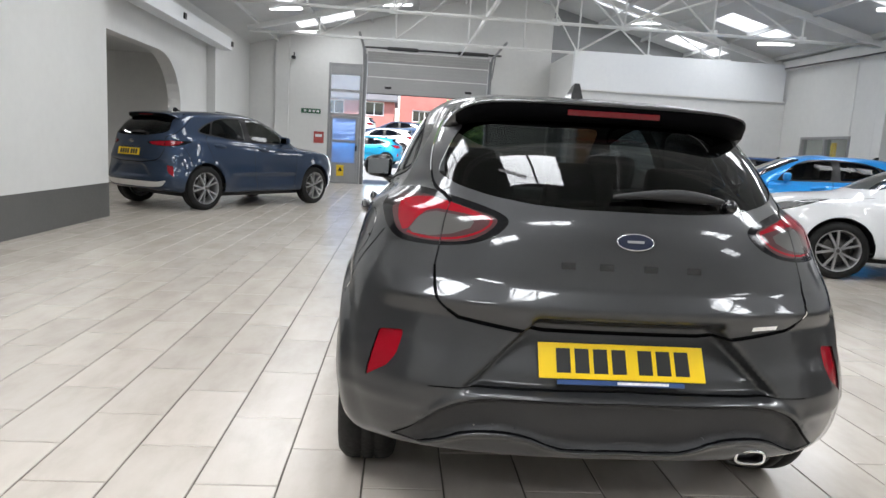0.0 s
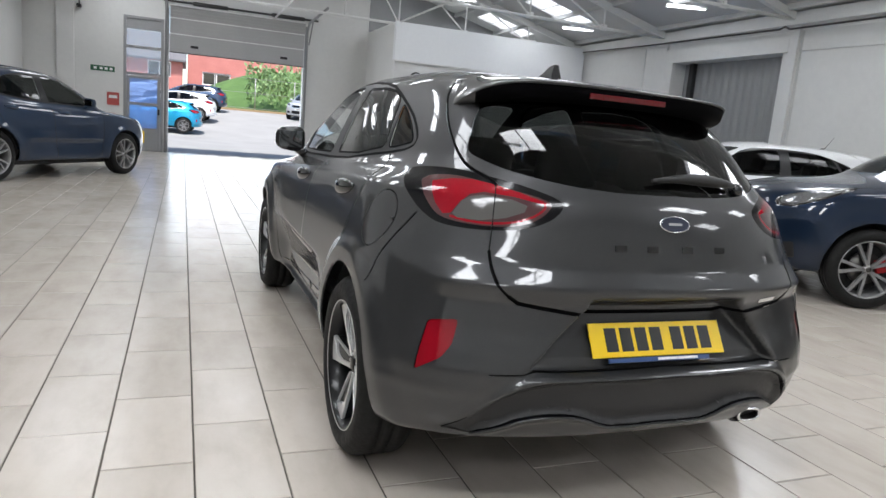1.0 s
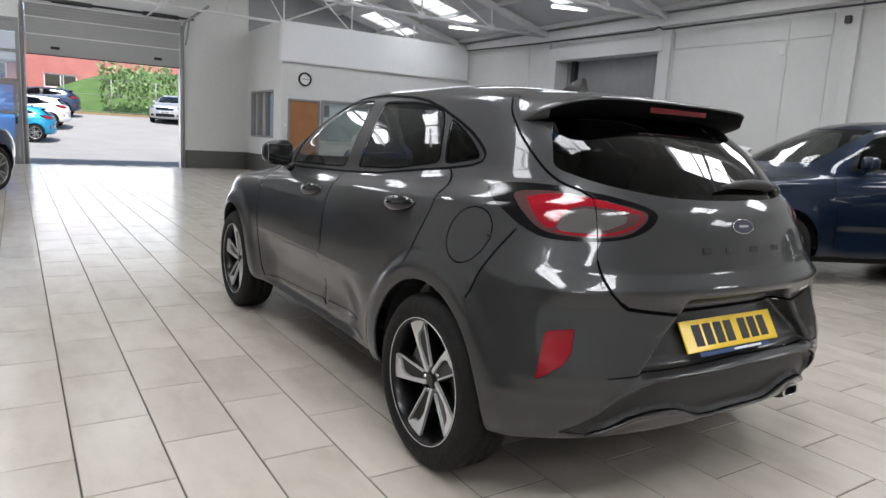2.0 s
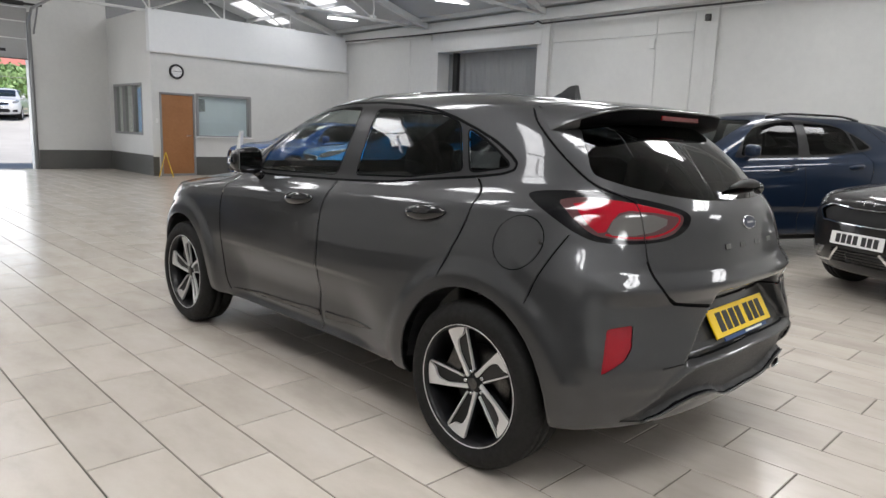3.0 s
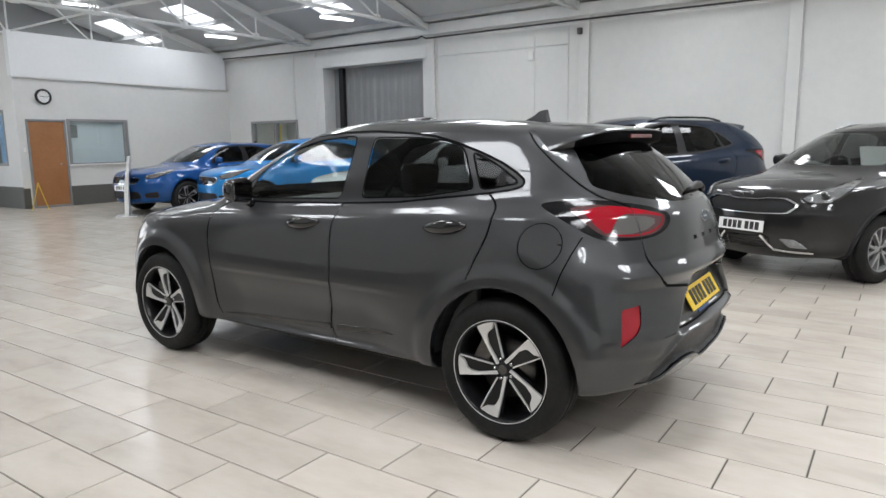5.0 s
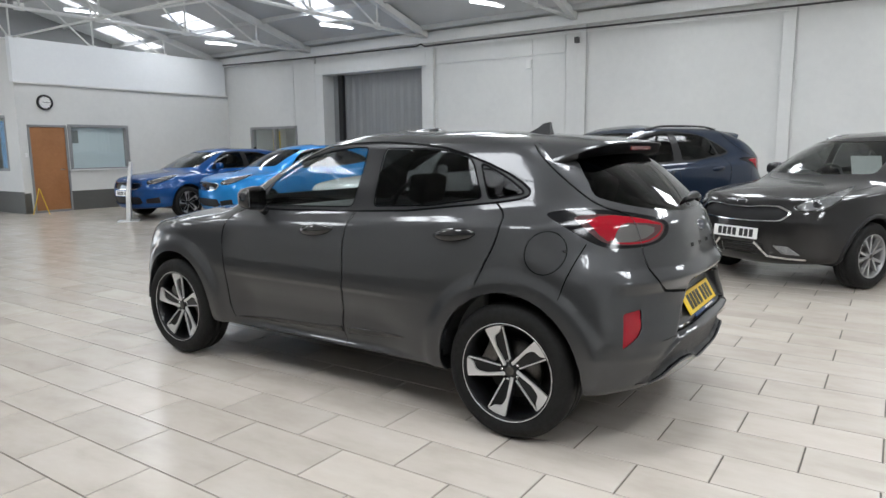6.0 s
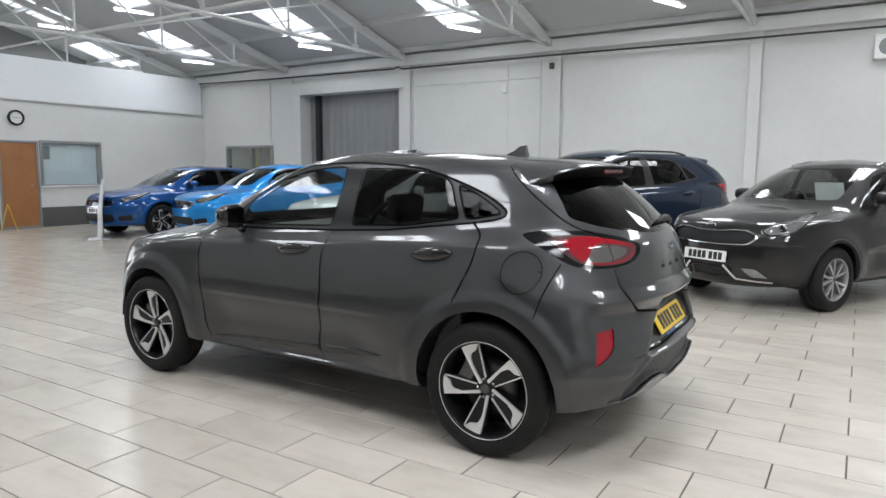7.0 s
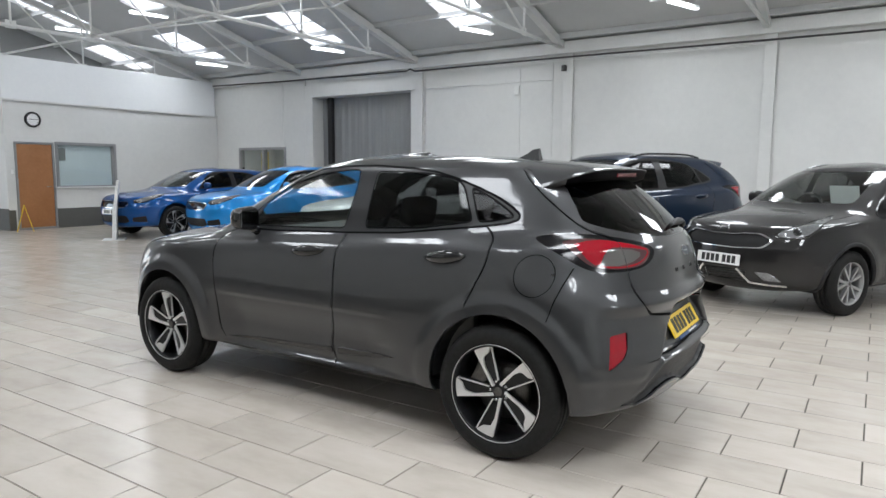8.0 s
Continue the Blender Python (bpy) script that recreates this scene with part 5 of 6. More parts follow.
    add_prism(bm2, [(1.62 * ky, zz(0.95)), (1.70 * ky, zz(1.01)), (2.2 * ky, zz(1.0)), (2.2 * ky, zz(0.5)), (1.75 * ky, zz(0.5)), (1.70 * ky, zz(0.8))], -0.62 * kw, 0.62 * kw, "x", 0.03)
    part("dashboard", bm2, M_DASH, car)
    bm2 = bmesh.new()
    add_tube(bm2, [(0.36 * kw + 0.18 * math.cos(a), 1.52 * ky - 0.06 * math.sin(a), zz(0.98) + 0.17 * math.sin(a)) for a in [2 * math.pi * k / 24 for k in range(24)]], 0.016, 8, True)
    part("steering_wheel", bm2, M_DASH, car)
    bm2 = bmesh.new()
    add_box(bm2, -0.60 * kw, 0.60 * kw, -0.40, 0.05, zz(0.90), zz(0.92), 0.005)
    part("parcel_shelf", bm2, M_DASH, car)
    for s in both:
        bm2 = bmesh.new()
        add_box(bm2, *sorted((s * 0.70 * kw, s * 0.745 * kw)), 0.2 * ky, 1.95 * ky, zz(0.45), zz(1.02), 0.012)
        part("door_card", bm2, M_CARD if main else M_DASH, car)
    # handles and mirrors
    for s in both:
        for y0, y1, z in ((0.20, 0.445, 0.972), (1.145, 1.400, 0.940)):
            pts, rr = [], []
            for k in range(9):
                t = k / 8
                y = (y0 + (y1 - y0) * t) * ky
                p = tree.ray_cast(Vector((s * 1.3, y, zz(z) - 0.02 * (t - 0.5) * 1.2)), Vector((-s, 0, 0)))[0]
                pts.append(p + Vector((s * 0.020 * math.sin(math.pi * t), 0, 0)))
                rr.append(0.008 + 0.026 * math.sin(math.pi * t) ** 0.6)
            bm2 = bmesh.new()
            add_tube(bm2, pts, rr, 14)
            for v in bm2.verts:
                base = min(pts, key=lambda p: abs(p.y - v.co.y))
                v.co.x = base.x + (v.co.x - base.x) * 0.6
            part("door_handle", bm2, M_GLOSSBLACK if main else paint, car)
        make_mirror(car, s, 0.855 * kw + 0.0, 1.77 * ky, zz(1.105), M_GLOSSBLACK if main else paint)
    # roof fin
    top = tree.ray_cast(Vector((0, (0.25 if main else 0.15) * ky, 3)), Vector((0, 0, -1)))[0]
    bm2 = bmesh.new()
    prof = [(u * 0.92, v * 1.08) for u, v in [(0.10, -0.004), (0.055, 0.016), (0.02, 0.030), (-0.012, 0.052), (-0.055, 0.058), (-0.060, 0.02), (-0.068, -0.006)]]
    t = bmesh.new()
    add_prism(t, [(a, b) for a, b in prof], -0.018, 0.018, "x")
    for v in t.verts:
        v.co.x *= 1.5 - 1.0 * max(0, v.co.z) / 0.068
    join(bm2, t)
    bm2.transform(Matrix.Translation(top))
    if rod:
        bm2.free()
        bm2 = bmesh.new()
        foot = tree.ray_cast(Vector((0, 0.12 * ky, 3)), Vector((0, 0, -1)))[0]
        add_tube(bm2, [foot + Vector((0, 0.06, -0.004)), foot + Vector((0, 0.02, 0.022)), foot + Vector((0, -0.02, 0.034)), foot + Vector((0, -0.13, 0.20))], [0.026, 0.018, 0.006, 0.003], 8)
    part("roof_aerial", bm2, M_GLOSSBLACK if not main else paint, car)
    # tail spoiler
    n = 48
    shift_y = shape["rear_y"][12] - CROSSOVER["rear_y"][12]
    top_rows, low_rows = [], []
    for k in range(n + 1):
        q = -1 + 2 * k / n
        w = abs(q)
        yf = 0.055 - 0.06 * (1 - w**2) + shift_y
        a = tree.ray_cast(Vector((0.505 * q * kw, yf, 3)), Vector((0, 0, -1)))[0] + Vector((0, 0, 0.003))
        u = [0.0, 0.3, 0.55, 0.70, 0.80, 0.90, 1.0]
        b = Vector((math.copysign(float(pchip(u, [0.0, 0.21, 0.385, 0.475, 0.520, 0.548, 0.568], w)), q) * kw, float(pchip(u, [-0.335, -0.332, -0.318, -0.285, -0.225, -0.150, -0.070], w)) + shift_y,
                    zz(float(pchip(u, [1.416, 1.415, 1.410, 1.397, 1.377, 1.348, 1.312], w))) + 0.003))
        top, low = [], []
        for j in range(8):
            t = j / 7
            c = a.lerp(b, t)
            c.z += 0.007 * math.sin(math.pi * t) * (1 - 0.5 * w)
            top.append(c)
        top.append(b + Vector((0, -0.003, -0.004)))
        top.append(b + Vector((0, 0.002, -0.008)))
        low.append(b + Vector((0, 0.003, -0.008)))
        low.append(b + Vector((-0.004 * q, 0.010, -0.008 - 0.044 * (1 - w**5))))
        low.append(b + Vector((-0.07 * q, 0.12, -0.074 + 0.02 * w**4)))
        top_rows.append(top)
        low_rows.append(low)
    cut = 4
    for nm, rws, material in (("spoiler", top_rows, paint), ("spoiler_underside", low_rows[cut:-cut], M_MATT_BLACK), ("spoiler_cheek", low_rows[:cut + 1], paint), ("spoiler_cheek", low_rows[-cut - 1:], paint)):
        bm2 = bmesh.new()
        grid = [[bm2.verts.new(c) for c in rw] for rw in rws]
        for la, lb in zip(grid[:-1], grid[1:]):
            for j in range(len(la) - 1):
                bm2.faces.new((la[j], la[j + 1], lb[j + 1], lb[j])).smooth = True
        bmesh.ops.recalc_face_normals(bm2, faces=bm2.faces[:])
        part(nm, bm2, material, car)
    # high brake light
    bm2 = bmesh.new()
    eb = low_rows[n // 2][0]
    add_box(bm2, -0.16, 0.16, eb.y + 0.001, eb.y + 0.03, eb.z - 0.036, eb.z - 0.016, 0.003)
    part("brake_light", bm2, M_DARKRED, car, "thin red high-level brake light")
    # rear wiper
    pts = []
    for k in range(9):
        t = k / 8
        x, z = (0.30 - 0.36 * t) * kw, zz(1.118 + 0.012 * math.sin(math.pi * t))
        hit = tree.ray_cast(Vector((x, -2, z)), Vector((0, 1, 0)))[0]
        pts.append(hit + Vector((0, -0.018, 0.006)))
    bm2 = bmesh.new()
    add_tube(bm2, pts, [0.008, 0.015, 0.019, 0.020, 0.019, 0.016, 0.012, 0.009, 0.006], 10)
    part("rear_wiper", bm2, M_DARK, car)
    hit = tree.ray_cast(Vector((0.33 * kw, -2, zz(1.108))), Vector((0, 1, 0)))
    bm2 = bmesh.new()
    t = bmesh.new()
    bmesh.ops.create_uvsphere(t, u_segments=14, v_segments=8, radius=0.024)
    join(bm2, t, Matrix.Translation(hit[0] + Vector((0, -0.005, 0))))
    part("wiper_pivot", bm2, M_GLOSSBLACK, car, smooth=True)
    # badge and lettering bars
    bz = zz(0.993)
    hit = tree.ray_cast(Vector((0, -2, bz)), Vector((0, 1, 0)))
    tilt = math.degrees(math.atan2(hit[1].z, -hit[1].y))
    bm2 = bmesh.new()
    add_tube(bm2, [(0.056 * math.cos(a), 0, 0.025 * math.sin(a)) for a in [2 * math.pi * k / 32 for k in range(32)]], 0.0024, 8, True)
    bd = part("badge_ring", bm2, M_CHROME, car)
    bd.matrix_local = Matrix.Translation(hit[0] + hit[1] * 0.003) @ pose(0, 0, 0, -tilt)
    bm2 = bmesh.new()
    add_prism(bm2, [(0.054 * math.cos(a), 0.023 * math.sin(a)) for a in [2 * math.pi * k / 32 for k in range(32)]], -0.003, 0.002, "y")
    bf = part("badge_face", bm2, M_BADGE, bd)
    bm2 = bmesh.new()
    add_box(bm2, -0.026, 0.026, -0.0045, -0.003, -0.004, 0.004, 0.0008)
    part("badge_mark", bm2, M_WHEELGREY, bd)
    for x in (-0.20, -0.085, 0.05, 0.185):
        hit = tree.ray_cast(Vector((x, -2, zz(0.915))), Vector((0, 1, 0)))
        bm2 = bmesh.new()
        add_box(bm2, -0.021, 0.021, -0.002, 0.003, -0.010, 0.010, 0.001)
        o = part("lettering_bar", bm2, M_GLOSSBLACK, car)
        o.matrix_local = Matrix.Translation(hit[0]) @ pose(0, 0, 0, -math.degrees(math.atan2(hit[1].z, -hit[1].y)))
    if rear_plate:
        pz = zz(plate_z)
        ys = [tree.ray_cast(Vector((0, -2, pz + dz)), Vector((0, 1, 0)))[0].y for dz in (-0.055, 0.0, 0.055)]
        lean = math.degrees(math.asin((ys[0] - ys[2]) / 0.11))
        py = min(ys[1], (ys[0] + ys[2]) / 2) - 0.014
        plate_at = Matrix.Translation((-0.008, py, pz)) @ pose(0, 0, 0, lean)
        make_plate(car, plate_at, rear_plate, "yellow number plate with dark bars")
    if front_plate:
        pz = zz(0.565) if nose != "waisted" else 0.532
        hit = tree.ray_cast(Vector((0, 6, pz)), Vector((0, -1, 0)))[0]
        make_plate(car, Matrix.Translation((0, hit.y + 0.018, pz)) @ pose(0, 0, 0, 0, 0, 180) @ pose(0, 0, 0, -6), front_plate, "white number plate with dark bars")
        bm2 = bmesh.new()
        hit = tree.ray_cast(Vector((0, 6, zz(0.835))), Vector((0, -1, 0)))[0]
        add_tube(bm2, [(0.055 * math.cos(a), 0, 0.025 * math.sin(a)) for a in [2 * math.pi * k / 24 for k in range(24)]], 0.005, 8, True)
        o = part("badge", bm2, M_CHROME, car)
        o.location = hit + Vector((0, 0.004, 0))
    if rails:
        for s in both:
            pts = []
            for k in range(13):
                t = k / 12
                y = (0.0 + 1.35 * t) * ky
                hit = tree.ray_cast(Vector((s * 0.50 * kw * (1 - 0.06 * (1 - t)), y, 3)), Vector((0, 0, -1)))[0]
                pts.append(hit + Vector((0, 0, 0.008 + 0.028 * min(1, 5 * t, 5 * (1 - t)))))
            bm2 = bmesh.new()
            add_tube(bm2, pts, 0.014, 8)
            part("roof_rail", bm2, M_CHROME if nose == "waisted" else M_GLOSSBLACK, car)
    if main:
        # exhaust tip, trim badge, dealer strip
        def pipe_ring(y, w, h):
            return [(0.437 + w * math.copysign(abs(math.cos(a)) ** 0.6, math.cos(a)), y, 0.326 + h * math.copysign(abs(math.sin(a)) ** 0.7, math.sin(a))) for a in [2 * math.pi * k / 28 for k in range(28)]]

        bm2 = bmesh.new()
        add_tube(bm2, pipe_ring(-0.668, 0.047, 0.021), 0.005, 8, True)
        ex = part("exhaust_tip", bm2, M_CHROME, car, "chrome oval exhaust tip")
        bm2 = bmesh.new()
        rings = [[bm2.verts.new(c) for c in pipe_ring(*p)] for p in ((-0.667, 0.045, 0.019), (-0.50, 0.045, 0.019))]
        for k in range(28):
            bm2.faces.new((rings[0][k], rings[0][(k + 1) % 28], rings[1][(k + 1) % 28], rings[1][k]))
        bm2.faces.new(rings[1])
        part("exhaust_pipe", bm2, M_DARK, ex)
        bm2 = bmesh.new()
        rings = [[bm2.verts.new(c) for c in pipe_ring(*p)] for p in ((-0.645, 0.048, 0.022), (-0.652, 0.060, 0.033), (-0.640, 0.068, 0.039), (-0.45, 0.070, 0.040))]
        for la, lb in zip(rings[:-1], rings[1:]):
            for k in range(28):
                bm2.faces.new((la[k], la[(k + 1) % 28], lb[(k + 1) % 28], lb[k])).smooth = True
        part("exhaust_surround", bm2, M_DIFFUSER, ex, "dark plastic exhaust surround")
        hit = tree.ray_cast(Vector((0.43, -2, 0.748)), Vector((0, 1, 0)))
        bm2 = bmesh.new()
        add_box(bm2, -0.045, 0.045, -0.003, 0.004, -0.008, 0.008, 0.001)
        o = part("trim_badge", bm2, M_CHROME, car)
        o.matrix_local = Matrix.Translation(hit[0]) @ Vector((0, -1, 0)).rotation_difference(hit[1]).to_matrix().to_4x4()
        bm2 = bmesh.new()
        add_box(bm2, -0.205, 0.19, -0.001, 0.004, -0.007, 0.007)
        o = part("dealer_strip", bm2, M_BLUEINK, car, "blue and white strip under the plate")
        o.matrix_local = plate_at @ pose(0, -0.001, -0.066)
        bm2 = bmesh.new()
        add_box(bm2, -0.02, 0.14, -0.003, 0.003, -0.004, 0.004)
        part("print_bar", bm2, M_WHITE, o)
        hit = tree.ray_cast(Vector((-2, -0.258, 0.927)), Vector((1, 0, 0)))
        bm2 = bmesh.new()
        t = bmesh.new()
        bmesh.ops.create_uvsphere(t, u_segments=14, v_segments=10, radius=1.0)
        for v in t.verts:
            v.co = Vector((v.co.x * 0.004, v.co.y * 0.014, v.co.z * 0.007))
        join(bm2, t, Matrix.Translation(hit[0]))
        part("flap_catch", bm2, M_GLOSSBLACK, car, smooth=True)
    return car


SUV = variant(CROSSOVER, 1.04, 1.10, 1.047, 0.10, 0.12)
HATCH = variant(CROSSOVER, 1.0, 0.965, 1.04, 0.02, 0.10)
SUV_KW = dict(ky=1.047, kz=1.10, kw=1.04)
HATCH_KW = dict(ky=1.04, kz=0.965, kw=1.0)


def parked(x, y, heading, wb):
    """Pose of a car whose front axle stands at (x, y); heading in degrees, 90 faces +y."""
    a = radians(heading)
    return pose(x - wb * math.cos(a), y - wb * math.sin(a), 0, 0, 0, heading - 90)


make_car("crossover_car", "dark grey metallic compact crossover with black and silver wheels", HERO, M_GREY, pose(0.040, 0, 0), res=(250, 210), style="blade", rear_plate=M_YPLATE, main=True)
row = "cars parked along the wall"
GRAPHITE_POSE = parked(4.43, -0.555, 151, 2.70)
make_car("estate_suv", "graphite grey crossover with roof rails and chrome grille", variant(CROSSOVER, 1.0, 1.01, 1.043, 0.12, 0.01), M_GUNMETAL, GRAPHITE_POSE, r=0.325, rim=0.220, black_arch=True, front_plate=M_WPLATE, rails=True, group=row, dark_grille=False, nose="waisted", ky=1.043, kz=1.01, kw=1.0)
make_car("navy_suv", "dark blue metallic SUV parked beside the graphite crossover", variant(CROSSOVER, 1.05, 1.135, 1.05, 0.22, 0.12, 0.22), M_NAVY, parked(4.62, 2.45, 153, 2.717), r=0.355, caliper=True, rails=True, group=row, ky=1.05, kz=1.135, kw=1.05)
make_car("white_hatchback", "white hatchback parked in the row", HATCH, M_WHITEPAINT, parked(4.72, 5.56, 161, 2.69), group=row, rod=True, **HATCH_KW)
make_car("bright_blue_hatchback", "bright light-blue hatchback parked in the row", variant(CROSSOVER, 1.0, 1.0, 1.0, 0.0, 0.03), M_SKYBLUE, parked(5.36, 9.45, 165, 2.588), group=row)
make_car("royal_blue_hatchback", "deep royal blue hatchback at the end of the row", HATCH, M_ROYAL, parked(5.05, 11.7, 180, 2.69), front_plate=M_WPLATE, style="blade", group=row, **HATCH_KW)
make_car("blue_suv", "steel blue metallic SUV parked askew by the end wall", SUV, M_STEELBLUE, parked(-3.12, 11.35, 57, 2.71), r=0.36, rear_plate=M_YPLATE, skid=True, res=(110, 96), wide_lamp=True, plate_z=0.845, **SUV_KW)

# ---- doors, windows, lamps and small things ----


def mat_film(name, color, clear):
    """A pane or window film: part clear, part scattering."""
    m, nt, b = nodes_of(name)
    tl, tr, mix = nt.nodes.new("ShaderNodeBsdfTranslucent"), nt.nodes.new("ShaderNodeBsdfTransparent"), nt.nodes.new("ShaderNodeMixShader")
    v = coords(nt)
    nt.links.new(ramp(nt, noise_tex(nt, v, 3.0), [(0.3, tuple(c * 0.92 for c in color)), (0.7, color)]), tl.inputs[0])
    tr.inputs[0].default_value = (*color, 1)
    mix.inputs[0].default_value = clear
    nt.links.new(tl.outputs[0], mix.inputs[1])
    nt.links.new(tr.outputs[0], mix.inputs[2])
    nt.links.new(mix.outputs[0], nt.nodes["Material Output"].inputs[0])
    return m


M_BLUEPANE = mat_film("pale_blue_door_film", (0.62, 0.74, 0.96), 0.5)
# White scatter in a clear pane stands in for the overbright outdoors.
M_GLARE_PANE = mat_film("glare_white_pane", (0.97, 0.98, 0.98), 0.75)
M_GREEN = mat_plain("green_sign", (0.02, 0.10, 0.05), 0.4, grain=40.0)
M_REDSIGN = mat_plain("red_sign", (0.40, 0.07, 0.06), 0.45, grain=40.0)
M_BLIND = mat_surface("white_blind", (0.72, 0.76, 0.82), (0.78, 0.82, 0.87), (0.5, 0.6), 1.0, 30.0, 0.05)
M_CONDUIT = mat_plain("dark_cable_conduit", (0.04, 0.039, 0.038), 0.5, grain=50.0)
M_BLUEPOSTER = mat_plain("blue_poster", (0.16, 0.42, 0.80), 0.4, grain=6.0)


def frame_bars(name, lo, hi, z0, z1, wide, deep, axis, at, parent, material, mids=(), rails=()):
    """The bars of a window frame round (lo, hi, z0, z1), each a part; mids are uprights, rails cross bars."""
    rows = [(lo, lo + wide, z0, z1), (hi - wide, hi, z0, z1)] + [(q - wide / 2, q + wide / 2, z0 + wide, z1 - wide) for q in mids]
    rows += [(lo + wide, hi - wide, z0, z0 + wide), (lo + wide, hi - wide, z1 - wide, z1)] + [(lo + wide, hi - wide, q - wide / 2, q + wide / 2) for q in rails]
    for a, b, c, d in rows:
        bm = bmesh.new()
        if axis == "x":
            add_box(bm, at, at + deep, a, b, c, d, 0.004)
        else:
            add_box(bm, a, b, at, at + deep, c, d, 0.004)
        part("frame_bar", bm, material, parent)


def pane(parent, axis, at, lo, hi, z0, z1, material=None, name="pane"):
    bm = bmesh.new()
    if axis == "x":
        add_box(bm, at, at + 0.006, lo, hi, z0, z1)
    else:
        add_box(bm, lo, hi, at, at + 0.006, z0, z1)
    o = part(name, bm, material or M_PANE, parent)
    o.visible_shadow = False
    return o


# sectional door, half raised
sd = thing("sectional_door", "pale grey sectional door drawn up under its lintel", "door", kind="structure")
for k, (z0, z1, y0, y1) in enumerate([(2.76, 3.25, 0.0, 0.0), (3.255, 3.66, 0.0, 0.06), (3.665, 3.97, 0.06, 0.24)]):
    bm = bmesh.new()
    n = 4
    add_prism(bm, [(WALL_FAR - 0.06 - y0, z0), (WALL_FAR - 0.02 - y0, z0), (WALL_FAR - 0.02 - y1, z1), (WALL_FAR - 0.06 - y1, z1)], -1.78, 1.84, "x", 0.006)
    for j in range(1, n):
        t = j / n
        zc, yc = z0 + (z1 - z0) * t, y0 + (y1 - y0) * t
        add_box(bm, -1.77, 1.83, WALL_FAR - 0.066 - yc, WALL_FAR - 0.058 - yc, zc - 0.006, zc + 0.006, 0.002)
    part("door_section", bm, M_SECTION, sd)
    bm = bmesh.new()
    add_box(bm, -1.78, 1.84, WALL_FAR - 0.075 - y1, WALL_FAR - 0.055 - y1, z1 - 0.03, z1 - 0.002, 0.003)
    part("section_rail", bm, M_STEEL, sd)
for x in (-1.15, 1.28):
    bm = bmesh.new()
    add_box(bm, x - 0.10, x + 0.10, WALL_FAR - 0.075, WALL_FAR - 0.055, 2.90, 2.97, 0.006)
    part("vent", bm, M_DARK, sd)
bm = bmesh.new()
add_box(bm, -1.79, 1.85, WALL_FAR - 0.065, WALL_FAR - 0.015, 2.735, 2.758, 0.006)
part("bottom_seal", bm, M_DARK, sd)
for s, x in ((-1, -1.86), (1, 1.92)):
    bm = bmesh.new()
    add_tube(bm, [(x, WALL_FAR - 0.05, 0.0), (x, WALL_FAR - 0.05, 3.45), (x, WALL_FAR - 0.12, 3.75), (x, WALL_FAR - 0.4, 3.95), (x, WALL_FAR - 3.0, 4.02)], 0.035, 8)
    part("track", bm, M_FRAME, sd)
    bm = bmesh.new()
    add_box(bm, x - 0.05, x + 0.05, WALL_FAR - 0.02, WALL_FAR + 0.02, 0, 3.9, 0.004)
    part("jamb", bm, M_FRAME, sd)
    bm = bmesh.new()
    add_tube(bm, [(x, WALL_FAR - 0.45, 3.35), (x + s * 0.02, WALL_FAR - 0.9, 3.98)], 0.02, 6)
    part("track_brace", bm, M_FRAME, sd)
bm = bmesh.new()
add_tube(bm, [(-1.95, WALL_FAR - 0.18, 4.07), (2.2, WALL_FAR - 0.18, 4.07)], 0.03, 10)
for x in (-1.2, 0.9):
    add_tube(bm, [(x, WALL_FAR - 0.18, 4.07), (x + 0.9, WALL_FAR - 0.18, 4.07)], 0.055, 12)
part("spring_shaft", bm, M_CONDUIT, sd)
# glazed personnel door
gd = thing("door_glazed", "grey aluminium glazed door with blue film and a transom", "door", kind="structure")
gx0, gx1 = -2.93, -1.93
frame_bars("frame", gx0, gx1, 0.0, 3.58, 0.07, 0.08, "y", WALL_FAR - 0.01, gd, M_FRAME, rails=(2.07, 2.78, 3.28))
bm = bmesh.new()
add_box(bm, gx0 + 0.07, gx1 - 0.07, WALL_FAR + 0.02, WALL_FAR + 0.05, 3.31, 3.51, 0.004)
part("head_panel", bm, M_FRAME, gd)
for z0, z1 in ((2.81, 3.25), (2.10, 2.75)):
    pane(gd, "y", WALL_FAR + 0.03, gx0 + 0.07, gx1 - 0.07, z0, z1, M_GLARE_PANE)
leaf = new("door_leaf")
leaf.empty_display_size = 0.1
leaf.parent = gd
for a, b, c, d in ((gx0 + 0.075, gx0 + 0.155, 0.02, 2.03), (gx1 - 0.155, gx1 - 0.075, 0.02, 2.03), (gx0 + 0.155, gx1 - 0.155, 0.02, 0.62), (gx0 + 0.155, gx1 - 0.155, 1.95, 2.03), (gx0 + 0.155, gx1 - 0.155, 1.24, 1.31)):
    bm = bmesh.new()
    add_box(bm, a, b, WALL_FAR + 0.0, WALL_FAR + 0.05, c, d, 0.004)
    part("leaf_bar", bm, M_FRAME, leaf)
for z0, z1 in ((0.62, 1.24), (1.31, 1.95)):
    pane(leaf, "y", WALL_FAR + 0.025, gx0 + 0.155, gx1 - 0.155, z0, z1, M_BLUEPANE)
bm = bmesh.new()
add_box(bm, gx1 - 0.14, gx1 - 0.09, WALL_FAR - 0.05, WALL_FAR, 1.0, 1.16, 0.008)
part("door_handle", bm, M_DARK, leaf)
bm = bmesh.new()
add_box(bm, -2.62, -2.40, WALL_FAR - 0.004, WALL_FAR - 0.001, 0.22, 0.55, 0.001)
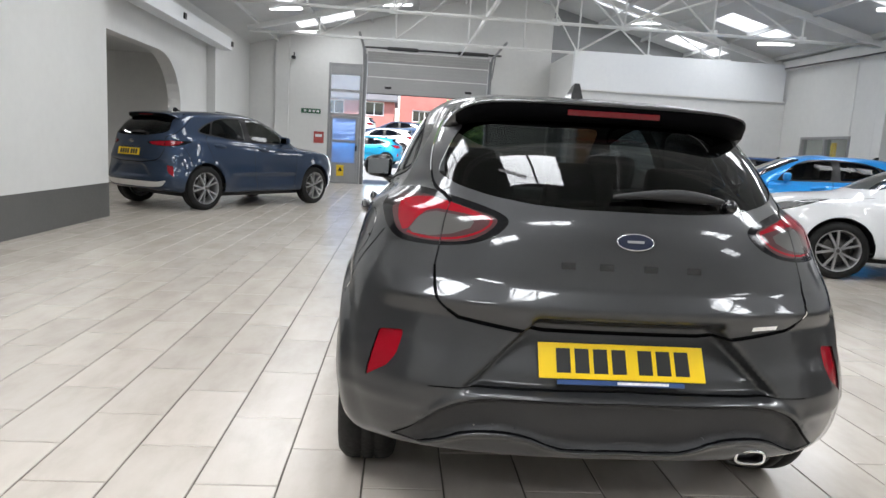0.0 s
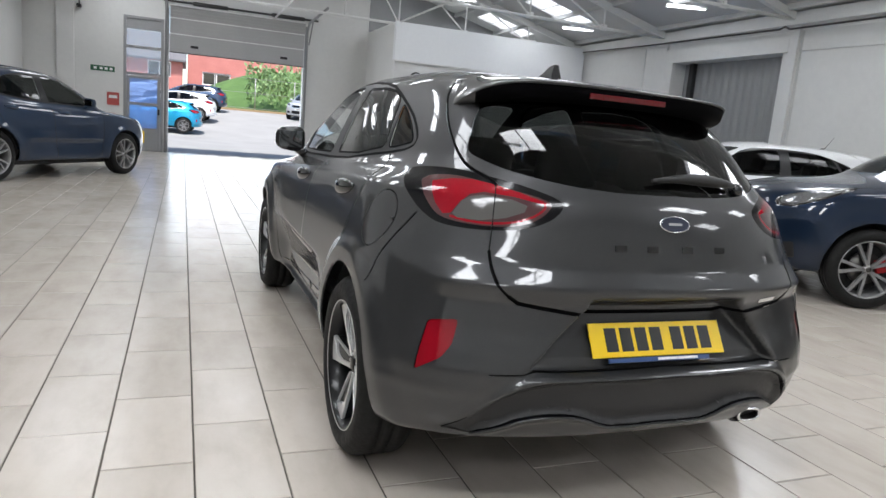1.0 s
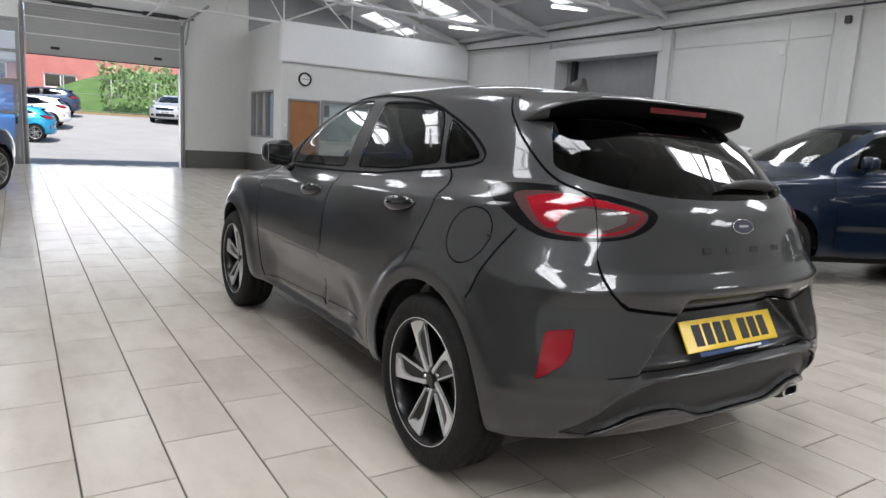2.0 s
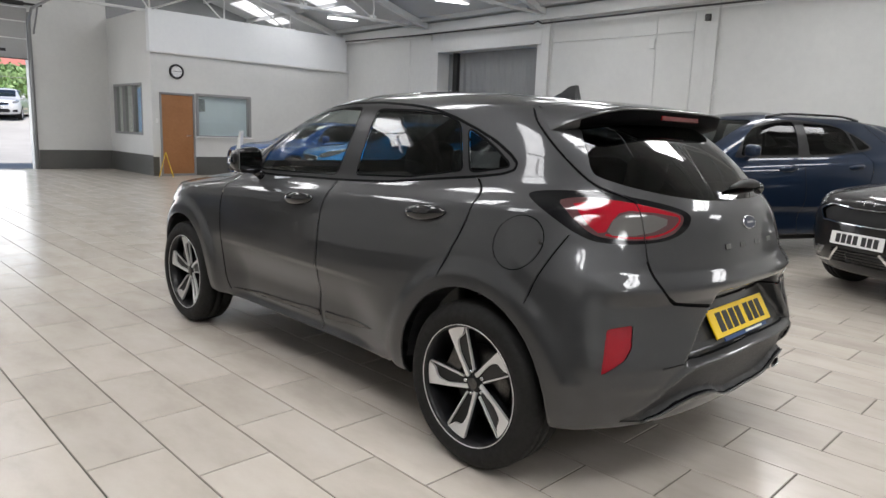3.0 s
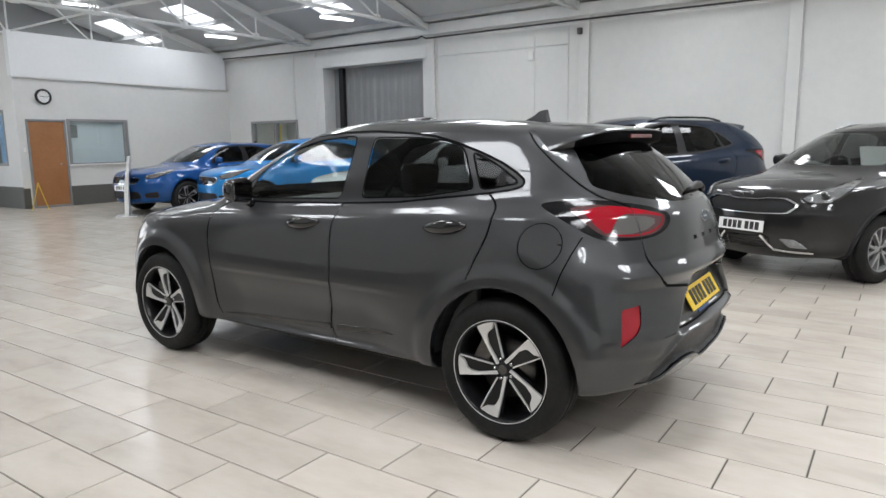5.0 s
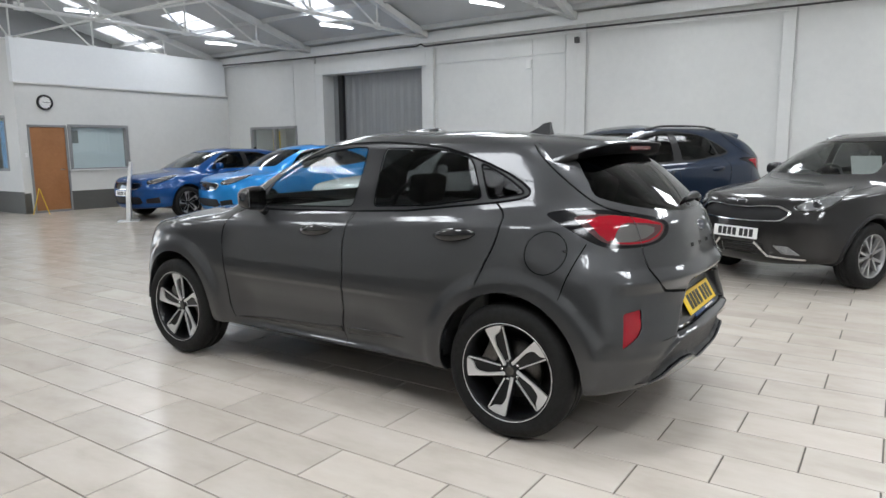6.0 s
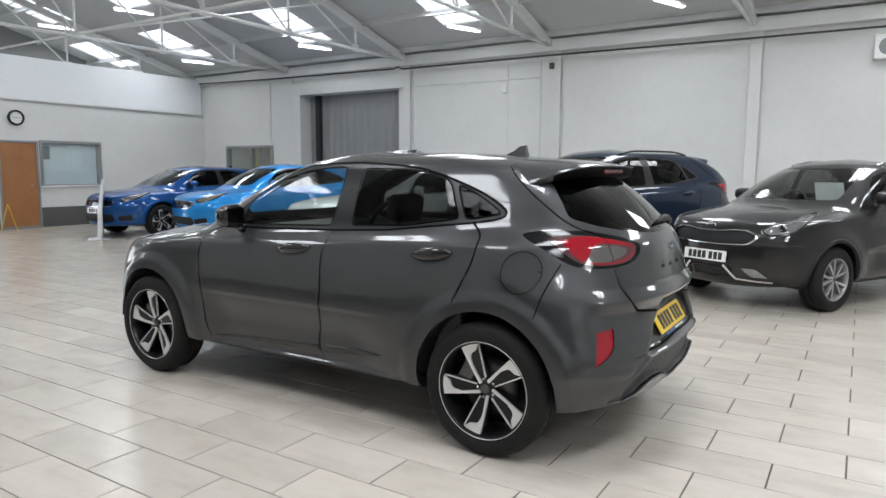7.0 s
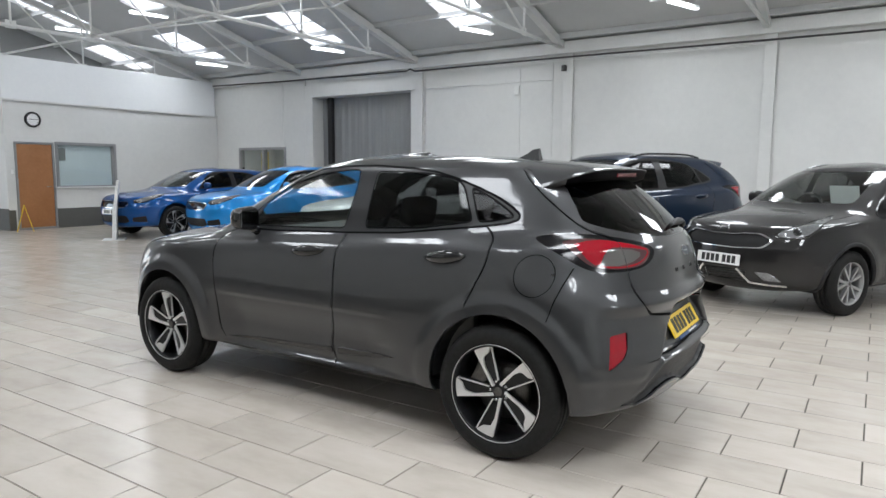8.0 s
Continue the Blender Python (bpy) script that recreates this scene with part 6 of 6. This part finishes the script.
ws_ = tagged(part("warning_sticker", bm, M_YELLOW), "yellow warning sticker on the door foot", "sticker")
bm = bmesh.new()
add_prism(bm, [(-2.58, 0.36), (-2.44, 0.36), (-2.51, 0.50)], WALL_FAR - 0.006, WALL_FAR - 0.004, "y")
part("sticker_mark", bm, M_INK, ws_)
# exit sign and red notice on the end wall
es = boxes("exit_sign", [(-3.72, -3.14, WALL_FAR - 0.03, WALL_FAR - 0.002, 2.05, 2.19)], M_GREEN, None, 0.004)
tagged(es, "green emergency exit sign on the wall", "sign")
for x in (-3.64, -3.50, -3.38, -3.26):
    boxes("sign_bar", [(x, x + 0.07, WALL_FAR - 0.033, WALL_FAR - 0.0305, 2.09, 2.15)], M_WHITE, es)
rs = boxes("fire_notice", [(-3.33, -3.03, WALL_FAR - 0.025, WALL_FAR - 0.002, 1.18, 1.52)], M_REDSIGN, None, 0.004)
tagged(rs, "faded red fire notice beside the door", "sign")
boxes("notice_bar", [(-3.28, -3.08, WALL_FAR - 0.028, WALL_FAR - 0.0255, 1.36, 1.44)], M_WHITE, rs)
cam_box = thing("wall_camera", "small dark security camera under the roof", "camera")
boxes("housing", [(-4.02, -3.92, WALL_FAR - 0.22, WALL_FAR - 0.02, 3.60, 3.68)], M_DARK, cam_box, 0.015)
boxes("bracket", [(-3.985, -3.955, WALL_FAR - 0.05, WALL_FAR, 3.66, 3.80)], M_DARK, cam_box, 0.004)

# office front: oak door, window with blind, clock
od = thing("door_oak", "oak veneered door in a grey frame", "door", kind="structure")
frame_bars("frame", 3.945, 4.83, 0.0, 2.045, 0.05, 0.15, "y", CLOCK_Y - 0.02, od, M_FRAME)
bm = bmesh.new()
add_box(bm, 3.995, 4.78, CLOCK_Y + 0.0, CLOCK_Y + 0.045, 0.006, 1.99, 0.003)
part("leaf", bm, M_OAK, od)
bm = bmesh.new()
add_tube(bm, [(4.69, CLOCK_Y, 1.0), (4.69, CLOCK_Y - 0.055, 1.0), (4.58, CLOCK_Y - 0.06, 1.0)], 0.010, 8)
part("handle", bm, M_CHROME, od)
ow = thing("window_office", "grey framed office window with a closed white blind", "window", kind="structure")
frame_bars("frame", 4.86, 6.39, 0.95, 2.07, 0.07, 0.15, "y", CLOCK_Y - 0.02, ow, M_FRAME)
pane(ow, "y", CLOCK_Y + 0.03, 4.93, 6.29, 1.02, 2.0)
boxes("sill", [(4.82, 6.40, CLOCK_Y - 0.06, CLOCK_Y - 0.021, 0.955, 0.99)], M_WHITE, ow, 0.004)
bl = boxes("window_blind", [(4.93, 6.29, CLOCK_Y + 0.075, CLOCK_Y + 0.085, 1.02, 2.0)], M_BLIND)
tagged(bl, "flat white blind behind the office window", "blind")
po = boxes("poster", [(4.97, 5.13, CLOCK_Y + 0.06, CLOCK_Y + 0.064, 1.62, 1.93)], M_SHUTTER)
tagged(po, "small dark poster inside the office window", "poster")
clock = thing("wall_clock", "round black-rimmed wall clock with a white face", "clock", m=pose(4.385, CLOCK_Y, 2.56))
bm = bmesh.new()
add_lathe(bm, [(-0.002, 0.138), (-0.045, 0.136), (-0.055, 0.150), (-0.050, 0.176), (-0.02, 0.180), (0.0, 0.178)], 40, "y")
part("rim", bm, M_DARK, clock)
bm = bmesh.new()
add_lathe(bm, [(-0.030, 0.0005), (-0.030, 0.150)], 40, "y")
part("face", bm, M_WHITE, clock)
for k in range(12):
    bm = bmesh.new()
    add_box(bm, -0.005, 0.005, -0.034, -0.0305, 0.118, 0.140)
    o = part("hour_mark", bm, M_INK, clock)
    o.rotation_euler = (0, radians(30 * k), 0)
for name_, ln, ang in (("hour_hand", 0.08, 275), ("minute_hand", 0.12, 90)):
    bm = bmesh.new()
    add_box(bm, -0.005, 0.005, -0.038, -0.035, -0.02, ln)
    o = part(name_, bm, M_INK, clock)
    o.rotation_euler = (0, radians(ang), 0)
sw = boxes("light_switch", [(3.845, 3.90, CLOCK_Y - 0.025, CLOCK_Y - 0.001, 1.30, 1.40)], M_WHITE, None, 0.004)
tagged(sw, "small white switch beside the oak door", "switch")
# office side window
sw_ = thing("window_side", "grey framed office side window with uprights", "window", kind="structure")
frame_bars("frame", 15.75, 17.75, 0.98, 2.27, 0.06, 0.14, "x", ROOM_X - 0.01, sw_, M_FRAME, mids=(16.4, 17.1))
for a, b in ((15.81, 16.37), (16.43, 17.07), (17.13, 17.69)):
    pane(sw_, "x", ROOM_X + 0.05, a, b, 1.04, 2.21)
bp = boxes("poster", [(ROOM_X + 0.057, ROOM_X + 0.06, 15.83, 16.20, 1.05, 2.15)], M_BLUEPOSTER)
tagged(bp, "bright blue poster inside the side window", "poster")
ob_ = boxes("office_cabinet", [(5.2, 6.0, 16.9, 17.5, 0.0, 1.5)], M_SHUTTER, None, 0.01)
tagged(ob_, "grey steel cabinet inside the office", "cabinet")

# shutter in the right wall
shut = thing("shutter", "grey steel shutter with upright ribs, closed", "shutter", kind="structure")
bm = bmesh.new()
n = 56
line = []
for k in range(n + 1):
    y = 8.03 + (11.19 - 8.03) * k / n
    x = WALL_RIGHT + 0.34 + (0.018 if (k // 2) % 2 else 0.0)
    line.append((bm.verts.new((x, y, 0)), bm.verts.new((x, y, 3.34))))
for a, b in zip(line[:-1], line[1:]):
    bm.faces.new((a[0], b[0], b[1], a[1]))
part("curtain", bm, M_SHUTTER, shut)
boxes("guide_rail", [(WALL_RIGHT + 0.22, WALL_RIGHT + 0.33, 10.78, 10.92, 0.0, 3.33)], M_DARK, shut, 0.004)
boxes("guide_rail", [(WALL_RIGHT + 0.22, WALL_RIGHT + 0.33, 8.035, 8.09, 0.0, 3.33)], M_FRAME, shut, 0.004)
# window to the back office
bw = thing("window_back_office", "grey framed two-pane window to a back office", "window", kind="structure")
frame_bars("frame", 12.28, 14.2, 1.0, 2.06, 0.07, 0.16, "x", WALL_RIGHT - 0.02, bw, M_FRAME, mids=(13.2,))
for a, b in ((12.35, 13.165), (13.235, 14.13)):
    pane(bw, "x", WALL_RIGHT + 0.05, a, b, 1.07, 1.99)
setting("wall_back_office", [(11.6, 11.7, 11.6, 14.9, 0, 2.7), (9.85, 11.6, 11.5, 11.6, 0, 2.7), (9.85, 11.6, 14.9, 15.0, 0, 2.7)], M_WALL, "white wall of the back office", "wall")
setting("ceiling_back_office", [(9.85, 11.7, 11.5, 15.0, 2.7, 2.8)], M_WALL, "white ceiling of the back office", "ceiling")
pn = boxes("paper_notice", [(WALL_RIGHT + 0.04, WALL_RIGHT + 0.046, 12.55, 12.78, 1.12, 1.45)], M_WHITE)
tagged(pn, "white paper notice on the back office window", "notice")
boxes("notice_bar", [(WALL_RIGHT + 0.037, WALL_RIGHT + 0.0395, 12.60, 12.73, 1.20, 1.36)], M_INK, pn)
for k, y in enumerate((13.62, 13.78)):
    o = boxes("yellow_folder", [(WALL_RIGHT + 0.5, WALL_RIGHT + 0.6, y, y + 0.06, 1.25, 1.95)], M_YELLOW, None, 0.004)
    tagged(o, "yellow folder standing in the back office", "folder", "yellow folders")
o = boxes("office_shelf", [(WALL_RIGHT + 0.35, WALL_RIGHT + 0.8, 12.4, 14.6, 1.19, 1.245), (WALL_RIGHT + 0.35, WALL_RIGHT + 0.8, 12.4, 12.44, 0.0, 1.19), (WALL_RIGHT + 0.35, WALL_RIGHT + 0.8, 14.56, 14.6, 0.0, 1.19)], M_WHITE, None, 0.004)
tagged(o, "white shelf in the back office", "shelf")


# conduits and boxes on the right wall
def conduit(points, r, label):
    bm = bmesh.new()
    add_tube(bm, points, r, 8)
    tagged(part("conduit", bm, M_CONDUIT if r > 0.009 else M_STEEL), label, "conduit")


cx = WALL_RIGHT - 0.175
conduit([(cx, 15.05, 3.86), (cx, 12.1, 3.80), (cx, 8.05, 3.76), (cx, 7.92, 3.80), (cx, 7.80, 3.74), (cx, 4.2, 3.735), (cx, 0.2, 3.70), (cx, -8.8, 3.66)], 0.019, "dark cable conduit along the wall head")
conduit([(cx + 0.01, 15.05, 3.80), (cx + 0.01, 12.1, 3.74), (cx + 0.01, 7.9, 3.69), (cx + 0.01, 4.2, 3.675), (cx + 0.01, 0.2, 3.64)], 0.0075, "thin grey conduit under the cable run")
for y, z0, z1 in ((12.34, 0.5, 3.78), (5.12, 0.5, 3.66), (7.61, 0.3, 3.72), (4.36, 0.5, 3.7)):
    conduit([(WALL_RIGHT - 0.012, y, z0), (WALL_RIGHT - 0.012, y, z1)], 0.008, "thin white conduit up the wall")
conduit([(WALL_RIGHT - 0.012, 4.37, 3.32), (WALL_RIGHT - 0.012, 7.60, 3.34)], 0.007, "thin white conduit across the wall")
conduit([(WALL_RIGHT - 0.015, 3.885, 0.4), (WALL_RIGHT - 0.015, 3.885, 3.70)], 0.008, "thin grey cable down the pilaster")
conduit([(WALL_RIGHT - 0.015, 0.125, 0.4), (WALL_RIGHT - 0.015, 0.125, 3.68)], 0.008, "thin grey cable down the pilaster")
o = boxes("junction_box", [(WALL_RIGHT - 0.15, WALL_RIGHT - 0.075, 4.03, 4.12, 3.47, 3.59)], M_CONDUIT, None, 0.008)
tagged(o, "small dark junction box on the pilaster", "junction box")
o = boxes("socket_box", [(WALL_RIGHT - 0.05, WALL_RIGHT - 0.001, 5.13, 5.25, 3.06, 3.24)], M_STEEL, None, 0.008)
tagged(o, "small white box on the wall", "junction box")
sp = thing("wall_speaker", "square white wall unit with a round dark grille", "speaker")
boxes("case", [(WALL_RIGHT - 0.18, WALL_RIGHT - 0.001, -1.91, -1.51, 3.19, 3.58)], M_WHITE, sp, 0.02)
bm = bmesh.new()
add_lathe(bm, [(WALL_RIGHT - 0.186, 0.001), (WALL_RIGHT - 0.186, 0.13), (WALL_RIGHT - 0.179, 0.14)], 32)
o = part("grille", bm, M_SHUTTER, sp)
o.location = (0, -1.71, 3.385)
for k, x in enumerate((-4.86, -4.86)):
    o = boxes("beam_light", [(WALL_LEFT - 0.002, WALL_LEFT + 0.03, 10.5 + 3.5 * k, 10.62 + 3.5 * k, 3.33, 3.44)], M_DARK, None, 0.006)
    tagged(o, "small dark fitting on the boxed beam", "fitting")


# hanging led battens by the rooflights
def batten():
    t = thing("led_batten", "white steel batten with a lit led diffuser", "ceiling light", "led battens")
    bm = bmesh.new()
    add_prism(bm, [(-0.05, 0.0), (0.05, 0.0), (0.03, 0.045), (-0.03, 0.045)], -0.42, 0.42, "y", 0.004)
    part("case", bm, M_STEEL, t)
    bm = bmesh.new()
    add_box(bm, -0.04, 0.04, -0.40, 0.40, -0.018, -0.002, 0.006)
    part("diffuser", bm, M_LED, t)
    for y in (-0.36, 0.36):
        bm = bmesh.new()
        add_tube(bm, [(0, y, 0.04), (0, y, 0.24)], 0.004, 6)
        part("hanger", bm, M_STEEL, t)
    return t


BATTENS = [(x + (0.55 if x > RIDGE_X else -0.55), y - 0.15) for x, y in SKY_SPOTS]
first = batten()
first.matrix_world = pose(BATTENS[0][0], BATTENS[0][1], roof_z(BATTENS[0][0]) - 0.24, 0, 0, 70)
for bx, by in BATTENS[1:]:
    copy_thing(first, pose(bx, by, roof_z(bx) - 0.24, 0, 0, 70))
copy_thing(first, pose(-7.4, 9.6, 2.62))
# Unseen fittings, added to go with the two office lamps.
copy_thing(first, pose(10.7, 13.2, 2.36))
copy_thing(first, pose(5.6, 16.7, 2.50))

# yellow folding sign
ys = thing("folding_floor_sign", "yellow folding floor sign with black print bars", "floor sign", m=pose(3.90, 14.75, 0.0, 0, 0, 66))
for s in (-1, 1):
    bm = bmesh.new()
    lean = pose(0, s * 0.16, 0.0, s * 15, 0, 0)
    add_prism(bm, [(-0.14, 0.0), (-0.10, 0.0), (-0.085, 0.10), (0.085, 0.10), (0.10, 0.0), (0.14, 0.0), (0.09, 0.62), (-0.09, 0.62)], -0.008, 0.008, "y", 0.003, lean)
    p = part("panel", bm, M_YELLOW, ys)
    bm = bmesh.new()
    for z in (0.30, 0.38, 0.46):
        add_box(bm, -0.05, 0.05, *sorted((s * 0.009, s * 0.0105)), z, z + 0.03, m=lean)
    part("print_bars", bm, M_INK, p)
# white information stand
ts = thing("information_stand", "slim white information stand on a flat foot", "stand", m=pose(4.05, 11.45, 0, 0, 0, 145))
boxes("foot", [(-0.20, 0.20, -0.24, 0.24, 0.0, 0.012)], M_WHITE, ts, 0.004)
bm = bmesh.new()
add_prism(bm, [(-0.045, 0.012), (0.03, 0.012), (0.00, 0.55), (-0.10, 1.20), (-0.14, 1.19), (-0.075, 0.55)], -0.21, 0.21, "y", 0.004)
part("panel", bm, M_WHITE, ts)
bm = bmesh.new()
add_box(bm, -0.003, 0.0, -0.15, 0.15, 0.10, 0.32, m=pose(-0.0795, 0, 0.58, 0, -6.5, 0))
part("print_bar", bm, M_BLUEINK, ts)
# price sheets in the graphite crossover
ps = thing("price_sheet", "white price sheets behind the windscreen", "paper sheet")
gm = GRAPHITE_POSE
for x, y, z, w, h, rx, rz in ((-0.28, 1.90, 1.17, 0.30, 0.21, 70, 10), (0.30, 2.10, 1.09, 0.30, 0.21, 15, -8)):
    bm = bmesh.new()
    add_box(bm, -w / 2, w / 2, -h / 2, h / 2, -0.001, 0.001)
    o = part("sheet", bm, M_WHITE, ps)
    o.matrix_local = gm @ pose(x, y, z, rx, 0, rz)

# ---- outside: car park, bank, fence, brick building ----
M_GRASS = mat_surface("grassy_bank", (0.045, 0.10, 0.02), (0.09, 0.17, 0.045), (0.8, 0.95), 0.8, 14.0, 0.8, dist=0.05)
M_BRICK = mat_surface("red_brick", (0.42, 0.15, 0.13), (0.54, 0.22, 0.19), (0.8, 0.9), 0.6, 8.0, 0.4)
M_SLATE = mat_surface("grey_slate_roof", (0.10, 0.10, 0.11), (0.15, 0.15, 0.16), (0.6, 0.8), 1.0, 6.0, 0.3)
M_LEAF = mat_surface("hedge_leaves", (0.12, 0.21, 0.08), (0.22, 0.33, 0.15), (0.5, 0.7), 3.0, 20.0, 0.0)
M_EARTH = mat_surface("dry_verge", (0.25, 0.17, 0.09), (0.36, 0.26, 0.15), (0.85, 0.95), 1.0, 10.0, 0.5)
setting("verge", [(-3, 40, 43.0, 47.0, 1.2, 1.60)], M_EARTH, "dry brown verge at the car park edge", "verge")
bm = bmesh.new()
nx, ny = 60, 10
gridv = [[bm.verts.new((-2 + 50 * i / nx, 46.5 + 12 * j / ny, 1.5 + 3.6 * float(smooth01(j / ny)) * float(smooth01((i + 4) / 14)) + 0.3 * noise.noise((i * 0.4, j * 0.7, 0)))) for j in range(ny + 1)] for i in range(nx + 1)]
for i in range(nx):
    for j in range(ny):
        bm.faces.new((gridv[i][j], gridv[i + 1][j], gridv[i + 1][j + 1], gridv[i][j + 1])).smooth = True
tagged(part("grass_bank", bm, M_GRASS), "green grassy bank behind the car park", "bank", kind="structure")
rng = random.Random(4)
bm = bmesh.new()
for k in range(5200):
    x = rng.uniform(2.7, 34)
    d = rng.gauss(0, 1)
    base = Vector((x, 47.5 + 1.2 * abs(d), 2.0 + rng.random() ** 0.8 * (2.6 + 1.0 * noise.noise((x * 0.3, 0, 2))) + 0.4 * abs(d)))
    m4 = Matrix.Translation(base) @ Euler((rng.uniform(0, 6.3), rng.uniform(0, 6.3), rng.uniform(0, 6.3))).to_matrix().to_4x4()
    w = rng.uniform(0.12, 0.26)
    vs = [bm.verts.new(m4 @ Vector(c)) for c in ((-w, 0, 0), (0, -w * 0.5, 0.03), (w, 0, 0), (0, w * 0.5, 0.03))]
    bm.faces.new(vs)
tagged(part("hedge", bm, M_LEAF), "loose green hedge along the bank", "hedge", kind="stuff")
fence = thing("mesh_fence", "pale steel fence posts and rails along the verge", "fence")
for k in range(12):
    bm = bmesh.new()
    add_tube(bm, [(0.5 + 2.6 * k, 45.2, 1.55), (0.5 + 2.6 * k, 45.2, 3.7)], 0.03, 8)
    part("post", bm, M_FRAME, fence)
for z in (1.7, 2.7, 3.65):
    bm = bmesh.new()
    add_tube(bm, [(0.5, 45.2, z), (29.1, 45.2, z)], 0.012, 6)
    part("rail", bm, M_FRAME, fence)


def brick_house(x, y, w, d, h, label):
    t = thing("brick_building", label, "building", m=pose(x, y, 0))
    bm = bmesh.new()
    for r in wall_panel("y", 0.0, 0.4, -w / 2, w / 2, 0, h, [(-w / 2 + w * (k + 0.25) / 4, -w / 2 + w * (k + 0.75) / 4, z, z + 1.3) for k in range(4) for z in (1.0, 3.9) if z + 1.3 < h]):
        add_box(bm, *r)
    add_box(bm, -w / 2, -w / 2 + 0.4, 0.4, d, 0, h)
    add_box(bm, w / 2 - 0.4, w / 2, 0.4, d, 0, h)
    add_box(bm, -w / 2, w / 2, d, d + 0.4, 0, h)
    part("wall", bm, M_BRICK, t)
    bm = bmesh.new()
    add_prism(bm, [(-0.5, h), (d / 2, h + 2.6), (d + 0.9, h), (d + 0.9, h - 0.15), (-0.5, h - 0.15)], -w / 2 - 0.3, w / 2 + 0.3, "x")
    part("roof", bm, M_SLATE, t)
    for k in range(4):
        for z in (1.0, 3.9):
            if z + 1.3 < h:
                a, b = -w / 2 + w * (k + 0.25) / 4, -w / 2 + w * (k + 0.75) / 4
                win = new("window")
                win.parent = t
                pane(win, "y", 0.2, a, b, z, z + 1.3, M_GLOSSBLACK)
                frame_bars("frame", a, b, z, z + 1.3, 0.1, 0.12, "y", 0.1, win, M_WHITE, mids=((a + b) / 2,))


brick_house(-9.0, 62, 15, 9, 5.4, "red brick building with white windows behind the car park")
brick_house(10.0, 72, 22, 9, 8.6, "long red brick building above the bank")
out = "cars in the car park"
make_car("turquoise_hatchback", "turquoise hatchback in the car park", HATCH, M_TEAL, pose(-1.30, 31.6, yard_z(31.6), 0, 0, 84), res=(44, 36), group=out, **HATCH_KW)
make_car("white_hatchback", "white hatchback in the car park", HATCH, M_WHITEPAINT, pose(-0.50, 35.8, yard_z(35.8), 0, 0, 80), res=(44, 36), group=out, **HATCH_KW)
make_car("silver_blue_hatchback", "pale blue hatchback in the car park", HATCH, M_STEELBLUE, pose(0.30, 40.4, yard_z(40.4), 0, 0, 80), res=(44, 36), group=out, **HATCH_KW)
make_car("white_suv", "white SUV in the car park", SUV, M_WHITEPAINT, pose(-3.2, 44.5, yard_z(44.5), 0, 0, 80), res=(44, 36), group=out, **SUV_KW)
make_car("silver_suv", "silver SUV across the car park", SUV, M_SILVERPAINT, Matrix.Translation((0, 0, yard_z(39.6))) @ parked(5.4, 39.6, 250, 2.71), res=(44, 36), group=out, front_plate=M_WPLATE, **SUV_KW)

# ---- floor tiles ----
TILE_X, TILE_Y = 0.300, 0.600
GRID_X, GRID_Y = -1.06, -0.015
hx, hy, ch = 0.1474, 0.2969, 0.0020


def tile_geometry(cx, cy):
    v = [(cx - hx, cy - hy, -0.0035), (cx + hx, cy - hy, -0.0035), (cx + hx, cy + hy, -0.0035), (cx - hx, cy + hy, -0.0035),
         (cx - hx + ch, cy - hy + ch, 0.0), (cx + hx - ch, cy - hy + ch, 0.0), (cx + hx - ch, cy + hy - ch, 0.0), (cx - hx + ch, cy + hy - ch, 0.0)]
    f = [(4, 5, 6, 7), (0, 1, 5, 4), (1, 2, 6, 5), (2, 3, 7, 6), (3, 0, 4, 7)]
    return v, f


tile_mesh = bpy.data.meshes.new("tile")
tile_mesh.from_pydata(*(lambda g: (g[0], [], g[1]))(tile_geometry(0, 0)))
tile_mesh.materials.append(M_TILE)
floor_ob = bpy.data.objects["floor"]
verts, faces, near_tiles = [], [], 0
for i in range(-28, 36):
    x = GRID_X + TILE_X * (i + 0.5)
    if x - hx < -9.5 or x + hx > 9.55:
        continue
    for j in range(-16, 31):
        y = GRID_Y + 0.300 * (i % 2) + TILE_Y * (j + 0.5)
        if y - hy < WALL_NEAR or y + hy > WALL_FAR + 0.3:
            continue
        if -10 <= i < 10 and -4 <= j < 11 and near_tiles < 300:
            o = new("tile", tile_mesh)
            o.location = (x, y, 0)
            o.parent = floor_ob
            near_tiles += 1
        else:
            v, f = tile_geometry(x, y)
            faces += [tuple(q + len(verts) for q in face) for face in f]
            verts += v
me = bpy.data.meshes.new("tiles")
me.from_pydata(verts, [], faces)
me.materials.append(M_TILE)
o = new("tiles", me)
o.parent = floor_ob
o["kind"] = "stuff"
